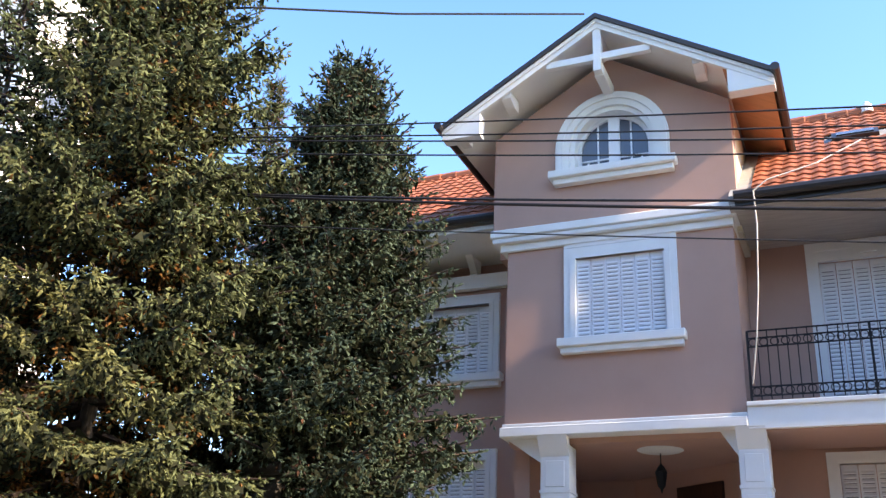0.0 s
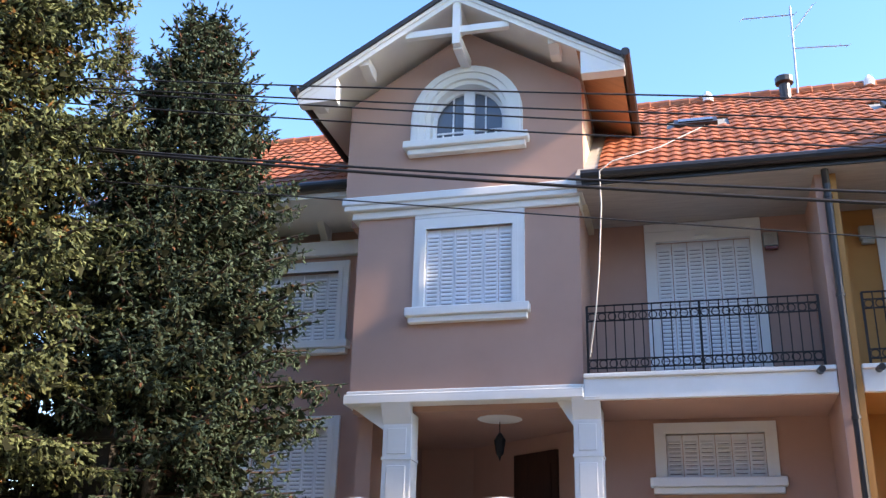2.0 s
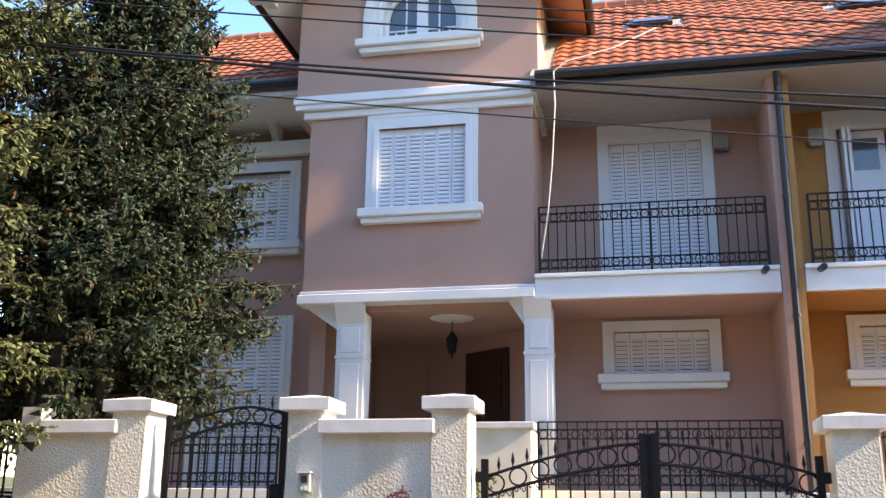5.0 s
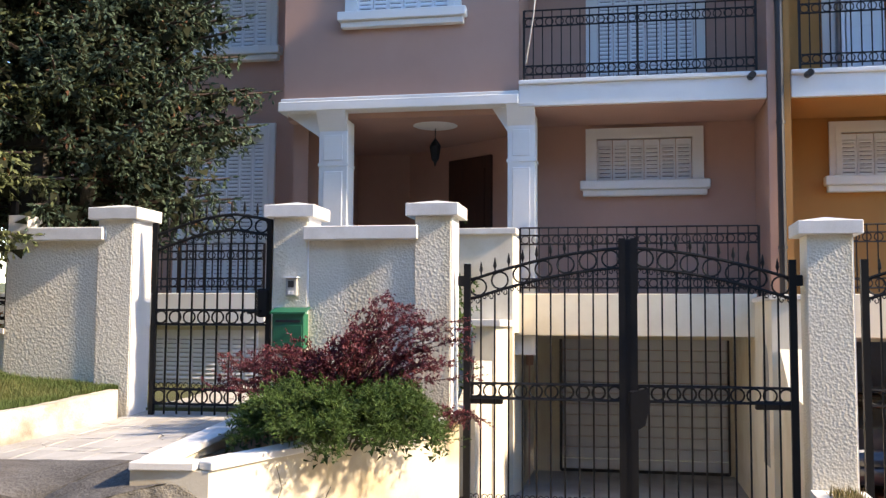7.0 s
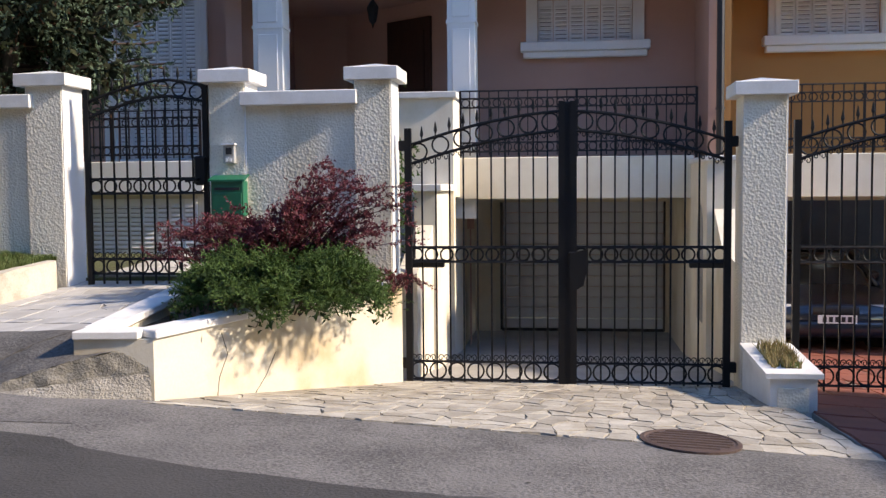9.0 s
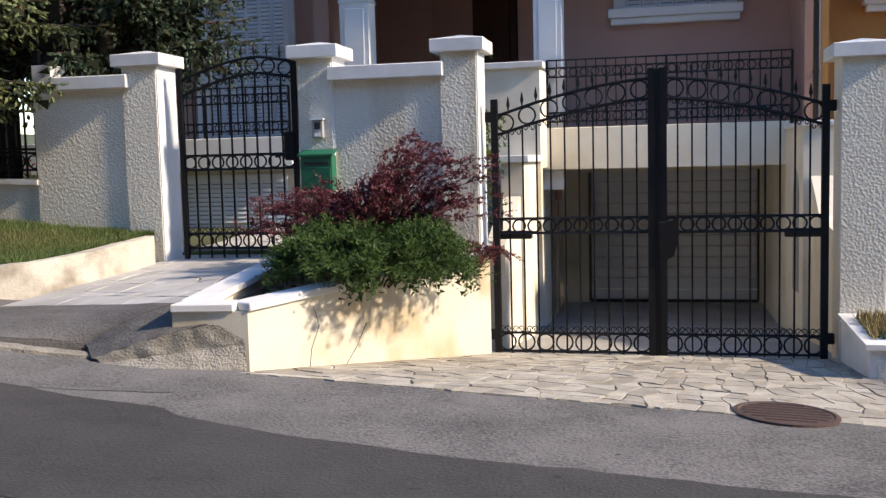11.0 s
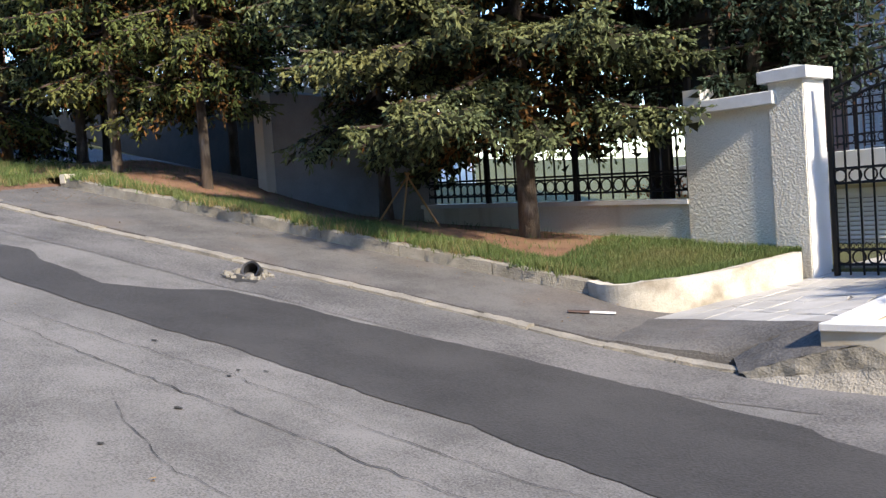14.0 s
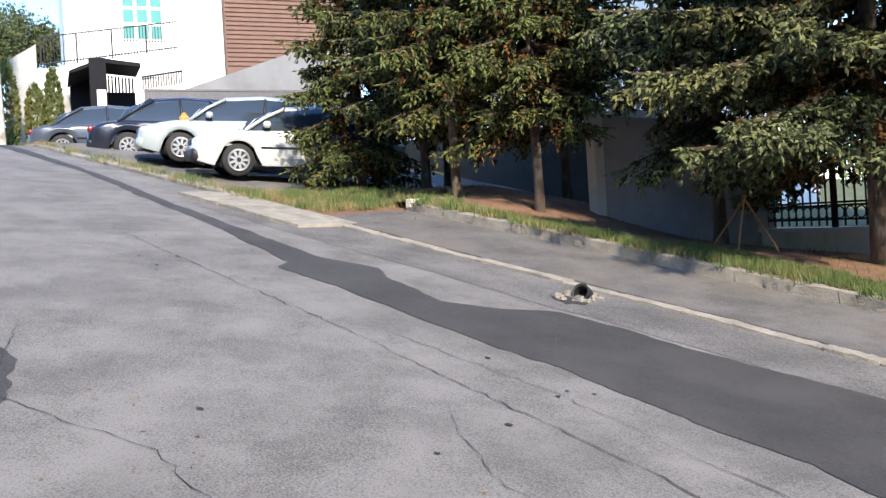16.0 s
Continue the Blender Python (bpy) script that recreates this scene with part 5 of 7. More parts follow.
# gable roof
roof = thing("gable_roof", "tiled gable roof with white barge boards", "roof", (AC, 13, G_PK), kind="structure")
for sgn in (-1, 1):
    e = AC + sgn * G_HALF
    def P(x, y, d):
        return (x, y, gable_z(x, d))
    yb = 16.8
    part("cover", prism([P(AC, YO - 0.12, -0.03), P(e, YO - 0.12, -0.03), P(e, YO - 0.12, 0.05), P(AC, YO - 0.12, 0.05)], (0, yb - YO, 0)), DARKMETAL, roof, "dark roof edging")
    # ochre on the outer right soffit paints light bounced off the tiles
    xs = AC if sgn < 0 else AX1
    part("soffit", prism([P(xs, YO, 0.055), P(e - sgn * 0.05, YO, 0.055), P(e - sgn * 0.05, YO, 0.09), P(xs, YO, 0.09)], (0, yb - YO - 0.1, 0)), WHITE if sgn < 0 else SOFFIT_BOUNCE, roof)
    if sgn > 0:
        part("soffit", prism([P(AC, YO, 0.055), P(xs, YO, 0.055), P(xs, YO, 0.09), P(AC, YO, 0.09)], (0, yb - YO - 0.1, 0)), WHITE, roof)
    part("barge_board", prism([P(AC, YO - 0.05, 0.052), P(e, YO - 0.05, 0.052), P(e, YO - 0.05, 0.20), P(AC, YO - 0.05, 0.20)], (0, 0.05, 0)), WHITE, roof)
    part("barge_moulding", prism([P(AC, YO - 0.08, 0.052), P(e, YO - 0.08, 0.052), P(e, YO - 0.08, 0.115), P(AC, YO - 0.08, 0.115)], (0, 0.03, 0)), WHITE, roof)
    foot = [(e, YO - 0.04, gable_z(e, 0.06)), (e, YO - 0.04, gable_z(e, 0.21)), (e - sgn * 0.62, YO - 0.04, gable_z(e, 0.21)), (e - sgn * 0.62, YO - 0.04, gable_z(e - sgn * 0.62, 0.21))]
    part("barge_foot", prism(foot, (0, 0.2, 0)), WHITE, roof)
    part("gutter", tube([(e + sgn * 0.03, YO - 0.2, gable_z(e, 0.02)), (e + sgn * 0.03, 15.0, gable_z(e, 0.02))], 0.065, sides=10), DARKMETAL, roof, "dark metal gutter")
    for f in (0.59, 0.90):
        if sgn > 0 and f > 0.6:
            continue
        x = AC + sgn * G_HALF * f
        part("rafter_end", prism([(x - 0.075, YO + 0.02, gable_z(x, 0.10)), (x - 0.075, YO + 0.02, gable_z(x, 0.23)), (x - 0.075, YO + 0.22, gable_z(x, 0.30)), (x - 0.075, YO + 0.42, gable_z(x, 0.30)), (x - 0.075, YO + 0.42, gable_z(x, 0.10))], (0.15, 0, 0)), WHITE, roof)
part("king_post", a_box(AC - 0.06, AC + 0.06, YO - 0.03, YO + 0.09, gable_z(AC, 0.95), gable_z(AC, 0.12)), WHITE, roof)
part("tie_beam", prism([(AC - 0.80, YO - 0.01, gable_z(AC, 0.64)), (AC - 0.80, YO - 0.01, gable_z(AC, 0.75)), (AC + 0.80, YO - 0.01, gable_z(AC, 0.75)), (AC + 0.80, YO - 0.01, gable_z(AC, 0.64))], (0, 0.09, 0)), WHITE, roof)
part("ridge_beam", a_box(AC - 0.07, AC + 0.07, YO + 0.09, YF, gable_z(AC, 0.98), gable_z(AC, 0.80)), WHITE, roof)

# main roof
EV_Y, EV_Z = 12.72, EYE + 0.482 * 12.72
RD_Y, RD_Z = 16.75, EYE + 0.5575 * 16.75
main = thing("main_roof", "steep roof of orange-red clay tiles", "roof", (0, 16.7, 8), kind="structure")


def slope_point(x, t, up=0.0):
    return Vector((x, EV_Y + (RD_Y - EV_Y) * t, EV_Z + (RD_Z - EV_Z) * t + up))


RX0, RX1 = -9.8, 9.8
GRX = AC + G_HALF
part("deck", prism([slope_point(-1.43, 0), slope_point(RX1, 0), slope_point(RX1, 1), slope_point(-1.43, 1)], (0, 0.02, -0.12)), CONCRETE, main)
part("deck", prism([slope_point(RX0, 0.16), slope_point(-5.02, 0.16), slope_point(-5.02, 1), slope_point(RX0, 1)], (0, 0.02, -0.12)), CONCRETE, main)
part("back_slope", prism([slope_point(RX0, 1), slope_point(RX1, 1), (RX1, 20.8, EV_Z), (RX0, 20.8, EV_Z)], (0, 0.02, -0.12)), TILES, main)
part("ridge", tube([slope_point(RX0, 1, 0.02), slope_point(RX1, 1, 0.02)], 0.10, sides=8), TILE, main)
part("gutter", tube([(BX1 + 0.08, EV_Y - 0.06, EV_Z - 0.03), (9.8, EV_Y - 0.06, EV_Z - 0.03)], 0.075, sides=10), DARKMETAL, main, "dark brown gutter")
part("fascia", a_box(BX1 + 0.08, 9.8, EV_Y, EV_Y + 0.03, EV_Z - 0.16, EV_Z - 0.01), DARKMETAL, main)
part("soffit", a_box(BX1 + 0.002, 9.8, EV_Y + 0.031, YR + 0.1, EV_Z - 0.17, EV_Z - 0.12), SOFFIT, main, "grey-beige boarded soffit")
lz = slope_point(0, 0.16)
part("gutter", tube([(RX0, lz.y - 0.06, lz.z - 0.03), (AX0 - 0.02, lz.y - 0.06, lz.z - 0.03)], 0.075, sides=10), DARKMETAL, main, "dark brown gutter")
part("soffit", a_box(RX0, AX0 - 0.01, lz.y + 0.03, YR + 0.72, lz.z - 0.2, lz.z - 0.12), WHITE, main)
# party wall with its pipe
structure("party_wall", a_box(PX - 0.14, PX, 12.98, YR + 0.2, -1.0, EV_Z - 0.17), MAUVE, "mauve end of the dividing wall", "wall")
structure("party_wall_ochre", a_box(PX + 0.002, PX + 0.14, 12.98, YR + 0.2, -1.0, EV_Z - 0.17), OCHRE, "ochre end of the dividing wall", "wall")
pipe = thing("downpipe", "dark brown rain pipe on the dividing wall", "downpipe", (PX, 12.9, 0))
part("tube", tube([(PX - 0.02, 12.80, EV_Z - 0.08), (PX, 12.92, EV_Z - 0.35), (PX, 12.92, 0.2)], 0.05, sides=10), DARKMETAL, pipe)
for z in (2.6, 4.2, 5.8, 7.2):
    part("clip", lathe([(0.06, -0.02), (0.06, 0.02)], at=(PX, 12.92, z), sides=10), DARKMETAL, pipe)
structure("house_back", a_box(-9.5, 9.5, 20.4, 20.7, -1, EV_Z), MAUVE, "plain back wall", "wall")
structure("house_end", a_box(-9.5, -9.2, YR + 0.5, 20.4, 0, EV_Z), MAUVE, "plain end wall", "wall")
structure("house_end_ochre", a_box(9.2, 9.5, YR + 0.3, 20.4, -1, EV_Z), OCHRE, "plain end wall", "wall")
# bay of the ochre house, mostly out of view
structure("neighbour_bay", a_box(2 * PX - BX1, 2 * PX - BX0, YF, YR + 0.3, SOF, zc), OCHRE, "ochre plaster bay of the next house", "wall")
structure("neighbour_gable_side", a_box(2 * PX - AX1, 2 * PX - AX0, YF, 16.5, zc, gable_z(AX1, 0.28)), OCHRE, "ochre plaster gable room of the next house", "wall")
nr = thing("neighbour_gable_roof", "dark edge of the next gable roof", "roof", (2 * PX - AC, 13, G_PK), kind="structure")
for sgn in (-1, 1):
    e = 2 * PX - AC + sgn * G_HALF
    c = 2 * PX - AC
    part("cover", prism([(c, YO - 0.12, G_PK + .03), (e, YO - 0.12, G_EV + .03), (e, YO - 0.12, G_EV - .05), (c, YO - 0.12, G_PK - .05)], (0, 4.4, 0)), DARKMETAL, nr)
    part("soffit", prism([(c, YO, G_PK - .055), (e, YO, G_EV - .055), (e, YO, G_EV - .10), (c, YO, G_PK - .10)], (0, 4.3, 0)), SOFFIT_BOUNCE, nr)
    part("gutter", tube([(e + sgn * 0.03, YO - 0.2, G_EV), (e + sgn * 0.03, 15.0, G_EV)], 0.065, sides=10), DARKMETAL, nr)


# ---- plants ----
def tri_mesh(name, tri, mat):
    """A mesh of separate small triangles, from an array (n, 3, 3)."""
    n = len(tri)
    me = bpy.data.meshes.new(name)
    me.vertices.add(3 * n)
    me.vertices.foreach_set("co", np.ascontiguousarray(tri, dtype=np.float32).ravel())
    me.loops.add(3 * n)
    me.loops.foreach_set("vertex_index", np.arange(3 * n, dtype=np.int32))
    me.polygons.add(n)
    me.polygons.foreach_set("loop_start", np.arange(0, 3 * n, 3, dtype=np.int32))
    me.update(calc_edges=True)
    me.materials.append(mat)
    return me


def unit(a):
    return a / np.maximum(np.linalg.norm(a, axis=-1, keepdims=True), 1e-9)


def needles(origin, way, length, rng, per, size, width, lean=0.75, flat=0.0):
    """Needle triangles round twigs that start at origin and run along way."""
    n = len(origin)
    o = np.repeat(origin, per, 0)
    d = np.repeat(unit(way), per, 0)
    l = np.repeat(length, per)
    t = rng.uniform(0, 1, n * per)
    side = unit(np.cross(d, rng.normal(size=(n * per, 3)) + np.array([0, 0, 3.0 * flat])))
    if flat:
        side[:, 2] *= 1 - 0.7 * flat
        side = unit(side)
    sz = size * rng.uniform(0.7, 1.25, n * per) * (1.05 - 0.35 * t)
    base = o + d * (l * t)[:, None]
    tipv = unit(side + d * lean)
    across = unit(np.cross(tipv, rng.normal(size=(n * per, 3)))) * (width / 2)
    return np.stack([base - across, base + across, base + tipv * sz[:, None]], 1)


def cores(origin, way, length, rng, thick):
    """A stubby three-sided spindle along each twig, under its needles."""
    d = unit(way)
    u = unit(np.cross(d, rng.normal(size=d.shape)))
    v = np.cross(d, u)
    r = (thick * rng.uniform(0.75, 1.2, len(d)))[:, None]
    tip = origin + d * length[:, None]
    mid = origin + d * (length * 0.58)[:, None]
    c = [mid + (u * math.cos(k * math.tau / 3) + v * math.sin(k * math.tau / 3)) * r for k in range(3)]
    return np.concatenate([np.stack([c[k], q, c[(k + 1) % 3]], 1) for k in range(3) for q in (tip, origin)])


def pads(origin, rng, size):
    """Broad random triangles that fill a plant's inside with painted shade."""
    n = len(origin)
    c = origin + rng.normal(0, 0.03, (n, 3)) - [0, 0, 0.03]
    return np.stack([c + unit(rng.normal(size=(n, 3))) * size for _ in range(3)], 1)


def conifer_twigs(height, first, radius, rng, spread_=(0.68, 1.12), whorl=0.34, per_whorl=7, droop=0.25, side_step=0.13, shape=0.85, finger=0.17, lift=0.35, tip_up=0.25, hang=0.45, gap=0.085, curtain=0.5, lean=(0, 0)):
    """Twigs of a conifer that stands at the origin: origins, ways, lengths, how far out they sit (0 to 1), and the limbs."""
    O, D, L, T, limbs = [], [], [], [], []
    z = first
    while z < height - 0.15:
        f = (z - first) / (height - first)
        turn0 = rng.uniform(0, math.tau)
        for k in range(per_whorl):
            a = turn0 + math.tau * (k + rng.uniform(-0.3, 0.3)) / per_whorl
            lb = radius * (1 - f) ** shape * rng.uniform(*spread_) + 0.12
            if f < 0.08:
                lb *= rng.uniform(0.6, 0.95)
            el = lift * f * 2 - droop * (1 - f) + rng.uniform(-0.12, 0.12)
            h = np.array([math.cos(a), math.sin(a), 0])
            zz = z + rng.uniform(-0.3, 0.3) * whorl
            n = max(4, int(lb / 0.16))
            ts = np.linspace(0, 1, n)
            pts = np.outer(ts * lb * math.cos(el), h) + np.array([0, 0, zz])
            pts[:, 2] += ts * lb * math.sin(el) - droop * 0.45 * lb * ts ** 2 * (1 - f) + tip_up * 0.5 * lb * ts ** 3
            pts += rng.normal(0, 0.012, pts.shape)
            limbs.append((pts, 0.012 + 0.012 * lb))
            out = unit(np.gradient(pts, axis=0))
            latd = np.array([-math.sin(a), math.cos(a), 0])
            m = max(3, int(lb / side_step))
            for i in range(m):
                t = 0.18 + 0.82 * (i + rng.uniform(0, 1)) / m
                p = np.array([np.interp(t, ts, pts[:, c]) for c in range(3)])
                o = out[min(int(t * (n - 1)), n - 1)]
                for s in (-1, 1):
                    ln = (0.42 * lb * (1 - t) + 0.16) * rng.uniform(0.6, 1.15)
                    ln = min(ln, 0.75)
                    w = unit(o * rng.uniform(0.55, 1.0) + s * latd * rng.uniform(0.6, 1.0) + np.array([0, 0, rng.uniform(-hang, 0.12)]))
                    kk = max(1, int(ln / gap))
                    for j in range(kk):
                        q = p + w * ln * (j / kk) + np.array([0, 0, -0.10 * (j / kk) ** 2 * ln])
                        for s2 in (-1, 1):
                            ww = unit(w + s2 * 0.8 * np.cross(w, [0, 0, 1]) * rng.uniform(0.4, 1.1) + np.array([0, 0, rng.uniform(-0.45, 0.55)]))
                            O.append(q), D.append(ww), L.append(finger * rng.uniform(0.65, 1.2)), T.append(t)
                        if rng.uniform() < curtain:
                            for c in range(2):
                                ww = unit(w * 0.4 + rng.normal(0, 0.45, 3) + np.array([0, 0, -0.75]))
                                O.append(q - np.array([0, 0, finger * (0.25 + 0.8 * c)])), D.append(ww), L.append(finger * rng.uniform(0.7, 1.1)), T.append(t * 0.95)
            O.append(pts[-1]), D.append(out[-1]), L.append(finger * 1.2), T.append(1.0)
        z += whorl * rng.uniform(0.8, 1.2) * (1 - 0.35 * f)
    for k in range(10):
        O.append(np.array([0, 0, height - 0.12 * k])), D.append(np.array([rng.uniform(-.5, .5), rng.uniform(-.5, .5), 0.8])), L.append(0.2), T.append(1.0)
    return np.array(O), np.array(D), np.array(L), np.array(T), limbs


def limb_mesh(limbs, mat, every=1):
    bm = bmesh.new()
    for pts, r in limbs[::every]:
        step = max(1, len(pts) // 5)
        q = list(pts[::step]) + [pts[-1]]
        tube(q, [r * (1 - 0.8 * i / (len(q) - 1)) for i in range(len(q))], bm, 4)
    return mesh_of("branchwork", bm, mat)


def trunk_mesh(h, r0, low, seed, bend=0.05):
    rnd = random.Random(seed)
    pts, rad = [], []
    for i in range(15):
        t = i / 14
        pts.append((bend * math.sin(t * 5 + seed) * t, bend * math.cos(t * 4 + seed) * t, low + (h - low) * t))
        rad.append(r0 * (1 - 0.93 * t) * (1.25 if i == 0 else 1))
    bm = tube(pts, rad, sides=12)
    for v in bm.verts:
        if v.co.z < h * 0.6:
            v.co += Vector((rnd.uniform(-1, 1), rnd.uniform(-1, 1), 0)) * r0 * 0.05
    return mesh_of("trunk", bm, BARK, True)


def tree_meshes(seed, height, first, radius, r0, live, dead, per=16, size=0.040, width=0.0085, inner=0.42, flat=0.0, lean=0.75, dead_share=0.0, thick=0.018, sparse=99.0, **kw):
    rng = np.random.default_rng(seed)
    O, D, L, T, limbs = conifer_twigs(height, first, radius, rng, **kw)
    keep = (O[:, 2] < sparse) | (rng.uniform(0, 1, len(T)) < 0.35)
    O, D, L, T = O[keep], D[keep], L[keep], T[keep]
    brown = (T < inner * rng.uniform(0.6, 1.2, len(T))) | (rng.uniform(0, 1, len(T)) < dead_share)
    out = [("trunk", trunk_mesh(height, r0, -0.3, seed)), ("branchwork", limb_mesh(limbs, TWIG))]
    def foliage(k, n):
        return np.concatenate([needles(O[k], D[k], L[k], rng, n, size, width, lean, flat), cores(O[k], D[k], L[k], rng, thick)])

    out.append(("crown", tri_mesh("crown", foliage(~brown, per), live)))
    # near-black triangles paint the gloom between the boughs
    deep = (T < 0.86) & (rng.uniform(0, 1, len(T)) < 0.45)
    out.append(("shade_crown", tri_mesh("shade_crown", pads(O[deep], rng, 0.085), SHADE_FILL)))
    if brown.any():
        out.append(("dry_crown", tri_mesh("dry_crown", foliage(brown, 3), dead)))
    return out


def tree(name, label, meshes, at, turn=0.0, scale=1.0, group=""):
    t = thing(name, label, "tree", at, group)
    for n, me in meshes:
        ob = new(n, me)
        ob.matrix_basis = Matrix.Translation(at) @ pose(0, 0, 0, 0, 0, turn) @ Matrix.Scale(scale, 4)
        under(ob, t)
    return t


def soil_z(x, y):
    s, w = street(x, y)
    w_end = (WALL_Y - KY - s * DY) / -DX
    return verge_point(s, min(max((w - PAVE_W - 0.1) / max(w_end - PAVE_W - 0.1, 0.5), 0), 1)).z


big = tree_meshes(11, 12.8, 1.75, 3.0, 0.115, SPRUCE, SPRUCE_BROWN, per=5, size=0.033, width=0.010, lean=0.7, whorl=0.48, per_whorl=11, droop=0.26, inner=0.33, dead_share=0.01, side_step=0.135, finger=0.100, thick=0.019, hang=0.55, gap=0.094, curtain=0.7, tip_up=0.32, sparse=9.6)
tree("spruce_tree", "large spruce with blue-green tips and brown inner twigs", big, (-8.20, 8.55, soil_z(-8.2, 8.55)), 20)
fir = dict(per=3, size=0.036, width=0.012, lean=0.7, whorl=0.45, droop=0.36, inner=0.33, side_step=0.15, finger=0.115, thick=0.020, hang=1.0, gap=0.110, curtain=0.7, sparse=5.6)
row = tree_meshes(23, 9.5, 1.75, 1.75, 0.085, FIR, SPRUCE_BROWN, per_whorl=9, dead_share=0.05, **fir)
low = tree_meshes(27, 8.0, 0.55, 1.6, 0.09, FIR, SPRUCE_BROWN, per_whorl=10, dead_share=0.03, **fir)
row_b = tree_meshes(29, 10.5, 1.7, 2.0, 0.095, SPRUCE, SPRUCE_BROWN, per_whorl=10, dead_share=0.03, **fir)
for x, y, ms, turn, sc in ((-10.7, 8.35, row_b, 10, 1.0), (-12.75, 6.75, row, 60, 0.95), (-13.95, 5.95, row, 200, 1.0), (-16.1, 6.3, row_b, 130, 0.95), (-17.3, 5.5, low, 300, 1.0), (-15.2, 8.6, row, 250, 1.1), (-18.2, 7.6, row, 30, 1.0)):
    z = soil_z(x, y) if x > -12.5 else road_z(x, y) + 0.18
    tree("fir_tree", "slender fir with yellowing branches in a roadside row", ms, (x, y, z - 0.03), turn, sc, "roadside firs")
cyp = tree_meshes(41, 8.6, 1.85, 2.3, 0.16, CYPRESS, CYPRESS_BROWN, per=4, size=0.040, width=0.013, whorl=0.37, per_whorl=12, droop=0.05, inner=0.10, flat=0.6, lean=1.3, dead_share=0.04,
                  side_step=0.155, finger=0.092, shape=0.60, lift=0.36, tip_up=0.1, thick=0.019, hang=0.9, gap=0.105, curtain=0.6, spread_=(0.84, 1.06))
tree("cypress_tree", "dense dark green cypress with drooping sprays", cyp, (-6.42, 10.75, 1.15), 0)
thin = tree_meshes(53, 13.0, 3.5, 1.6, 0.10, FIR, SPRUCE_BROWN, per=9, size=0.04, width=0.009, whorl=0.5, per_whorl=6, droop=0.1, inner=0.3, dead_share=0.25, side_step=0.24, thick=0.010, curtain=0.3)
tree("larch_tree", "thin yellowing conifer behind the garden", thin, (-11.95, 16.5, 1.3), 0)


def shrub_stems(center, n, rng, reach, height, droop):
    stems = []
    for _ in range(n):
        a = rng.uniform(0, math.tau)
        r = reach * rng.uniform(0.35, 1.0)
        h = height * rng.uniform(0.55, 1.0) * (1 - 0.35 * r / reach)
        ts = np.linspace(0, 1, 9)
        p = np.stack([center[0] + math.cos(a) * r * ts ** 1.1, center[1] + 0.55 * math.sin(a) * r * ts ** 1.1, center[2] + h * (np.sin(ts * math.pi * droop) / math.sin(min(droop, 0.5) * math.pi))], 1)
        stems.append(p + rng.normal(0, 0.008, p.shape))
    return stems


# barberry with arching stems and small leaves
rng = np.random.default_rng(5)
bb = thing("barberry_bush", "purple-red barberry bush with arching stems", "bush", (-2.72, 8.6, 0.6))
stems = shrub_stems((-2.56, 8.5, 0.6), 115, rng, 1.30, 1.5, 0.52)
for p in stems:
    if p[-1, 0] < -2.5:
        p[:, 2] = 0.6 + (p[:, 2] - 0.6) * 0.70
bm = bmesh.new()
O, D, L = [], [], []
for p in stems:
    tube(p, [0.007 - 0.0006 * i for i in range(9)], bm, 4)
    g = unit(np.gradient(p, axis=0))
    for i in range(2, 9):
        for _ in range(5):
            O.append(p[i] - g[i] * rng.uniform(0, 0.12)), D.append(unit(g[i] + rng.normal(0, 0.5, 3))), L.append(rng.uniform(0.05, 0.16))
part("stemwork", bm, TWIG, bb)
ob = new("foliage", tri_mesh("foliage", needles(np.array(O), np.array(D), np.array(L), rng, 14, 0.029, 0.014, 0.6), BARBERRY))
under(ob, bb)
bb2 = thing("barberry_shoot", "low purple barberry shoots hanging over the wall", "bush", (-1.6, 8.9, 0.65))
stems = shrub_stems((-1.62, 8.95, 0.62), 16, rng, 0.42, 0.3, 0.8)
bm = bmesh.new()
O, D, L = [], [], []
for p in stems:
    tube(p, 0.005, bm, 4)
    g = unit(np.gradient(p, axis=0))
    for i in range(2, 9):
        O.append(p[i]), D.append(g[i]), L.append(0.08)
tagged(part("stemwork", bm, TWIG, bb2), kind="stuff")
under(new("foliage", tri_mesh("foliage", needles(np.array(O), np.array(D), np.array(L), rng, 12, 0.03, 0.016, 0.6), BARBERRY)), bb2)

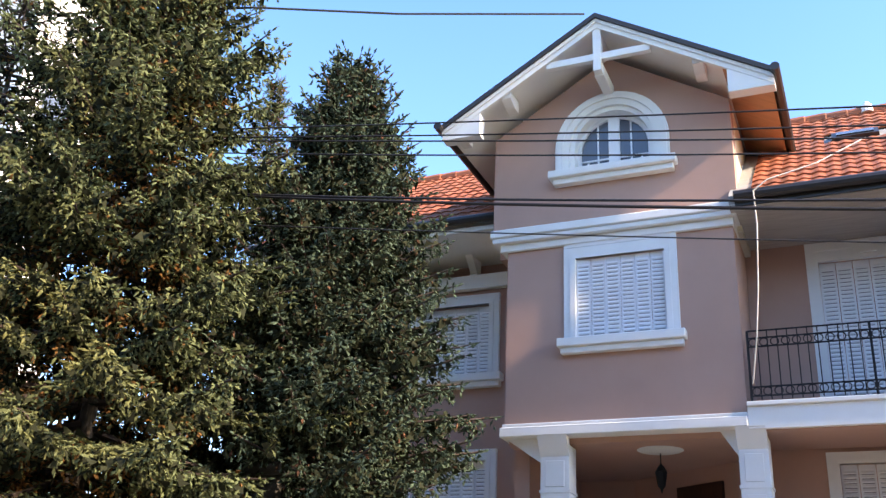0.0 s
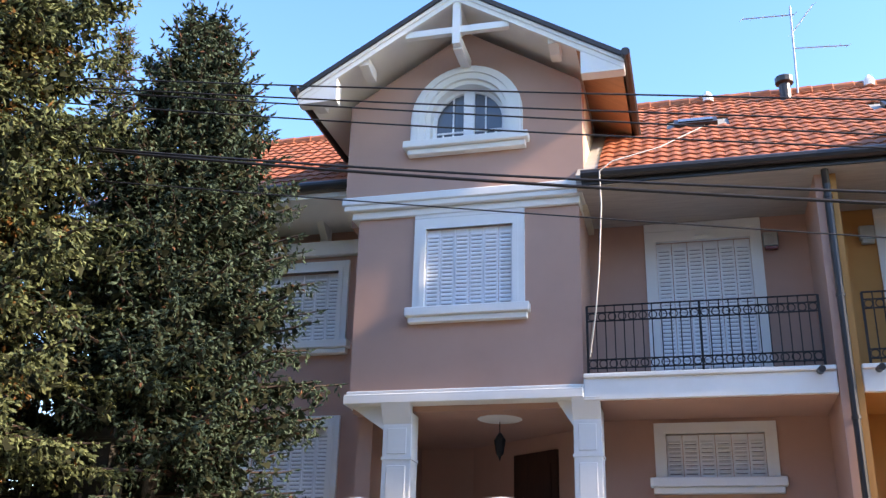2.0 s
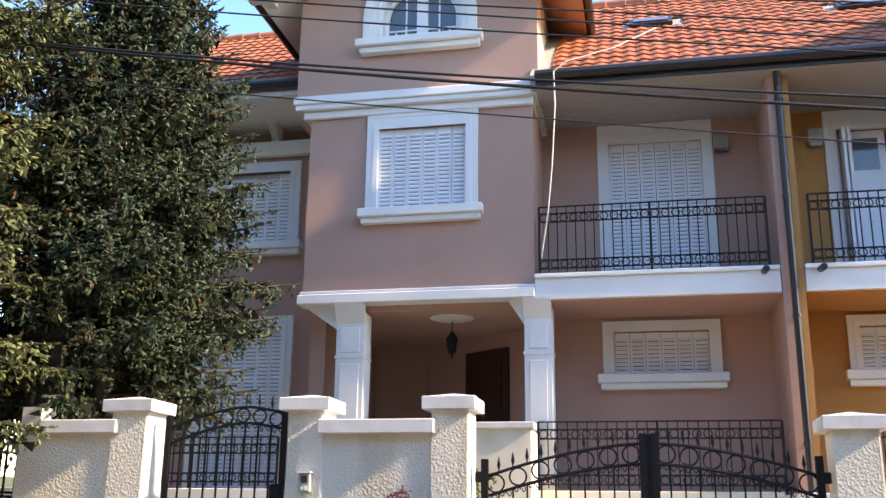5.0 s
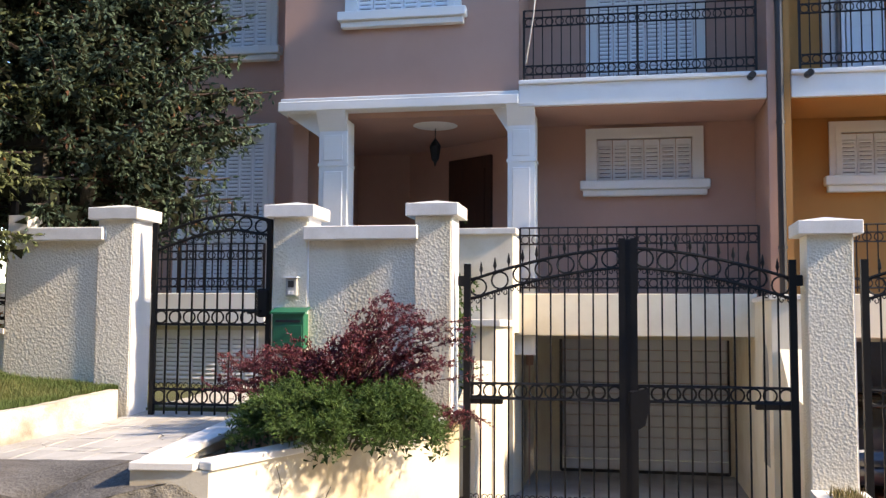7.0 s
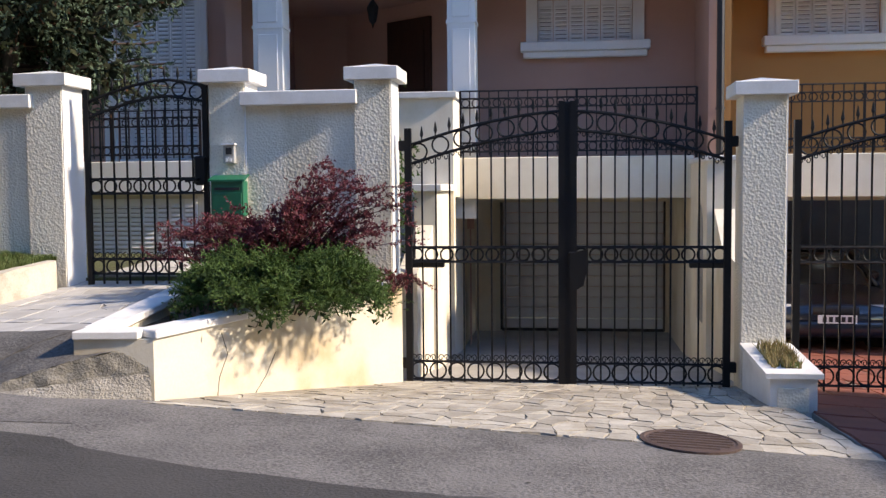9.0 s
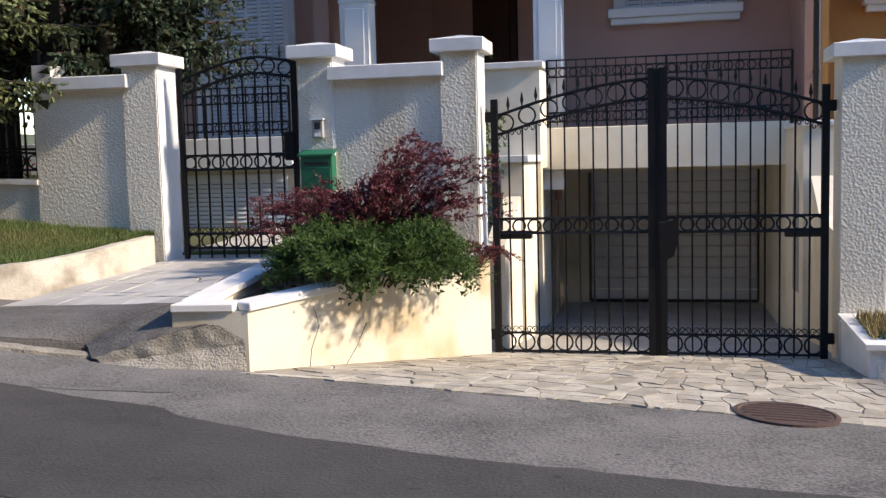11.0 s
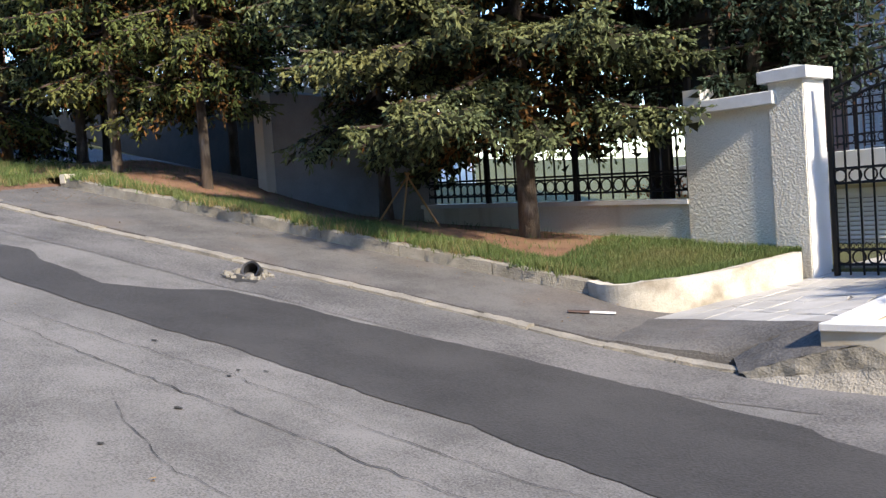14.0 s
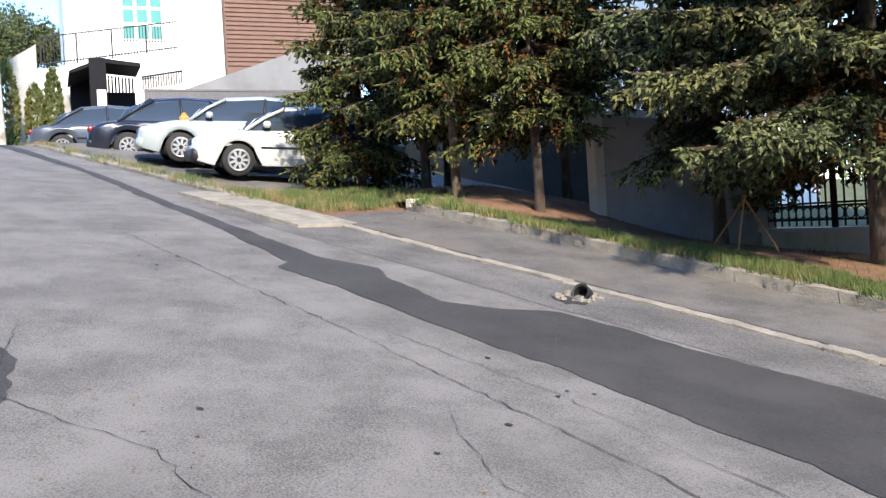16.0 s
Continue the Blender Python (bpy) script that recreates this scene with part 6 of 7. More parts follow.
# spreading juniper
rng = np.random.default_rng(6)
ju = thing("juniper_bush", "low spreading bright green juniper over the planter", "bush", (-2.4, 7.85, 0.6))
O, D, L = [], [], []
limbs = []
along, cross_, c = np.array([0.42, 0.9, 0]), np.array([0.9, -0.42, 0]), np.array([-2.34, 8.00, 0.44])
for _ in range(165):
    a = rng.uniform(0, math.tau)
    r = rng.uniform(0.45, 1.0)
    dome = math.sqrt(max(1.05 - r * r, 0.0))
    tip = c + along * math.cos(a) * 1.0 * r + cross_ * math.sin(a) * (0.80 if math.sin(a) > 0 else 0.85) * r + np.array([0, 0, 0.58 * dome + 0.10 + rng.uniform(-0.06, 0.06)])
    ts = np.linspace(0, 1, 8)
    sag = 0.09 if math.sin(a) > 0.3 and r > 0.8 else 0.03
    p = c + np.outer(ts, tip - c) + np.outer(np.sin(ts * math.pi) * 0.14, [0, 0, 1]) - np.outer(ts ** 3 * sag, [0, 0, 1])
    limbs.append((p, 0.01))
    g = unit(np.gradient(p, axis=0))
    # feathery plumes near the end of each limb
    for _ in range(16):
        k = rng.uniform(0.45, 1.0)
        q = np.array([np.interp(k, ts, p[:, m]) for m in range(3)])
        d = unit(g[6] * [1, 1, 0.4] + rng.normal(0, 0.55, 3) * [1, 1, 0.5] + np.array([0, 0, 0.38]))
        ln = rng.uniform(0.10, 0.20)
        for i in range(10):
            w = unit(d + rng.normal(0, 0.6, 3))
            O.append(q + d * ln * i / 10 + rng.normal(0, 0.012, 3)), D.append(w), L.append(rng.uniform(0.035, 0.06))
under(new("branchwork", limb_mesh(limbs, TWIG)), ju)
O, D, L = np.array(O), np.array(D), np.array(L)
under(new("foliage", tri_mesh("foliage", np.concatenate([needles(O, D, L, rng, 8, 0.019, 0.006, 0.8), cores(O, D, L, rng, 0.005)]), JUNIPER)), ju)
# deep green triangles paint the shaded inside of the bush
under(new("inner_foliage", tri_mesh("inner_foliage", pads(O[::4] - [0, 0, 0.03], rng, 0.034), JUNIPER_SHADE)), ju)


# grass and leaves on the verge
def blades(points, rng, h, w):
    n = len(points)
    side = unit(rng.normal(size=(n, 3)) * [1, 1, 0]) * w
    tip = points + rng.normal(0, h * 0.35, (n, 3)) * [1, 1, 0] + np.stack([0 * side[:, 0], 0 * side[:, 0], h * rng.uniform(0.5, 1.2, n)], 1)
    return np.stack([points - side, points + side, tip], 1)


rng = np.random.default_rng(9)
pts, dry = [], []
while len(pts) < 46000:
    u, v = rng.uniform(0, 1) ** 1.5, rng.uniform(0.0, 1.0)
    s = verge_s(u, v)
    d = noise.noise((s * 0.9, v * 2.2, 1.7))
    thick = 1.0 if s < 2.3 else (1.0 if v < 0.22 + 0.22 * d else 0.02)
    if rng.uniform() > thick * (0.75 + 0.6 * d):
        continue
    p = verge_point(s, v)
    (dry if rng.uniform() < 0.08 + 0.25 * (s > 4) * (d < 0) else pts).append(p)
for _ in range(9000):
    pts.append(corner_point(rng.uniform(0, 1), rng.uniform(0, 1)))
tagged(new("grass", tri_mesh("grass", blades(np.array(pts), rng, 0.07, 0.0045), GRASS)), "short green grass on the verge", "grass", "", "stuff")
tagged(new("dry_grass", tri_mesh("dry_grass", blades(np.array(dry), rng, 0.06, 0.004), DRYGRASS)), "dry straw-coloured grass on the verge", "grass", "", "stuff")
tufts = []
for _ in range(260):
    s = rng.uniform(9.7, 12.6)
    p0 = np.array(head_point(s, rng.uniform(0.35, 1.8)) if rng.uniform() < 0.6 else verge_point(s, rng.uniform(0.0, 0.45)))
    tufts.append(p0 + rng.normal(0, 0.07, (40, 3)) * [1, 1, 0.1])
edge_tufts = []
for _ in range(150):
    s = rng.uniform(1.9, 9.3)
    edge_tufts.append(np.array(verge_point(s, rng.uniform(-0.035, 0.06))) + rng.normal(0, 0.06, (26, 3)) * [1, 1, 0.05])
for _ in range(90):
    edge_tufts.append(np.array(street_point(rng.uniform(11.0, 23), rng.uniform(0.0, 0.55), 0.05)) + rng.normal(0, 0.08, (26, 3)) * [1, 1, 0.05])
tufts = edge_tufts[:110] + edge_tufts[150:200] + tufts + edge_tufts[110:150] + edge_tufts[200:]
tagged(new("long_grass", tri_mesh("long_grass", blades(np.concatenate(tufts[:350]), rng, 0.12, 0.006), GRASS)), "longer grass at the head of the verge", "grass", "", "stuff")
tagged(new("straw_grass", tri_mesh("straw_grass", blades(np.concatenate(tufts[350:]), rng, 0.11, 0.005), DRYGRASS)), "dry straw grass at the head of the verge", "grass", "", "stuff")
lv = []
for _ in range(380):
    s, w = rng.choice([rng.uniform(8.2, 10.0), rng.uniform(0, 14)]), rng.uniform(0.2, 1.7)
    if rng.uniform() < 0.25:
        w = rng.uniform(-6.5, 0)
    if s > 9.2 and w > 0 and rng.uniform() < 0.4:
        w = rng.uniform(0, 3)
    lv.append(np.array(pave_point(s, w, 0.012) if w > 0.15 else street_point(s, w, 0.012)))
for _ in range(420):
    lv.append(np.array(street_point(rng.uniform(10.5, 24), rng.uniform(-0.1, 0.95), 0.075)))
for _ in range(60):
    lv.append(np.array(street_point(rng.uniform(2, 6), rng.uniform(-7.2, -5.2), 0.012)))
lv = np.array(lv)
ld = unit(rng.normal(size=lv.shape) * [1, 1, 0.25])
leaf_tri = needles(lv, ld, np.full(len(lv), 0.02), rng, 2, 0.032, 0.024, 1.0)
leaf_tri[:, :, 2] = leaf_tri[:, :1, 2] + 0.2 * (leaf_tri[:, :, 2] - leaf_tri[:, :1, 2])
tagged(new("fallen_leaves", tri_mesh("fallen_leaves", leaf_tri, LEAF)), "scattered fallen brown leaves", "leaves", "", "stuff")
# three canes tied over a young plant
canes = thing("cane_tripod", "three bare canes leaning together on the verge", "canes", (-9.95, 8.1, soil_z(-9.95, 8.1)))
top = Vector((-9.95, 8.15, soil_z(-9.95, 8.15) + 0.62))
for dx, dy in ((-0.35, -0.25), (0.22, -0.32), (0.38, 0.18)):
    f = Vector((top.x + dx, top.y + dy, 0))
    f.z = soil_z(f.x, f.y) - 0.02
    part("cane", tube([f, top + (top - f) * 0.08], 0.013, sides=6), STRAW, canes)


# ---- smaller things on the house and wall ----
box_ = thing("letter_box", "green painted steel letter box on the wall", "letter box", (-3.25, 9.2, 1.35))
part("body", a_box(-3.42, -3.09, 9.13, 9.262, 1.355, 1.70, bevel=0.01), GREENBOX, box_)
part("lid", prism([(-3.435, 9.10, 1.69), (-3.435, 9.27, 1.75), (-3.435, 9.27, 1.765), (-3.435, 9.10, 1.71)], (0.36, 0, 0)), GREENBOX, box_)
part("slot", a_box(-3.38, -3.13, 9.122, 9.129, 1.61, 1.635), DARKPLASTIC, box_)
part("door", a_box(-3.40, -3.11, 9.12, 9.129, 1.38, 1.585, bevel=0.003), GREENBOX, box_)
part("lock", lathe([(0.012, 0), (0.012, 0.01)], at=(-3.255, 9.115, 1.50), sides=8), STEEL, box_)
ic = thing("intercom", "small grey door intercom with a dark window", "intercom", (-3.25, 9.22, 1.9))
part("housing", a_box(-3.315, -3.195, 9.20, 9.262, 1.865, 2.045, bevel=0.01), GREYPLASTIC, ic)
part("hood", a_box(-3.325, -3.185, 9.17, 9.262, 2.046, 2.06), WHITE, ic)
part("window", a_box(-3.285, -3.225, 9.194, 9.199, 1.955, 2.02), DARKPLASTIC, ic)
for k in range(2):
    part("button", a_box(-3.285 + 0.035 * k, -3.26 + 0.035 * k, 9.193, 9.199, 1.885, 1.92), WHITE, ic)

# little planter at the foot of the tall pillar
tp = thing("small_planter", "small white plastered planter with dry plants", "planter", (1.8, 8.7, -0.3))
bm = bmesh.new()
vs = [bm.verts.new(p) for p in ((1.60, 9.24, -0.5), (2.0, 9.24, -0.5), (2.04, 8.30, -0.42), (1.66, 8.30, -0.42), (1.60, 9.24, 0.12), (2.0, 9.24, 0.12), (2.04, 8.30, 0.02), (1.66, 8.30, 0.02))]
for q in ((0, 1, 2, 3), (4, 5, 6, 7), (0, 1, 5, 4), (1, 2, 6, 5), (2, 3, 7, 6), (3, 0, 4, 7)):
    bm.faces.new([vs[k] for k in q])
part("body", bm, CAP, tp)
part("panel", a_box(1.72, 1.97, 8.285, 8.302, -0.26, -0.06, bevel=0.004), STUCCO, tp)
bm = bmesh.new()
vs = [bm.verts.new(p) for p in ((1.57, 9.245, 0.122), (2.03, 9.245, 0.122), (2.08, 8.26, 0.022), (1.62, 8.26, 0.022), (1.57, 9.245, 0.165), (2.03, 9.245, 0.165), (2.08, 8.26, 0.065), (1.62, 8.26, 0.065))]
for q in ((0, 1, 2, 3), (4, 5, 6, 7), (0, 1, 5, 4), (1, 2, 6, 5), (2, 3, 7, 6), (3, 0, 4, 7)):
    bm.faces.new([vs[k] for k in q])
part("rim", bm, CAP, tp)
rng = np.random.default_rng(21)
pp = np.stack([rng.uniform(1.70, 1.95, 500), rng.uniform(8.42, 9.1, 500), np.zeros(500)], 1)
pp[:, 2] = 0.06 + (pp[:, 1] - 8.26) * 0.10
under(new("dry_tuft", tri_mesh("dry_tuft", blades(pp, rng, 0.10, 0.010), DRYGRASS)), tp)
under(new("green_tuft", tri_mesh("green_tuft", blades(pp[:200] * [1, 1, 1], rng, 0.07, 0.012), GRASS)), tp)

# walls beside the drive and stairs
stair = thing("stair_parapet", "white plastered stair parapet with coping", "wall", (-1.75, 12.3, 1.5), kind="structure")
part("panel", a_box(-2.3, -1.42, 12.25, 12.45, 0.8, 2.74), CREAM, stair)
part("coping", a_box(-2.34, -1.37, 12.20, 12.50, 2.74, 2.82, bevel=0.008), CAP, stair)
part("side_panel", a_box(-1.62, -1.42, 12.452, 12.998, 1.5, 2.735), CREAM, stair)
part("low_panel", a_box(-1.72, -1.46, 10.95, 12.248, -0.8, 1.58), CREAM, stair)
part("low_coping", a_box(-1.78, -1.40, 10.90, 12.247, 1.58, 1.66, bevel=0.008), CAP, stair)
part("stair_wall", prism([(-1.70, 9.7, -0.6), (-1.70, 10.93, -0.6), (-1.70, 10.93, 1.2), (-1.70, 9.7, 0.75)], (0.2, 0, 0)), CREAM, stair)
for k in range(5):
    part("step", a_box(-3.4, -1.72, 10.6 + 0.3 * k, 10.9 + 0.3 * k, 0.3, 0.85 + 0.17 * k), FLAG, stair)
sr = thing("side_railing", "short black stair railing behind the gate", "railing", (-1.6, 9.9, 0.3))
for k in range(6):
    y = 9.62 + 0.09 * k
    part("bar", a_box(-1.585, -1.57, y - 0.007, y + 0.007, -0.1 + 0.12 * k, 0.62 + 0.12 * k), IRON, sr)
bar("rail", (-1.578, 9.6, 0.6), (-1.578, 10.1, 1.25), 0.014, sr)
bar("rail", (-1.578, 9.6, -0.1), (-1.578, 10.1, 0.5), 0.012, sr)
dr = thing("drive_wall", "white plastered wall beside the drive with an arched recess", "wall", (1.75, 11.5, 0.5), kind="structure")
part("panel", a_box(1.58, 1.92, 11.5, 12.998, -0.9, 1.90), CREAM, dr)
part("low_panel", prism([(1.66, 9.7, -0.6), (1.66, 11.498, -0.6), (1.66, 11.498, 1.35), (1.66, 10.9, 0.95), (1.66, 9.7, 0.8)], (0.26, 0, 0)), CREAM, dr)
part("coping", a_box(1.55, 1.95, 11.46, 12.997, 1.90, 1.96, bevel=0.008), CAP, dr)
arc2 = [(1.575, 12.05 + 0.25 * math.cos(math.pi * k / 10), 1.05 + 0.35 * math.sin(math.pi * k / 10)) for k in range(11)]
part("recess", prism([(1.575, 12.30, 0.0), *arc2, (1.575, 11.80, 0.0)], (0.004, 0, 0)), CONCRETE, dr)
# shrub behind the drive gate
sh = thing("potted_shrub", "small green shrub beside the stairs", "bush", (-1.85, 10.4, 0.9))
rng = np.random.default_rng(31)
o = rng.normal(0, 1, (420, 3)) * [0.10, 0.12, 0.32] + [-1.86, 10.3, 1.55]
under(new("foliage", tri_mesh("foliage", needles(o, rng.normal(size=o.shape), np.full(len(o), 0.06), rng, 6, 0.05, 0.025, 0.5), JUNIPER)), sh)
part("stem", tube([(-1.86, 10.3, 0.3), (-1.86, 10.3, 1.6)], 0.012), TWIG, sh)

# left terrace seen through the garden gate
lt = thing("left_terrace", "white terrace front over shuttered cellar windows", "terrace", (-6, 13, 1), kind="structure")
part("front", a_box(-9.4, -4.98, 13.0, 13.3, 1.56, 2.02, bevel=0.008), WHITE, lt)
part("deck", a_box(-9.4, -4.98, 13.302, YR + 0.19, 1.7, 1.98), CREAM, lt)
part("base", a_box(-9.4, -4.80, 13.25, 13.4, 0.2, 1.56), CREAM, lt)
railing("terrace_railing", "brown-black wrought iron railing of the side terrace", -7.6, -5.02, 13.05, 2.05, 2.72, 20)
roller("closed pale cellar shutters", -6.75, -5.15, 0.72, 1.50, 13.2, 8)
structure("garden_floor", sheet(lambda u, v: Vector((-13.2 + 11.4 * u, 9.62 + 4.6 * v, 0.72 + 0.02 * noise.noise((u * 9, v * 9, 1)) + 0.55 * max(0, 0.6 - u))), 30, 12, 0.4), EARTH, "garden ground behind the wall", "ground")
paved("inner_path", lambda u, v: blend(Vector((-4.9, 9.75, 0.735)), Vector((-3.3, 9.75, 0.735)), Vector((-2.6, 13.0, 0.80)), Vector((-5.2, 13.0, 0.80)), u, v), 5, 9, FLAG, "pale flagstones inside the garden gate", gap=0.008, lift=0.006, seed=41)
pot = thing("flower_pots", "orange flowers in pots behind the fence", "pot plant", (-6.9, 10.0, 1.3))
for k in range(4):
    x = -6.75 - 0.28 * k
    part("pot", lathe([(0.07, 0), (0.10, 0.16), (0.105, 0.18)], at=(x, 9.95, 1.35), sides=10), ORANGE, pot)
    o = rng.normal(0, 0.07, (60, 3)) + [x, 9.95, 1.66]
    under(new("bloom", tri_mesh("bloom", needles(o, rng.normal(size=o.shape), np.full(60, 0.03), rng, 4, 0.03, 0.02, 0.5), ORANGE if k % 2 else JUNIPER)), pot)
    tagged(bpy.data.objects[[o.name for o in pot.children if o.name.startswith("bloom")][-1]], kind="stuff")
part("shelf", a_box(-7.8, -6.6, 9.85, 10.1, 0.8, 1.35), CONCRETE, pot)




# lines across the street
def cable(pts, r, label="thin black overhead cable across the street"):
    c = thing("overhead_cable", label, "cable", pts[0], "overhead cables")
    a, b = Vector(pts[0]), Vector(pts[1])
    mid = Vector(pts[2])
    line = []
    for k in range(33):
        t = k / 32
        p = a.lerp(b, t)
        f = (mid.x - a.x) / (b.x - a.x)
        sag = mid.z - (a.z + (b.z - a.z) * f)
        p.z += sag * t * (1 - t) / (f * (1 - f))
        line.append(p)
    part("wire", tube(line, r, sides=5), CABLE, c)


for za, zm, zb, r in ((8.92, 7.19, 5.72, 0.010), (8.93, 7.01, 5.50, 0.010), (8.90, 6.92, 5.22, 0.010), (8.78, 6.74, 5.18, 0.010), (8.20, 6.20, 4.85, 0.015), (8.22, 6.14, 4.66, 0.019), (7.62, 5.80, 4.22, 0.008)):
    cable([(-13.5, 9.0, za), (7.5, 9.0, zb), (-3.0, 9.0, zm)], r)
top_line = thing("overhead_cable", "thin black overhead cable to the gable ridge", "cable", (-16, 9, 11.7), "overhead cables")
part("wire", tube([(-16.0, 9.0, 11.8), (-12.0, 9.0, 10.84), (-9.5, 9.0, 10.25), (-7.04, 9.0, 9.72), (-5.5, 10.28, 10.12), (-3.3, 12.2, 10.9)], 0.016, sides=5), CABLE, top_line)
hang = thing("hanging_cable", "pale cable hanging down from the eaves", "cable", (-1.1, 12.6, 7.7))
part("wire", tube([(0.42, 13.35, 8.55 + 0.12), (-0.25, 12.9, 8.15), (-0.9, 12.62, 7.86), (-1.08, 12.58, 7.7), (-1.07, 12.6, 7.2), (-1.13, 12.62, 6.3), (-1.2, 12.7, 5.7), (-1.32, 12.9, 5.1)], 0.011, sides=5), PALECABLE, hang)
ant = thing("roof_antenna", "thin metal television antenna on the ridge", "antenna", (2.2, 16.6, 10.7))
part("mast", tube([(2.19, 16.6, 10.6), (2.24, 16.6, 12.75)], 0.018), STEEL, ant)
for a, b in (((1.36, 16.6, 12.58), (2.3, 16.6, 12.55)), ((2.2, 16.6, 12.12), (2.65, 16.6, 12.72)), ((2.23, 16.6, 11.82), (3.16, 16.6, 11.76))):
    part("boom", tube([a, b], 0.012, sides=5), STEEL, ant)
    for k in range(6):
        p = Vector(a).lerp(Vector(b), k / 5)
        part("element", tube([p + Vector((0.02, -0.22, -0.10)), p + Vector((-0.02, 0.22, 0.10))], 0.006, sides=4), STEEL, ant)
ch = thing("roof_flue", "small dark metal flue with a cowl", "flue", (1.95, 16.3, 10.2))
part("pipe", tube([(1.95, 16.3, 10.1), (1.95, 16.3, 10.9)], 0.10, sides=12), DARKMETAL, ch)
part("cowl", lathe([(0.10, 0), (0.16, 0.03), (0.16, 0.14), (0.05, 0.2)], at=(1.95, 16.3, 10.9), sides=12), DARKMETAL, ch)
for x in (0.62, 3.42):
    ve = thing("ridge_vent", "small white vent on the ridge", "vent", (x, 16.6, 10.7))
    part("hood", lathe([(0.10, 0), (0.10, 0.12), (0.03, 0.22)], at=(x, 16.65, 10.90), sides=10), WHITE, ve)
for x0, x1 in ((-0.02, 0.68), (3.24, 4.02)):
    t0, t1 = 0.545, 0.625
    sk = thing("skylight", "roof window with a dark frame", "roof window", slope_point(x0, t0), "roof windows")
    part("frame", prism([slope_point(x0, t0, 0.02), slope_point(x1, t0, 0.02), slope_point(x1, t1, 0.02), slope_point(x0, t1, 0.02)], (0, -0.05, 0.05)), DARKMETAL, sk)
    part("pane", prism([slope_point(x0 + .07, t0 + .018, 0.075), slope_point(x1 - .07, t0 + .018, 0.075), slope_point(x1 - .07, t1 - .018, 0.075), slope_point(x0 + .07, t1 - .018, 0.075)], (0, -0.062, 0.012)), GLASS, sk)


# ---- cars ----
def car(label, paint_mat, at, turn, length=4.3, height=1.42, boot=0.3, hood=1.0, flip=False, wheel_r=0.31, dark_bumper=False, level=False):
    """A parked car; its nose points along -x before it is turned."""
    c = thing("car", label, "car", at, "parked cars")
    lean = 0 if level else 1 if turn > 0 else -1
    m0 = Matrix.Translation(at) @ pose(0, 0, 0, 5.5 * lean, (2.5 if turn > 0 else 0.5) * lean, turn)

    def add(name, bm, mat, parent=None, lab="", smooth=True):
        bm.transform(m0)
        return part(name, bm, mat, parent or c, lab, smooth)

    L, hw = length, 0.86
    fx, rx = 0.82, L - 0.88

    def top(x):
        if x < hood:
            return 0.68 + 0.20 * math.sin(min(x / hood, 1) * math.pi / 2) ** 0.8
        if x > L - boot:
            return 0.92 - 0.25 * ((x - (L - boot)) / boot) ** 3
        return 0.88 + 0.06 * (x - hood) / (L - boot - hood)

    def side(x):
        e = min(x, L - x)
        return hw - 0.13 * max(0, 1 - e / 0.35) ** 2

    def low(x):
        z = 0.20 + 0.10 * max(0, 1 - min(x, L - x) / 0.35)
        for w in (fx, rx):
            d = abs(x - w)
            if d < wheel_r + 0.06:
                z = max(z, wheel_r + math.sqrt((wheel_r + 0.06) ** 2 - d * d))
        return z

    n = 46
    bm = bmesh.new()
    rings = []
    for i in range(n + 1):
        x = L * i / n
        t, s_, lo = top(x), side(x), low(x)
        lo = min(lo, t - 0.12)
        h_ = t - lo
        half = [(s_ - 0.02, lo), (s_, lo + 0.04), (s_ + 0.012, lo + 0.45 * h_), (s_ + 0.012, lo + 0.55 * h_), (s_, t - 0.11), (s_ - 0.015, t - 0.055), (s_ - 0.06, t - 0.012), (s_ - 0.13, t), (s_ - 0.4, t + 0.022)]
        sec = [(-y, z) for y, z in half] + [(y, z) for y, z in half[::-1]]
        rings.append([bm.verts.new((x, y, z)) for y, z in sec])
    for a, b in zip(rings, rings[1:]):
        for k in range(17):
            bm.faces.new((a[k], a[k + 1], b[k + 1], b[k]))
    bm.faces.new(rings[0])
    bm.faces.new(rings[-1][::-1])
    body = add("body", bm, paint_mat)
    # greenhouse
    g0, g1, g2, g3 = hood - 0.05, hood + 0.72, L - boot - 0.75, L - boot + 0.08
    st = [(g0, top(g0)), (g0 + 0.25, 0.5 * (top(g0) + height) - 0.02), (g1, height - 0.06), ((g1 + g2) / 2, height), (g2, height - 0.05), (g3 - 0.2, 0.5 * (top(g3) + height)), (g3, top(g3))]

    def house(inset, zoff, a, b, mat, name):
        bm = bmesh.new()
        rs = []
        for i in range(a, b + 1):
            x, z = st[i]
            base = top(x) - 0.03
            wt, wb = 0.60, 0.80
            f = (z - 0.88) / (height - 0.88)
            w = wb + (wt - wb) * max(f, 0)
            rs.append([bm.verts.new((x, y, zz)) for y, zz in ((-wb - inset, base), (-w - inset, z - 0.05 + zoff), (-w + 0.12, z + zoff), (w - 0.12, z + zoff), (w + inset, z - 0.05 + zoff), (wb + inset, base))])
        for p, q in zip(rs, rs[1:]):
            for k in range(5):
                bm.faces.new((p[k], p[k + 1], q[k + 1], q[k]))
        return add(name, bm, mat)

    house(0.0, 0.0, 0, 6, CARGLASS, "greenhouse")
    bm = bmesh.new()
    rs = []
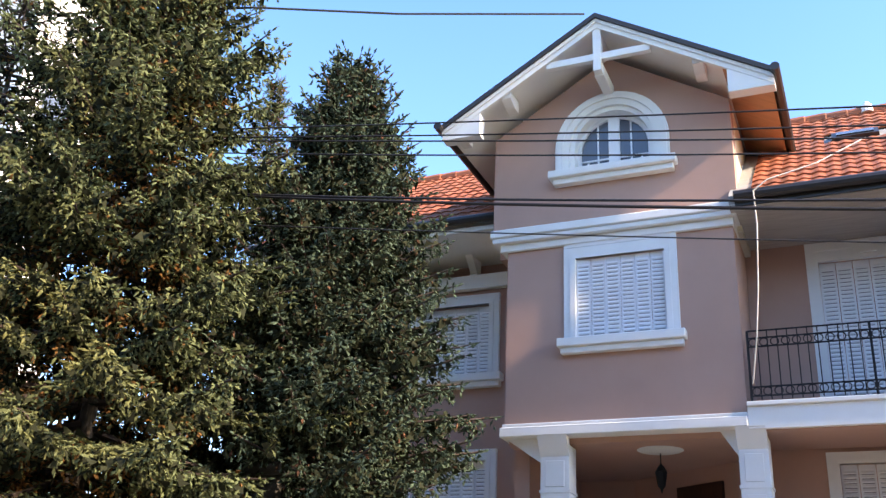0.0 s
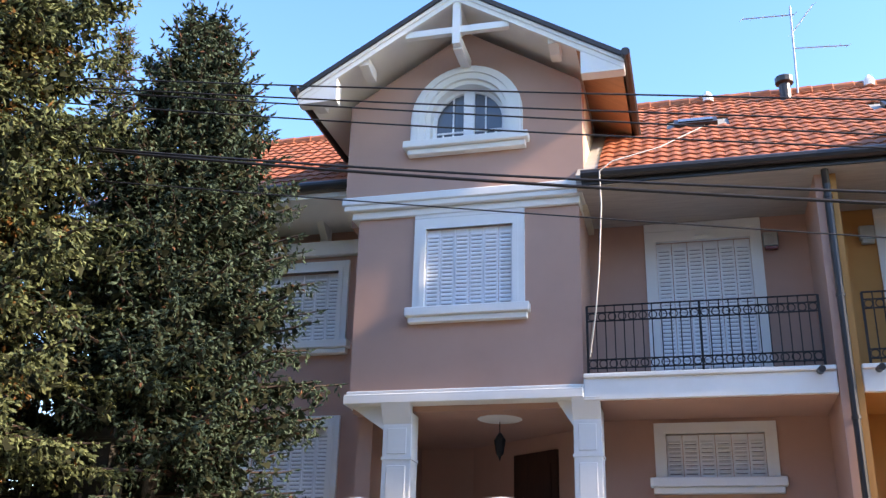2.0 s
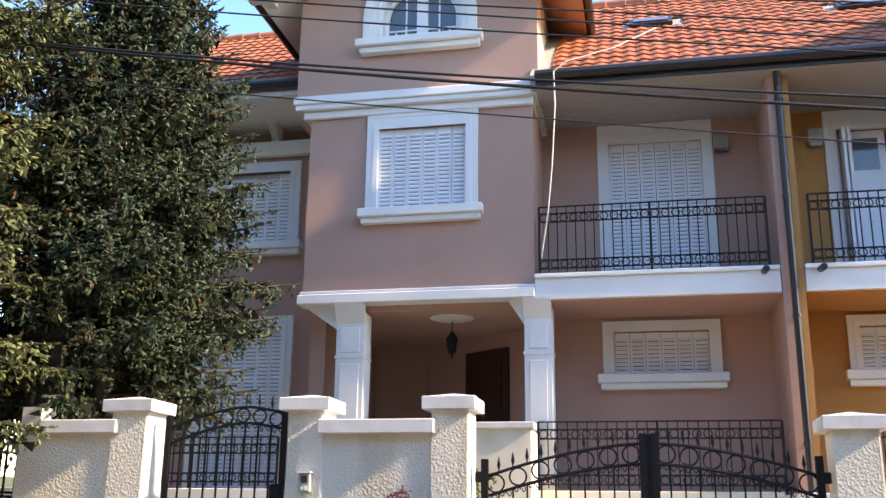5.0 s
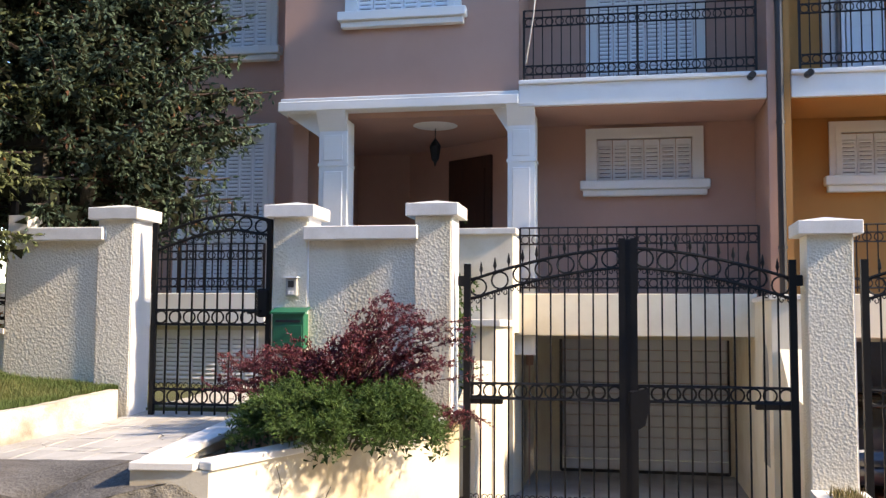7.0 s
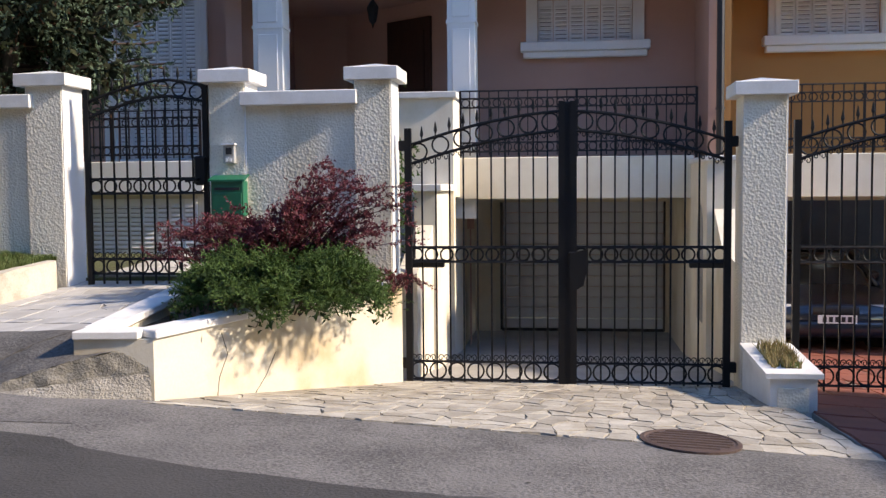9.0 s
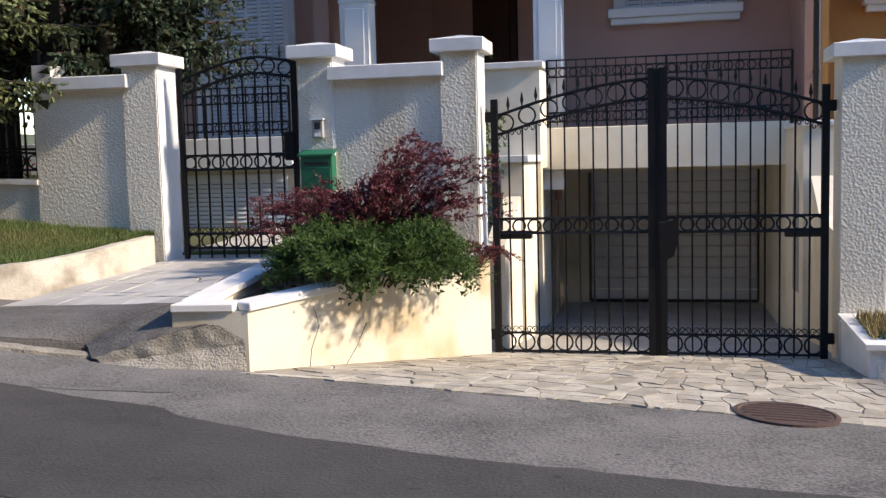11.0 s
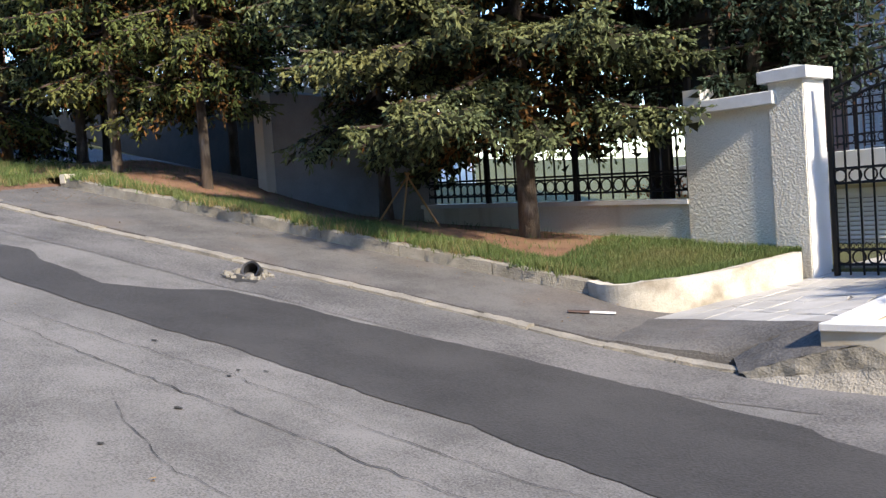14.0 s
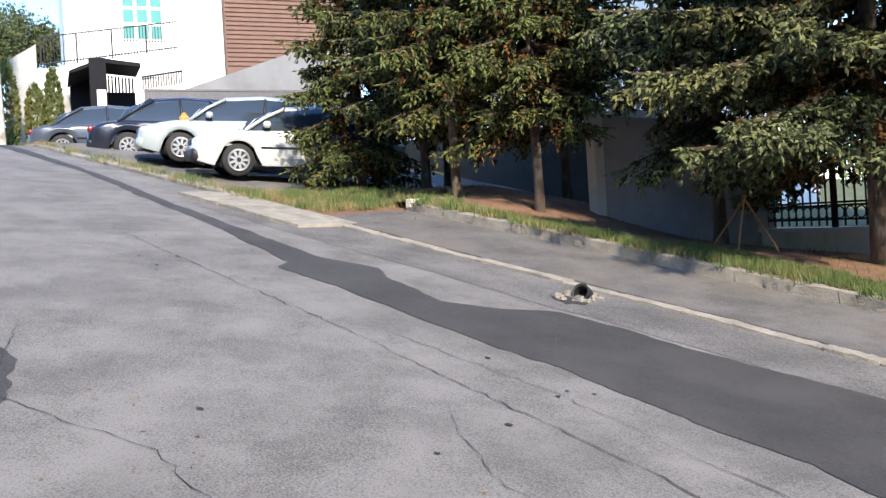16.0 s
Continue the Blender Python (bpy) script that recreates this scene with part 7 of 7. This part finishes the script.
    for x, z in st[1:6]:
        f = (z - 0.88) / (height - 0.88)
        w = 0.80 - 0.20 * max(f, 0)
        rs.append([bm.verts.new((x, y, zz)) for y, zz in ((-w - 0.008, z - 0.11), (-w - 0.006, z - 0.045), (-w + 0.12, z + 0.012), (w - 0.12, z + 0.012), (w + 0.006, z - 0.045), (w + 0.008, z - 0.11))])
    for p, q in zip(rs[1:-1], rs[2:-1]):
        for k in range(5):
            bm.faces.new((p[k], p[k + 1], q[k + 1], q[k]))
    add("roof", bm, paint_mat)
    for sg in (-1, 1):
        for (xa, za), (xb, zb) in ((st[0], st[2]), (st[4], st[6])):
            f = lambda z: 0.815 - 0.20 * max((z - 0.88) / (height - 0.88), 0)
            xm, zm = (xa + xb) / 2, (za + zb) / 2 + 0.02
            add("pillar", tube([(xa, sg * f(za), za), (xm, sg * f(zm), zm), (xb, sg * f(zb), zb - 0.03)], 0.035), paint_mat)
        xm = (g1 + g2) / 2
        add("pillar", tube([(xm, sg * 0.815, 0.90), (xm + 0.05, sg * 0.625, height - 0.06)], 0.028), DARKPLASTIC)
        for w in (fx, rx):
            wh = add("wheel", lathe([(0.02, -0.10), (wheel_r - 0.03, -0.10), (wheel_r, -0.07), (wheel_r, 0.07), (wheel_r - 0.03, 0.10), (0.02, 0.10)], sides=24), RUBBER)
            wh.data.transform(m0.inverted())
            wh.data.transform(m0 @ Matrix.Translation((w, sg * (hw - 0.11), wheel_r)) @ pose(0, 0, 0, 90, 0, 0))
            bm = bmesh.new()
            for k in range(9):
                a = k * math.tau / 9
                prism([(0.05 * math.cos(a + .5), 0.05 * math.sin(a + .5), 0), (0.05 * math.cos(a - .5), 0.05 * math.sin(a - .5), 0), (0.19 * math.cos(a - .12), 0.19 * math.sin(a - .12), 0.0), (0.19 * math.cos(a + .12), 0.19 * math.sin(a + .12), 0.0)], (0, 0, 0.02), bm)
            tube([(0.195 * math.cos(k * math.tau / 20), 0.195 * math.sin(k * math.tau / 20), 0.01) for k in range(20)], 0.02, bm, 6, True)
            rim = part("rim", bm, STEEL)
            rim.data.transform(m0 @ Matrix.Translation((w, sg * (hw - 0.008), wheel_r)) @ pose(0, 0, 0, 90 * sg * -1, 0, 0) @ Matrix.Translation((0, 0, 0)))
            under(rim, wh)
        add("mirror", box(bmesh.new(), hood + 0.28, hood + 0.42, sg * 0.86 - 0.08, sg * 0.86 + 0.08, 0.93, 1.06, bevel=0.03), paint_mat)
        add("headlight", box(bmesh.new(), 0.02, 0.32, sg * 0.60 - 0.17, sg * 0.60 + 0.17, 0.60, 0.72, bevel=0.03), HEADLIGHT)
        add("tail_light", box(bmesh.new(), L - 0.14, L - 0.005, sg * 0.68 - 0.08, sg * 0.68 + 0.08, 0.66, 0.80, bevel=0.02), TAILLIGHT)
        add("trim_strip", box(bmesh.new(), fx + 0.42, rx - 0.4, sg * (hw + 0.012) - 0.008, sg * (hw + 0.012) + 0.008, 0.53, 0.57), DARKPLASTIC)
    for xa, xb in ((-0.05, 0.24), (L - 0.22, L + 0.04)):
        add("bumper", box(bmesh.new(), xa, xb, -0.78, 0.78, 0.28, 0.52, bevel=0.05), DARKPLASTIC if dark_bumper else paint_mat)
    add("underbody", box(bmesh.new(), 0.5, L - 0.5, -0.68, 0.68, 0.17, 0.34), DARKPLASTIC)
    add("grille", box(bmesh.new(), -0.015, 0.05, -0.30, 0.30, 0.58, 0.70, bevel=0.015), DARKPLASTIC)
    return c


def lot_up(s):
    return -0.08 + 0.22 * min(max((s - 17.5) / 4.0, 0), 1)


def lot_z(x, y):
    return road_z(x, y) + lot_up(street(x, y)[0])


P_WHITE, P_SILVER, P_BLACK, P_GREY = paint("white car paint", (0.54, 0.57, 0.57)), paint("pale silver paint", (0.36, 0.42, 0.43)), paint("blue-black paint", (0.012, 0.016, 0.028)), paint("steel grey paint", (0.055, 0.068, 0.09))
structure("parking_lot", sheet(lambda u, v: (lambda p: p + Vector((0, 0, 0.02)))(street_point(12.2 + 19 * u, 0.35 + 8.5 * v, lot_up(12.2 + 19 * u) - 0.02)), 40, 10, 0.1), ASPHALT, "worn asphalt parking bays beside the road", "parking lot")


def park(label, mat, x, y, turn, **kw):
    """Front or rear wheel nearest the street stands at x, y."""
    car(label, mat, (x, y, lot_z(x, y)), turn, **kw)


park("white hatchback with dark bumpers parked nose to the street", P_WHITE, -19.6, 2.72, 88, length=4.2, height=1.40, boot=0.25, dark_bumper=True)
park("pale silver saloon parked nose to the street", P_SILVER, -21.8, 1.95, 88, length=4.4, height=1.44, boot=0.3, hood=1.05)
car("blue-black saloon parked with its tail to the street", P_BLACK, (-24.4, 5.78, lot_z(-24.4, 5.78)), -92, length=4.7, height=1.46, boot=0.75, hood=1.2, wheel_r=0.33)
car("dark estate car parked behind the saloon", P_BLACK, (-27.6, 6.3, lot_z(-27.6, 6.3)), -92, length=4.4, height=1.52, boot=0.2, wheel_r=0.33)
car("steel grey saloon parked with its tail to the street", P_GREY, (-29.4, 4.5, lot_z(-29.4, 4.5)), -95, length=4.7, height=1.46, boot=0.7, hood=1.2, wheel_r=0.33)
orn = thing("ornamental_post", "low white post with a gilded ornament", "post", (-22.6, 3.6, 3.9))
zo = lot_z(-22.9, 3.2)
part("shaft", lathe([(0.12, 0), (0.10, 0.7), (0.05, 0.85)], at=(-22.9, 3.12, zo), sides=10), WHITE, orn)
part("ornament", lathe([(0.04, 0), (0.11, 0.04), (0.12, 0.10), (0.06, 0.15), (0.07, 0.18), (0.02, 0.21)], at=(-22.9, 3.12, zo + 0.85), sides=10), GOLD, orn)

car("black car parked in the open garage", P_BLACK, (3.55, 13.55, -0.70), 90, length=3.8, height=1.4, level=True)
plate = thing("number_plate", "white number plate with dark bars", "plate", (2.3, 13.4, 0))
part("board", a_box(3.3, 3.8, 13.47, 13.485, -0.22, -0.11), WHITE, plate)
for k in range(5):
    part("mark", a_box(3.36 + 0.08 * k, 3.41 + 0.08 * k, 13.464, 13.469, -0.20, -0.13), DARKPLASTIC, plate)
# kerb pieces and concrete lip before the parking bays
lip = thing("lot_kerb", "broken pale concrete lip before the parking bays", "kerb", street_point(10.5, 0), kind="structure")
s = 8.75
rnd = random.Random(17)
while s < 24:
    n = rnd.uniform(0.6, 1.3)
    w0, ww = (-0.70, 0.95) if s < 11.2 else (0.05, 0.28)
    def f(u, v, a=s, b=s + n - 0.03, w0=w0, ww=ww):
        return street_point(a + (b - a) * u, w0 + ww * v + 0.04 * noise.noise((a + u, v * 3, 6)), 0.05 + 0.02 * noise.noise(((a + u) * 4, v * 4, 2)))
    part("slab", sheet(f, 8, 4, 0.12), KERB, lip)
    s += n


# plain unseen walls behind the camera, added to block low sky light
for k, (s0, s1, top_, d) in enumerate(((-24, -9, 9.6, -12.6), (-8.4, 4, 10.2, -12.9), (4.6, 17, 8.4, -12.4), (17.8, 30, 9.0, -12.8))):
    a, b = street_point(s0, d), street_point(s1, d)
    across = street_point(s0, d - 0.4) - a
    across.z = 0
    lo = min(a.z, b.z) - 0.4
    structure("wall_opposite_%d" % (k + 1), prism([(a.x, a.y, lo), (b.x, b.y, lo), (b.x, b.y, b.z + top_), (a.x, a.y, b.z + top_)], across), SKY_BLOCKER, "unseen dark brown wall added to block low sky light", "wall")

# plain wall down the street, out of view, added to shade the forecourts
structure("shade_caster", a_box(6.0, 6.3, 5.4, 9.2, -0.9, 2.55), CREAM, "unseen cream wall added to shade the forecourts", "wall")

# ---- far side: fences, white building, trees ----
def fy(px, x=-35.0):
    return (6.25 + 0.0197 * (px - 390)) * (-x / 35)


def fz(py, x=-35.0):
    return EYE + (9.5 - 0.0209 * py) * (-x / 35)


gf = thing("sheet_fence", "dark grey ribbed sheet metal fence", "fence", (-29, 6, 6))
xg = -31.5
y0, y1 = fy(250, xg), fy(620, xg)
part("sheet", a_box(xg - 0.03, xg, y0, y1, 4.5, fz(158, xg)), FENCE_GLOOM, gf)
part("cap", a_box(xg - 0.05, xg + 0.03, y0, y1, fz(158, xg), fz(155, xg)), FENCE_GLOOM, gf)
bm_rib = mesh_of("rib", a_box(0, 0.03, -0.02, 0.02, 0, fz(158, xg) - 4.5), FENCE_GLOOM)
for k in range(60):
    shared("rib", bm_rib, Matrix.Translation((xg, y0 + (y1 - y0) * k / 60, 4.5)), gf)
mb = thing("white_building", "modern white house with a terrace and brown slatted wing", "building", (-42, 8, 6))
xb = -44.0
part("wall", a_box(xb - 8, xb, fy(125, xb), fy(392, xb), 4, fz(-160, xb)), WHITE, mb)
part("wing", a_box(xb - 8, xb + 0.5, fy(393, xb), fy(640, xb), 4, fz(-160, xb)), BRICKRED, mb, "brown slatted cladding")
slat = mesh_of("slat", a_box(0, 0.06, 0, fy(640, xb) - fy(394, xb), 0, 0.10), BRICKRED)
for k in range(36):
    shared("slat", slat, Matrix.Translation((xb + 0.5, fy(394, xb), fz(118, xb) + k * 0.20)), mb)
wa, wb, za, zb = fy(218, xb), fy(288, xb), fz(75, xb), fz(-5, xb)
win = part("window", a_box(xb, xb + 0.06, wa, wb, za, zb), PVC, mb)
for i in range(3):
    for j in range(3):
        part("pane", a_box(xb + 0.061, xb + 0.08, wa + (wb - wa) * i / 3 + 0.07, wa + (wb - wa) * (i + 1) / 3 - 0.07, za + (zb - za) * j / 3 + 0.07, za + (zb - za) * (j + 1) / 3 - 0.07), GREENGLASS, win)
terr = thing("terrace_wall", "white retaining wall with a dark railing", "wall", (-40, 3, 7), kind="structure")
xt = -39.0
part("panel", prism([(xt, fy(60, xt), 4), (xt, fy(312, xt), 4), (xt, fy(312, xt), fz(92, xt)), (xt, fy(60, xt), fz(128, xt))], (-0.3, 0, 0)), WHITE, terr)
rt = thing("terrace_rail", "dark metal railing on the retaining wall", "railing", (xt, fy(200, xt), fz(90, xt)))
for k in range(44):
    u = k / 43
    yy, zz = fy(85 + 225 * u, xt), fz(122 - 32 * u, xt)
    r_ = 0.03 if k % 11 == 0 else 0.014
    part("bar", a_box(xt + 0.02 - r_, xt + 0.02 + r_, yy - r_, yy + r_, zz, zz + 1.15), IRON, rt)
for h in (0.12, 1.12):
    part("rail", tube([(xt + 0.02, fy(85, xt), fz(122, xt) + h), (xt + 0.02, fy(310, xt), fz(90, xt) + h)], 0.025, sides=4), IRON, rt)
ramp = thing("ramp_wall", "sloping grey-white ramp wall", "wall", (-34, 6, 6), kind="structure")
xr = -34.0
part("panel", prism([(xr, fy(305, xr), 4.5), (xr, fy(640, xr), 4.5), (xr, fy(640, xr), fz(45, xr)), (xr, fy(490, xr), fz(98, xr)), (xr, fy(305, xr), fz(160, xr))], (-0.3, 0, 0)), GREYRENDER, ramp)
part("low_panel", a_box(-38.3, -38.0, fy(140, -38), fy(420, -38), 4.5, fz(135, -38)), WHITE, ramp)
r2 = thing("ramp_rail", "dark railing beside the ramp", "railing", (-37.9, fy(280, -38), fz(150, -38)))
for k in range(16):
    yy = fy(248 + 66 * k / 15, -38)
    part("bar", a_box(-37.93, -37.90, yy - 0.02, yy + 0.02, fz(156 - k * 0.7, -38), fz(136 - k * 0.7, -38)), IRON, r2)
part("rail", tube([(-37.9, fy(246, -38), fz(136, -38)), (-37.9, fy(316, -38), fz(125, -38))], 0.035), IRON, r2)
cp = thing("carport", "small black flat-roofed shelter", "shelter", (-33, 2, 5))
xc = -33.0
part("post", a_box(xc, xc + 0.35, fy(160, xc), fy(187, xc), 4.5, fz(108, xc)), BLACKPAINT, cp)
part("roof", prism([(xc, fy(128, xc), fz(126, xc)), (xc, fy(180, xc), fz(105, xc)), (xc, fy(246, xc), fz(112, xc)), (xc, fy(246, xc), fz(118, xc)), (xc, fy(180, xc), fz(112, xc)), (xc, fy(128, xc), fz(131, xc))], (-2.5, 0, 0)), BLACKPAINT, cp)
part("back", a_box(xc - 2.5, xc - 2.4, fy(132, xc), fy(246, xc), 4.5, fz(116, xc)), BLACKPAINT, cp)
wg = thing("white_gate", "white slatted gate by the shelter", "gate", (xc, fy(215, xc), 5.5))
for k in range(11):
    yy = fy(188 + 56 * k / 10, xc)
    part("slat", a_box(xc + 0.1, xc + 0.14, yy - 0.025, yy + 0.025, fz(162, xc), fz(133 + k * 0.6, xc)), WHITE, wg)
part("rail", tube([(xc + 0.12, fy(186, xc), fz(133, xc)), (xc + 0.12, fy(246, xc), fz(139, xc))], 0.03), WHITE, wg)
part("pier", a_box(xc + 0.05, xc + 0.4, fy(170, xc), fy(185, xc), 4.5, fz(160, xc)), WHITE, wg)
gw2 = thing("grey_wall", "grey retaining wall up the street", "wall", (-36, 0.2, 6), kind="structure")
part("panel", prism([(-36, fy(22, -36), 5), (-36, fy(165, -36), 5), (-36, fy(165, -36), fz(160, -36)), (-36, fy(78, -36), fz(168, -36)), (-36, fy(78, -36), fz(85, -36)), (-36, fy(28, -36), fz(115, -36))], (-0.3, 0, 0)), CONCRETE, gw2)
pole = thing("street_pole", "pale concrete street pole", "pole", (-31, fy(6, -31), 5))
part("shaft", tube([(-31, fy(14, -31), 4.8), (-31, fy(5, -31), 13)], [0.20, 0.15], sides=10), WHITEKERB, pole)
rng = np.random.default_rng(61)
for px, top, r_ in ((30, 115, 0.35), (101, 124, 0.3), (72, 150, 0.35)):
    zt = fz(top, -34)
    th = thing("thuja", "slim green thuja column", "tree", (-34, fy(px, -34), 5.2), "slim thujas")
    o = rng.normal(0, 1, (900, 3))
    o = unit(o) * rng.uniform(0.6, 1, (900, 1)) ** 0.5
    o = o * [r_, r_, (zt - 5.2) / 2] + [-34, fy(px, -34), (zt + 5.2) / 2]
    under(new("crown", tri_mesh("crown", needles(o, np.tile([0, 0, 1.0], (900, 1)), np.full(900, 0.1), rng, 5, 0.12, 0.06, 1.0), FIR)), th)
    part("trunk", tube([(-34, fy(px, -34), 5.0), (-34, fy(px, -34), 6.0)], 0.06), TWIG, th)
for px, py, r_, x in ((60, 75, 1.7, -60.0), (20, 95, 1.4, -58.0), (-30, 60, 2.6, -62.0), (95, 85, 1.0, -60)):
    ft = thing("broadleaf_tree", "round autumn-green tree far up the street", "tree", (x, fy(px, x), 8), "far trees")
    c = np.array([x, fy(px, x), fz(py, x)])
    cl = unit(rng.normal(0, 1, (60, 3))) * rng.uniform(0.5, 1, (60, 1)) * r_ + c
    o = (cl[:, None, :] + rng.normal(0, 0.28 * r_, (60, 40, 3)) * 0.8).reshape(-1, 3)
    under(new("crown", tri_mesh("crown", needles(o, rng.normal(size=o.shape), np.full(len(o), 0.1), rng, 3, 0.16, 0.12, 0.5), PINE_FAR)), ft)
    part("trunk", tube([(x, c[1], 6.0), (x, c[1], c[2])], [0.2, 0.08]), BARK, ft)

# white slat fence behind the firs, its wall coloured dark for their shade
wf = thing("slat_fence", "white slatted fence on a stone wall coloured as shaded", "fence", (-20, 9.8, 4))
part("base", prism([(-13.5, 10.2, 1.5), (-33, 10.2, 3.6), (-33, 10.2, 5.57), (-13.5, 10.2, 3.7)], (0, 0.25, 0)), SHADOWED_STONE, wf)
sl = mesh_of("slat", a_box(-0.045, 0.045, 0, 0.03, 0, 1.15), WHITE)
for k in range(98):
    x = -13.8 - 0.19 * k
    shared("slat", sl, Matrix.Translation((x, 10.25, 3.72 + 0.096 * (-13.5 - x))), wf)
part("rail", tube([(-13.6, 10.3, 4.2), (-32.6, 10.3, 6.02)], 0.03, sides=4), WHITE, wf)
part("rail", tube([(-13.6, 10.3, 4.75), (-32.6, 10.3, 6.57)], 0.03, sides=4), WHITE, wf)
# sunlit white wall of the next garden, seen through the railing
structure("garden_wall_white", a_box(-22.3, -22.0, 10.6, 16.4, 0, 4.6), WHITE, "sunlit white wall of the next garden", "wall")
# tall white house behind the trees
th = thing("tall_house", "tall white rendered house behind the trees", "building", (-24, 18, 2))
part("wall", a_box(-32, -20.5, 16.5, 19.3, 0, 20), WHITE, th)
for k in range(4):
    for j in range(1):
        w_ = part("window", a_box(-20.5, -20.44, 17.2 + 4 * j, 18.6 + 4 * j, 5 + 3.2 * k, 6.6 + 3.2 * k), PVC, th)
        part("pane", a_box(-20.438, -20.42, 17.3 + 4 * j, 18.5 + 4 * j, 5.1 + 3.2 * k, 6.5 + 3.2 * k), GLASS, w_)
part("roof", a_box(-32.3, -20.2, 16.2, 19.6, 20, 20.3), CONCRETE, th)


# ---- roof tiles, one by one ----
def tile_bm(w, h, bm=None, m=None):
    bm = bm or bmesh.new()
    g = []
    for j, (v, up) in enumerate(((0.0, 0.034), (1.06, 0.010))):
        g.append([bm.verts.new((m or Matrix()) @ Vector((w * (k / 6 - 0.5) * 0.985, h * v, up + 0.021 * (0.5 - 0.5 * math.cos(k / 6 * math.tau))))) for k in range(7)])
    lo = [bm.verts.new((m or Matrix()) @ Vector((w * (k / 6 - 0.5) * 0.985, 0.0, 0.010 + 0.019 * (0.5 - 0.5 * math.cos(k / 6 * math.tau))))) for k in range(7)]
    for k in range(6):
        bm.faces.new((g[0][k], g[0][k + 1], g[1][k + 1], g[1][k]))
        bm.faces.new((lo[k], lo[k + 1], g[0][k + 1], g[0][k]))
    return bm


pitch = math.atan2(RD_Z - EV_Z, RD_Y - EV_Y)
SL = math.hypot(RD_Z - EV_Z, RD_Y - EV_Y)
TW, TH = 0.20, 0.31
rows_n = int(SL / TH)
tile_me = mesh_of("tile", tile_bm(TW, TH), TILE)
rest = bmesh.new()
rnd = random.Random(77)
count = 0


def covered(x, t):
    p = slope_point(x, t)
    for c in (AC, 2 * PX - AC):
        if abs(x - c) < (AX1 - AX0) / 2 + 0.06 and G_PK - GS * abs(x - c) > p.z + 0.12 and p.y > YO - 0.1:
            return True
    return False


for j in range(rows_n + 1):
    t = j * TH / SL
    if t > 0.985:
        break
    x = AX1 + 0.11 - TW * 42
    while x < RX1:
        left = x < BX1
        if (left and (t < 0.16 or x > AX0)) or covered(x, t) or (not left and x < AX1 + 0.10):
            x += TW
            continue
        sky_hit = any(a - 0.1 < x < b + 0.1 and 0.54 < t + TH / SL * 0.7 and t < 0.63 for a, b in ((-0.02, 0.68), (3.24, 4.02)))
        if not sky_hit:
            m = Matrix.Translation(slope_point(x, t, 0.0)) @ pose(0, 0, 0, math.degrees(pitch), rnd.uniform(-1.2, 1.2), rnd.uniform(-1, 1)) @ Matrix.Translation((0, 0, rnd.uniform(0, 0.008)))
            if -1.5 < x < 2.6 and count < 300:
                shared("tile", tile_me, m, main)
                count += 1
            elif x < 6.2:
                tile_bm(TW, TH, rest, m)
        x += TW
tiles = part("tile_field", rest, TILES, main)
tagged(tiles, kind="stuff")
rt_me = mesh_of("ridge_tile", lathe([(0.12, 0), (0.135, 0.36), (0.11, 0.40)], sides=10), TILE)
for k in range(44):
    x = RX0 + 0.36 * k
    if x < 6:
        shared("ridge_tile", rt_me, Matrix.Translation(slope_point(x, 1, 0.0)) @ pose(0, 0, 0, 0, 90, 0), main)
